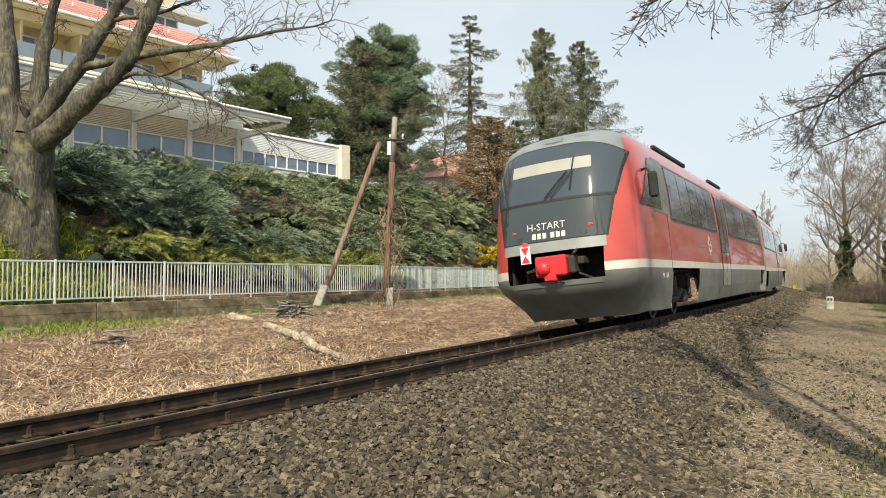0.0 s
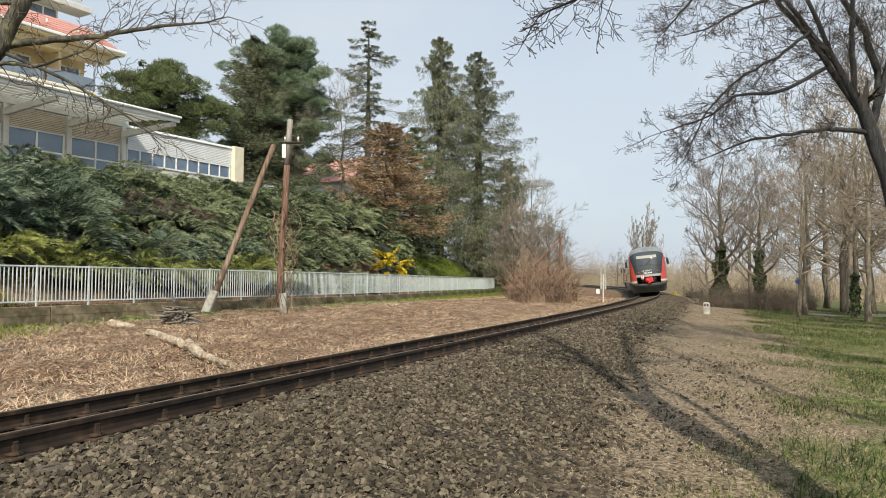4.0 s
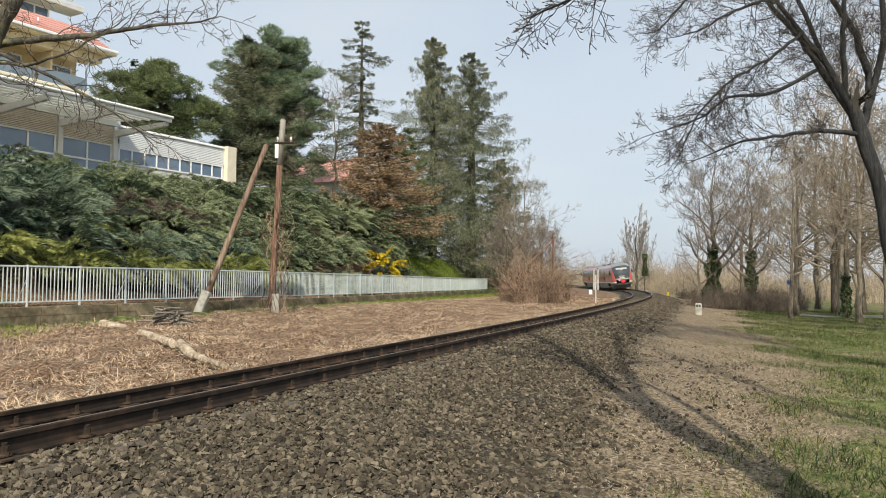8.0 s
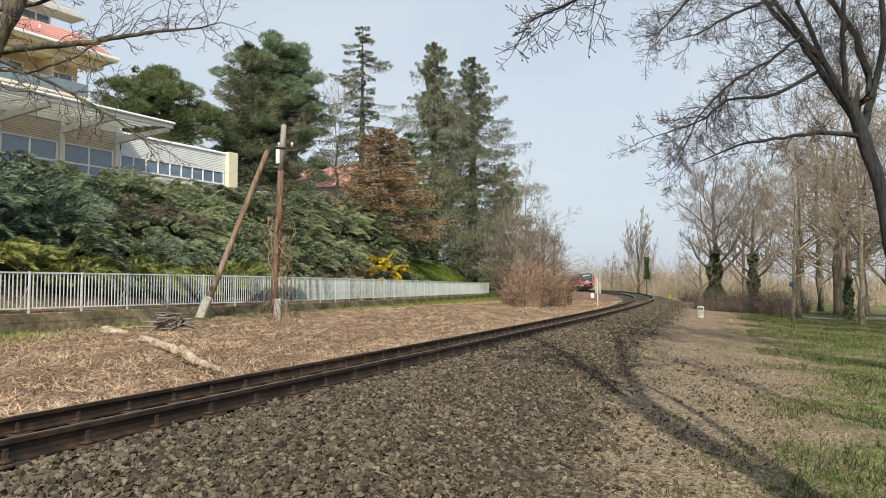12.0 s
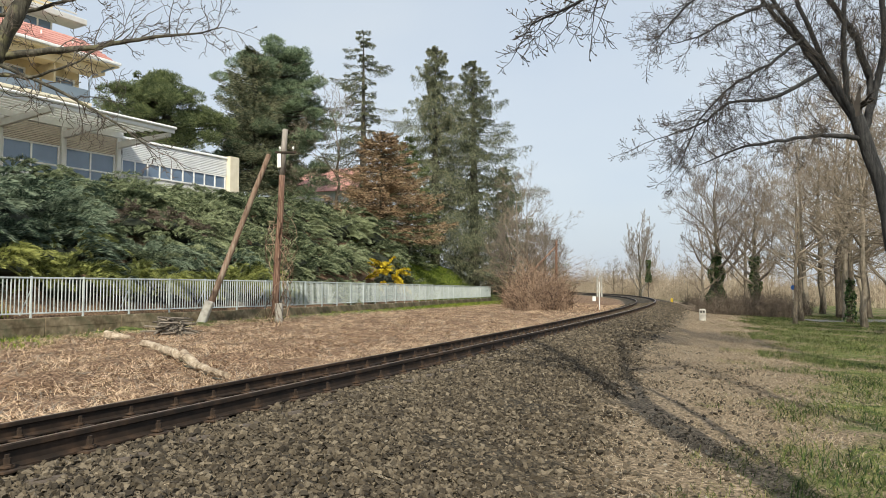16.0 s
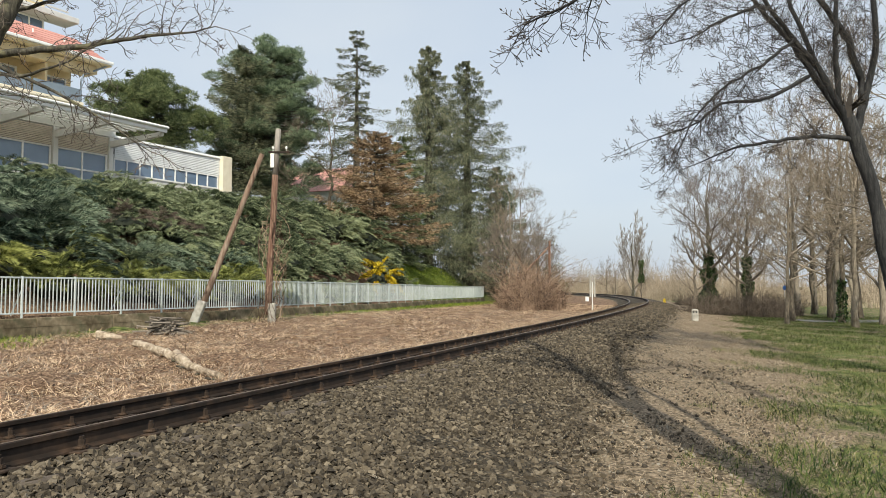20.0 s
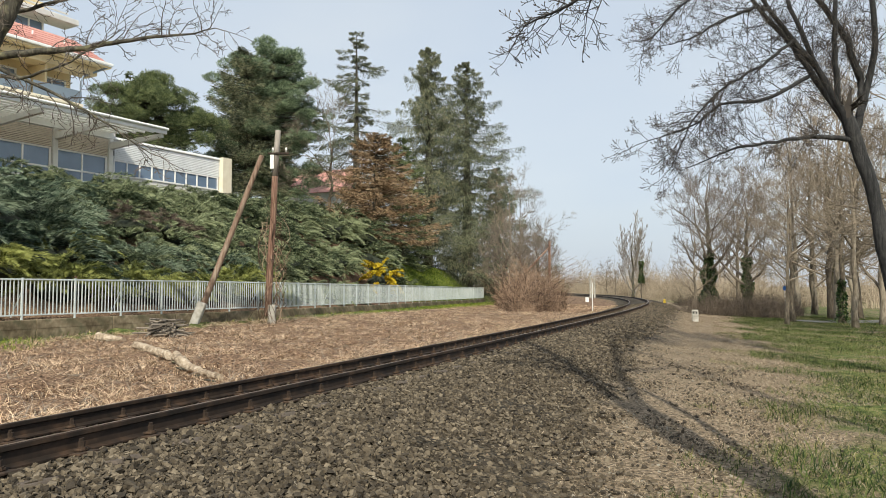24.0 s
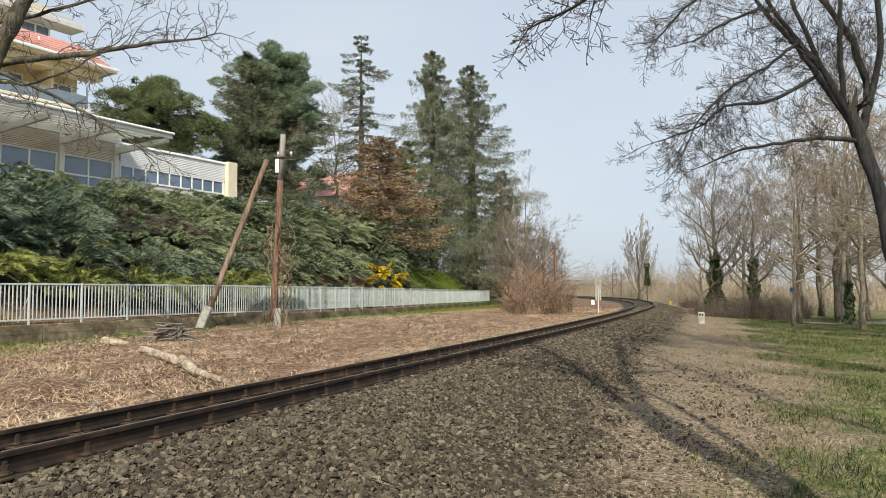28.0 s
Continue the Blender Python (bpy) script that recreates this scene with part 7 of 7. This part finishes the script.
# two spots with more green blades and more of the darker tufts
for hx, hy, hr in ((9.3, 16.9, 1.5), (11.4, 24.5, 2.4)):
    patch += 0.45 * np.exp(-((pts[:, 0] - hx) ** 2 + (pts[:, 1] - hy) ** 2) / hr ** 2)
keep = 2.1 * patch + 0.15 * r.randn(len(pts)) + 0.9 * fade(4.6, 7.0, near) - 0.26 - 0.35 * (1 - fade(5.4, 6.4, near)) > 0
blades("grass", "rough green grass with dry patches", "grass", pts[keep], np.random.RandomState(79), 0.105, 0.0034, 0.42, M_GRASS)
blades("dry_tufts", "dry yellow grass among the green", "grass", pts[~keep], np.random.RandomState(80), 0.085, 0.0028, 0.66, M_STRAW)
q = pts[keep & (patch + 0.12 * r.randn(len(pts)) > 0.22) & (d > 5.2)]
blades("grass_tufts", "taller tufts of dark green grass", "grass", q, np.random.RandomState(85), 0.16, 0.0042, 0.36, M_DARKGRASS)
pts, s, d, r = in_plan(80000, 41, 66, -22, -13.4, 86, 1.0)
back = fence_d(s) - d
q = pts[(back > 0.35) & (back < 7.5)]
blades("lawn", "fresh green lawn on the bank behind a fence", "grass", q, np.random.RandomState(87), 0.16, 0.010, 0.3, M_FRESH)
pts, s, d, r = in_plan(150000, -2, 74, -14, -6, 81, 1.0)
off = d - fence_d(s)
wide = 0.9 + 2.2 * fade(28, 52, s) + 2.6 * (1 - fade(7.5, 11.5, s))
keep = (off > 0.12) & (off < wide) & (r.rand(len(d)) < (1.15 - off / wide) * (0.10 + 0.88 * fade(20, 34, s) + 0.85 * (1 - fade(7.5, 11.5, s))))
blades("wall_grass", "fresh green grass along the foot of a wall", "grass", pts[keep], np.random.RandomState(82), 0.20, 0.008, 0.25, M_FRESH)
train, front_car, bogies = make_train()


def make_bird():
    bird = thing("bird", pose(0, 0, 0), "dark bird flying with beating wings", "bird")
    body = Geo().tube([(0.20, 0, 0.02), (0.16, 0, 0.03), (0.08, 0, 0.02), (-0.05, 0, 0), (-0.16, 0, 0), (-0.30, 0, 0.01)], [0.012, 0.04, 0.055, 0.06, 0.035, 0.03], 8)
    part("body", body, M_INNER, bird, smooth=True)
    wings = []
    for sy in (-1, 1):
        g = Geo()
        top = [(0.08, 0, 0.0), (0.10, 0.16, 0.0), (0.03, 0.38, 0.0), (-0.06, 0.36, 0.0), (-0.08, 0.16, 0.0), (-0.08, 0, 0.0)]
        ring = [[(x, sy * y, z + dz) for x, y, z in top] for dz in (-0.008, 0.008)]
        g.sheet(np.array(ring), close=True)
        g.add(ring[1], [tuple(range(6))]).add(ring[0], [tuple(range(6))[::-1]])
        wings.append(part("wing", g, M_INNER, bird))
    return bird, wings


bird, wings = make_bird()


def motions():
    """The train runs away along the curve; its front car and bogies swing with the line, and the wheels roll."""
    times = [i * 0.2 for i in range(141)]
    rows = [(t, *train_rows(t)) for t in times]
    walk(train, [(t, m) for t, s, m, f, b in rows])
    walk(front_car, [(t, f) for t, s, m, f, b in rows])
    for i, (bg, sets) in enumerate(bogies):
        walk(bg, [(t, b[i]) for t, s, m, f, b in rows])
    spin = [(k / 30, -(tail_s(k / 30) - tail_s(0)) / 0.38) for k in range(0, 841)]
    for bg, sets in bogies:
        for ws in sets:
            base = Matrix.Translation(ws.location)
            walk(ws, [(t, base @ Matrix.Rotation(a, 4, "X")) for t, a in spin])
    # the bird crosses from the trees beside the line to the conifers
    walk(bird, [(t, pose(22.7 - 15.4 * (t - 5.5), 85.0, 12.2 + 0.25 * math.sin(1.7 * t), 0, 0, 180)) for t in (0, 4, 5, 5.5, 6, 6.5, 8, 12, 20, 28)])
    for k, wing in enumerate(wings):
        rows = [(min(28.0, 0.08 * i), pose(0, 0, 0.02, (35 if i % 2 else -25) * (1 if k else -1))) for i in range(351)]
        walk(wing, rows)


motions()
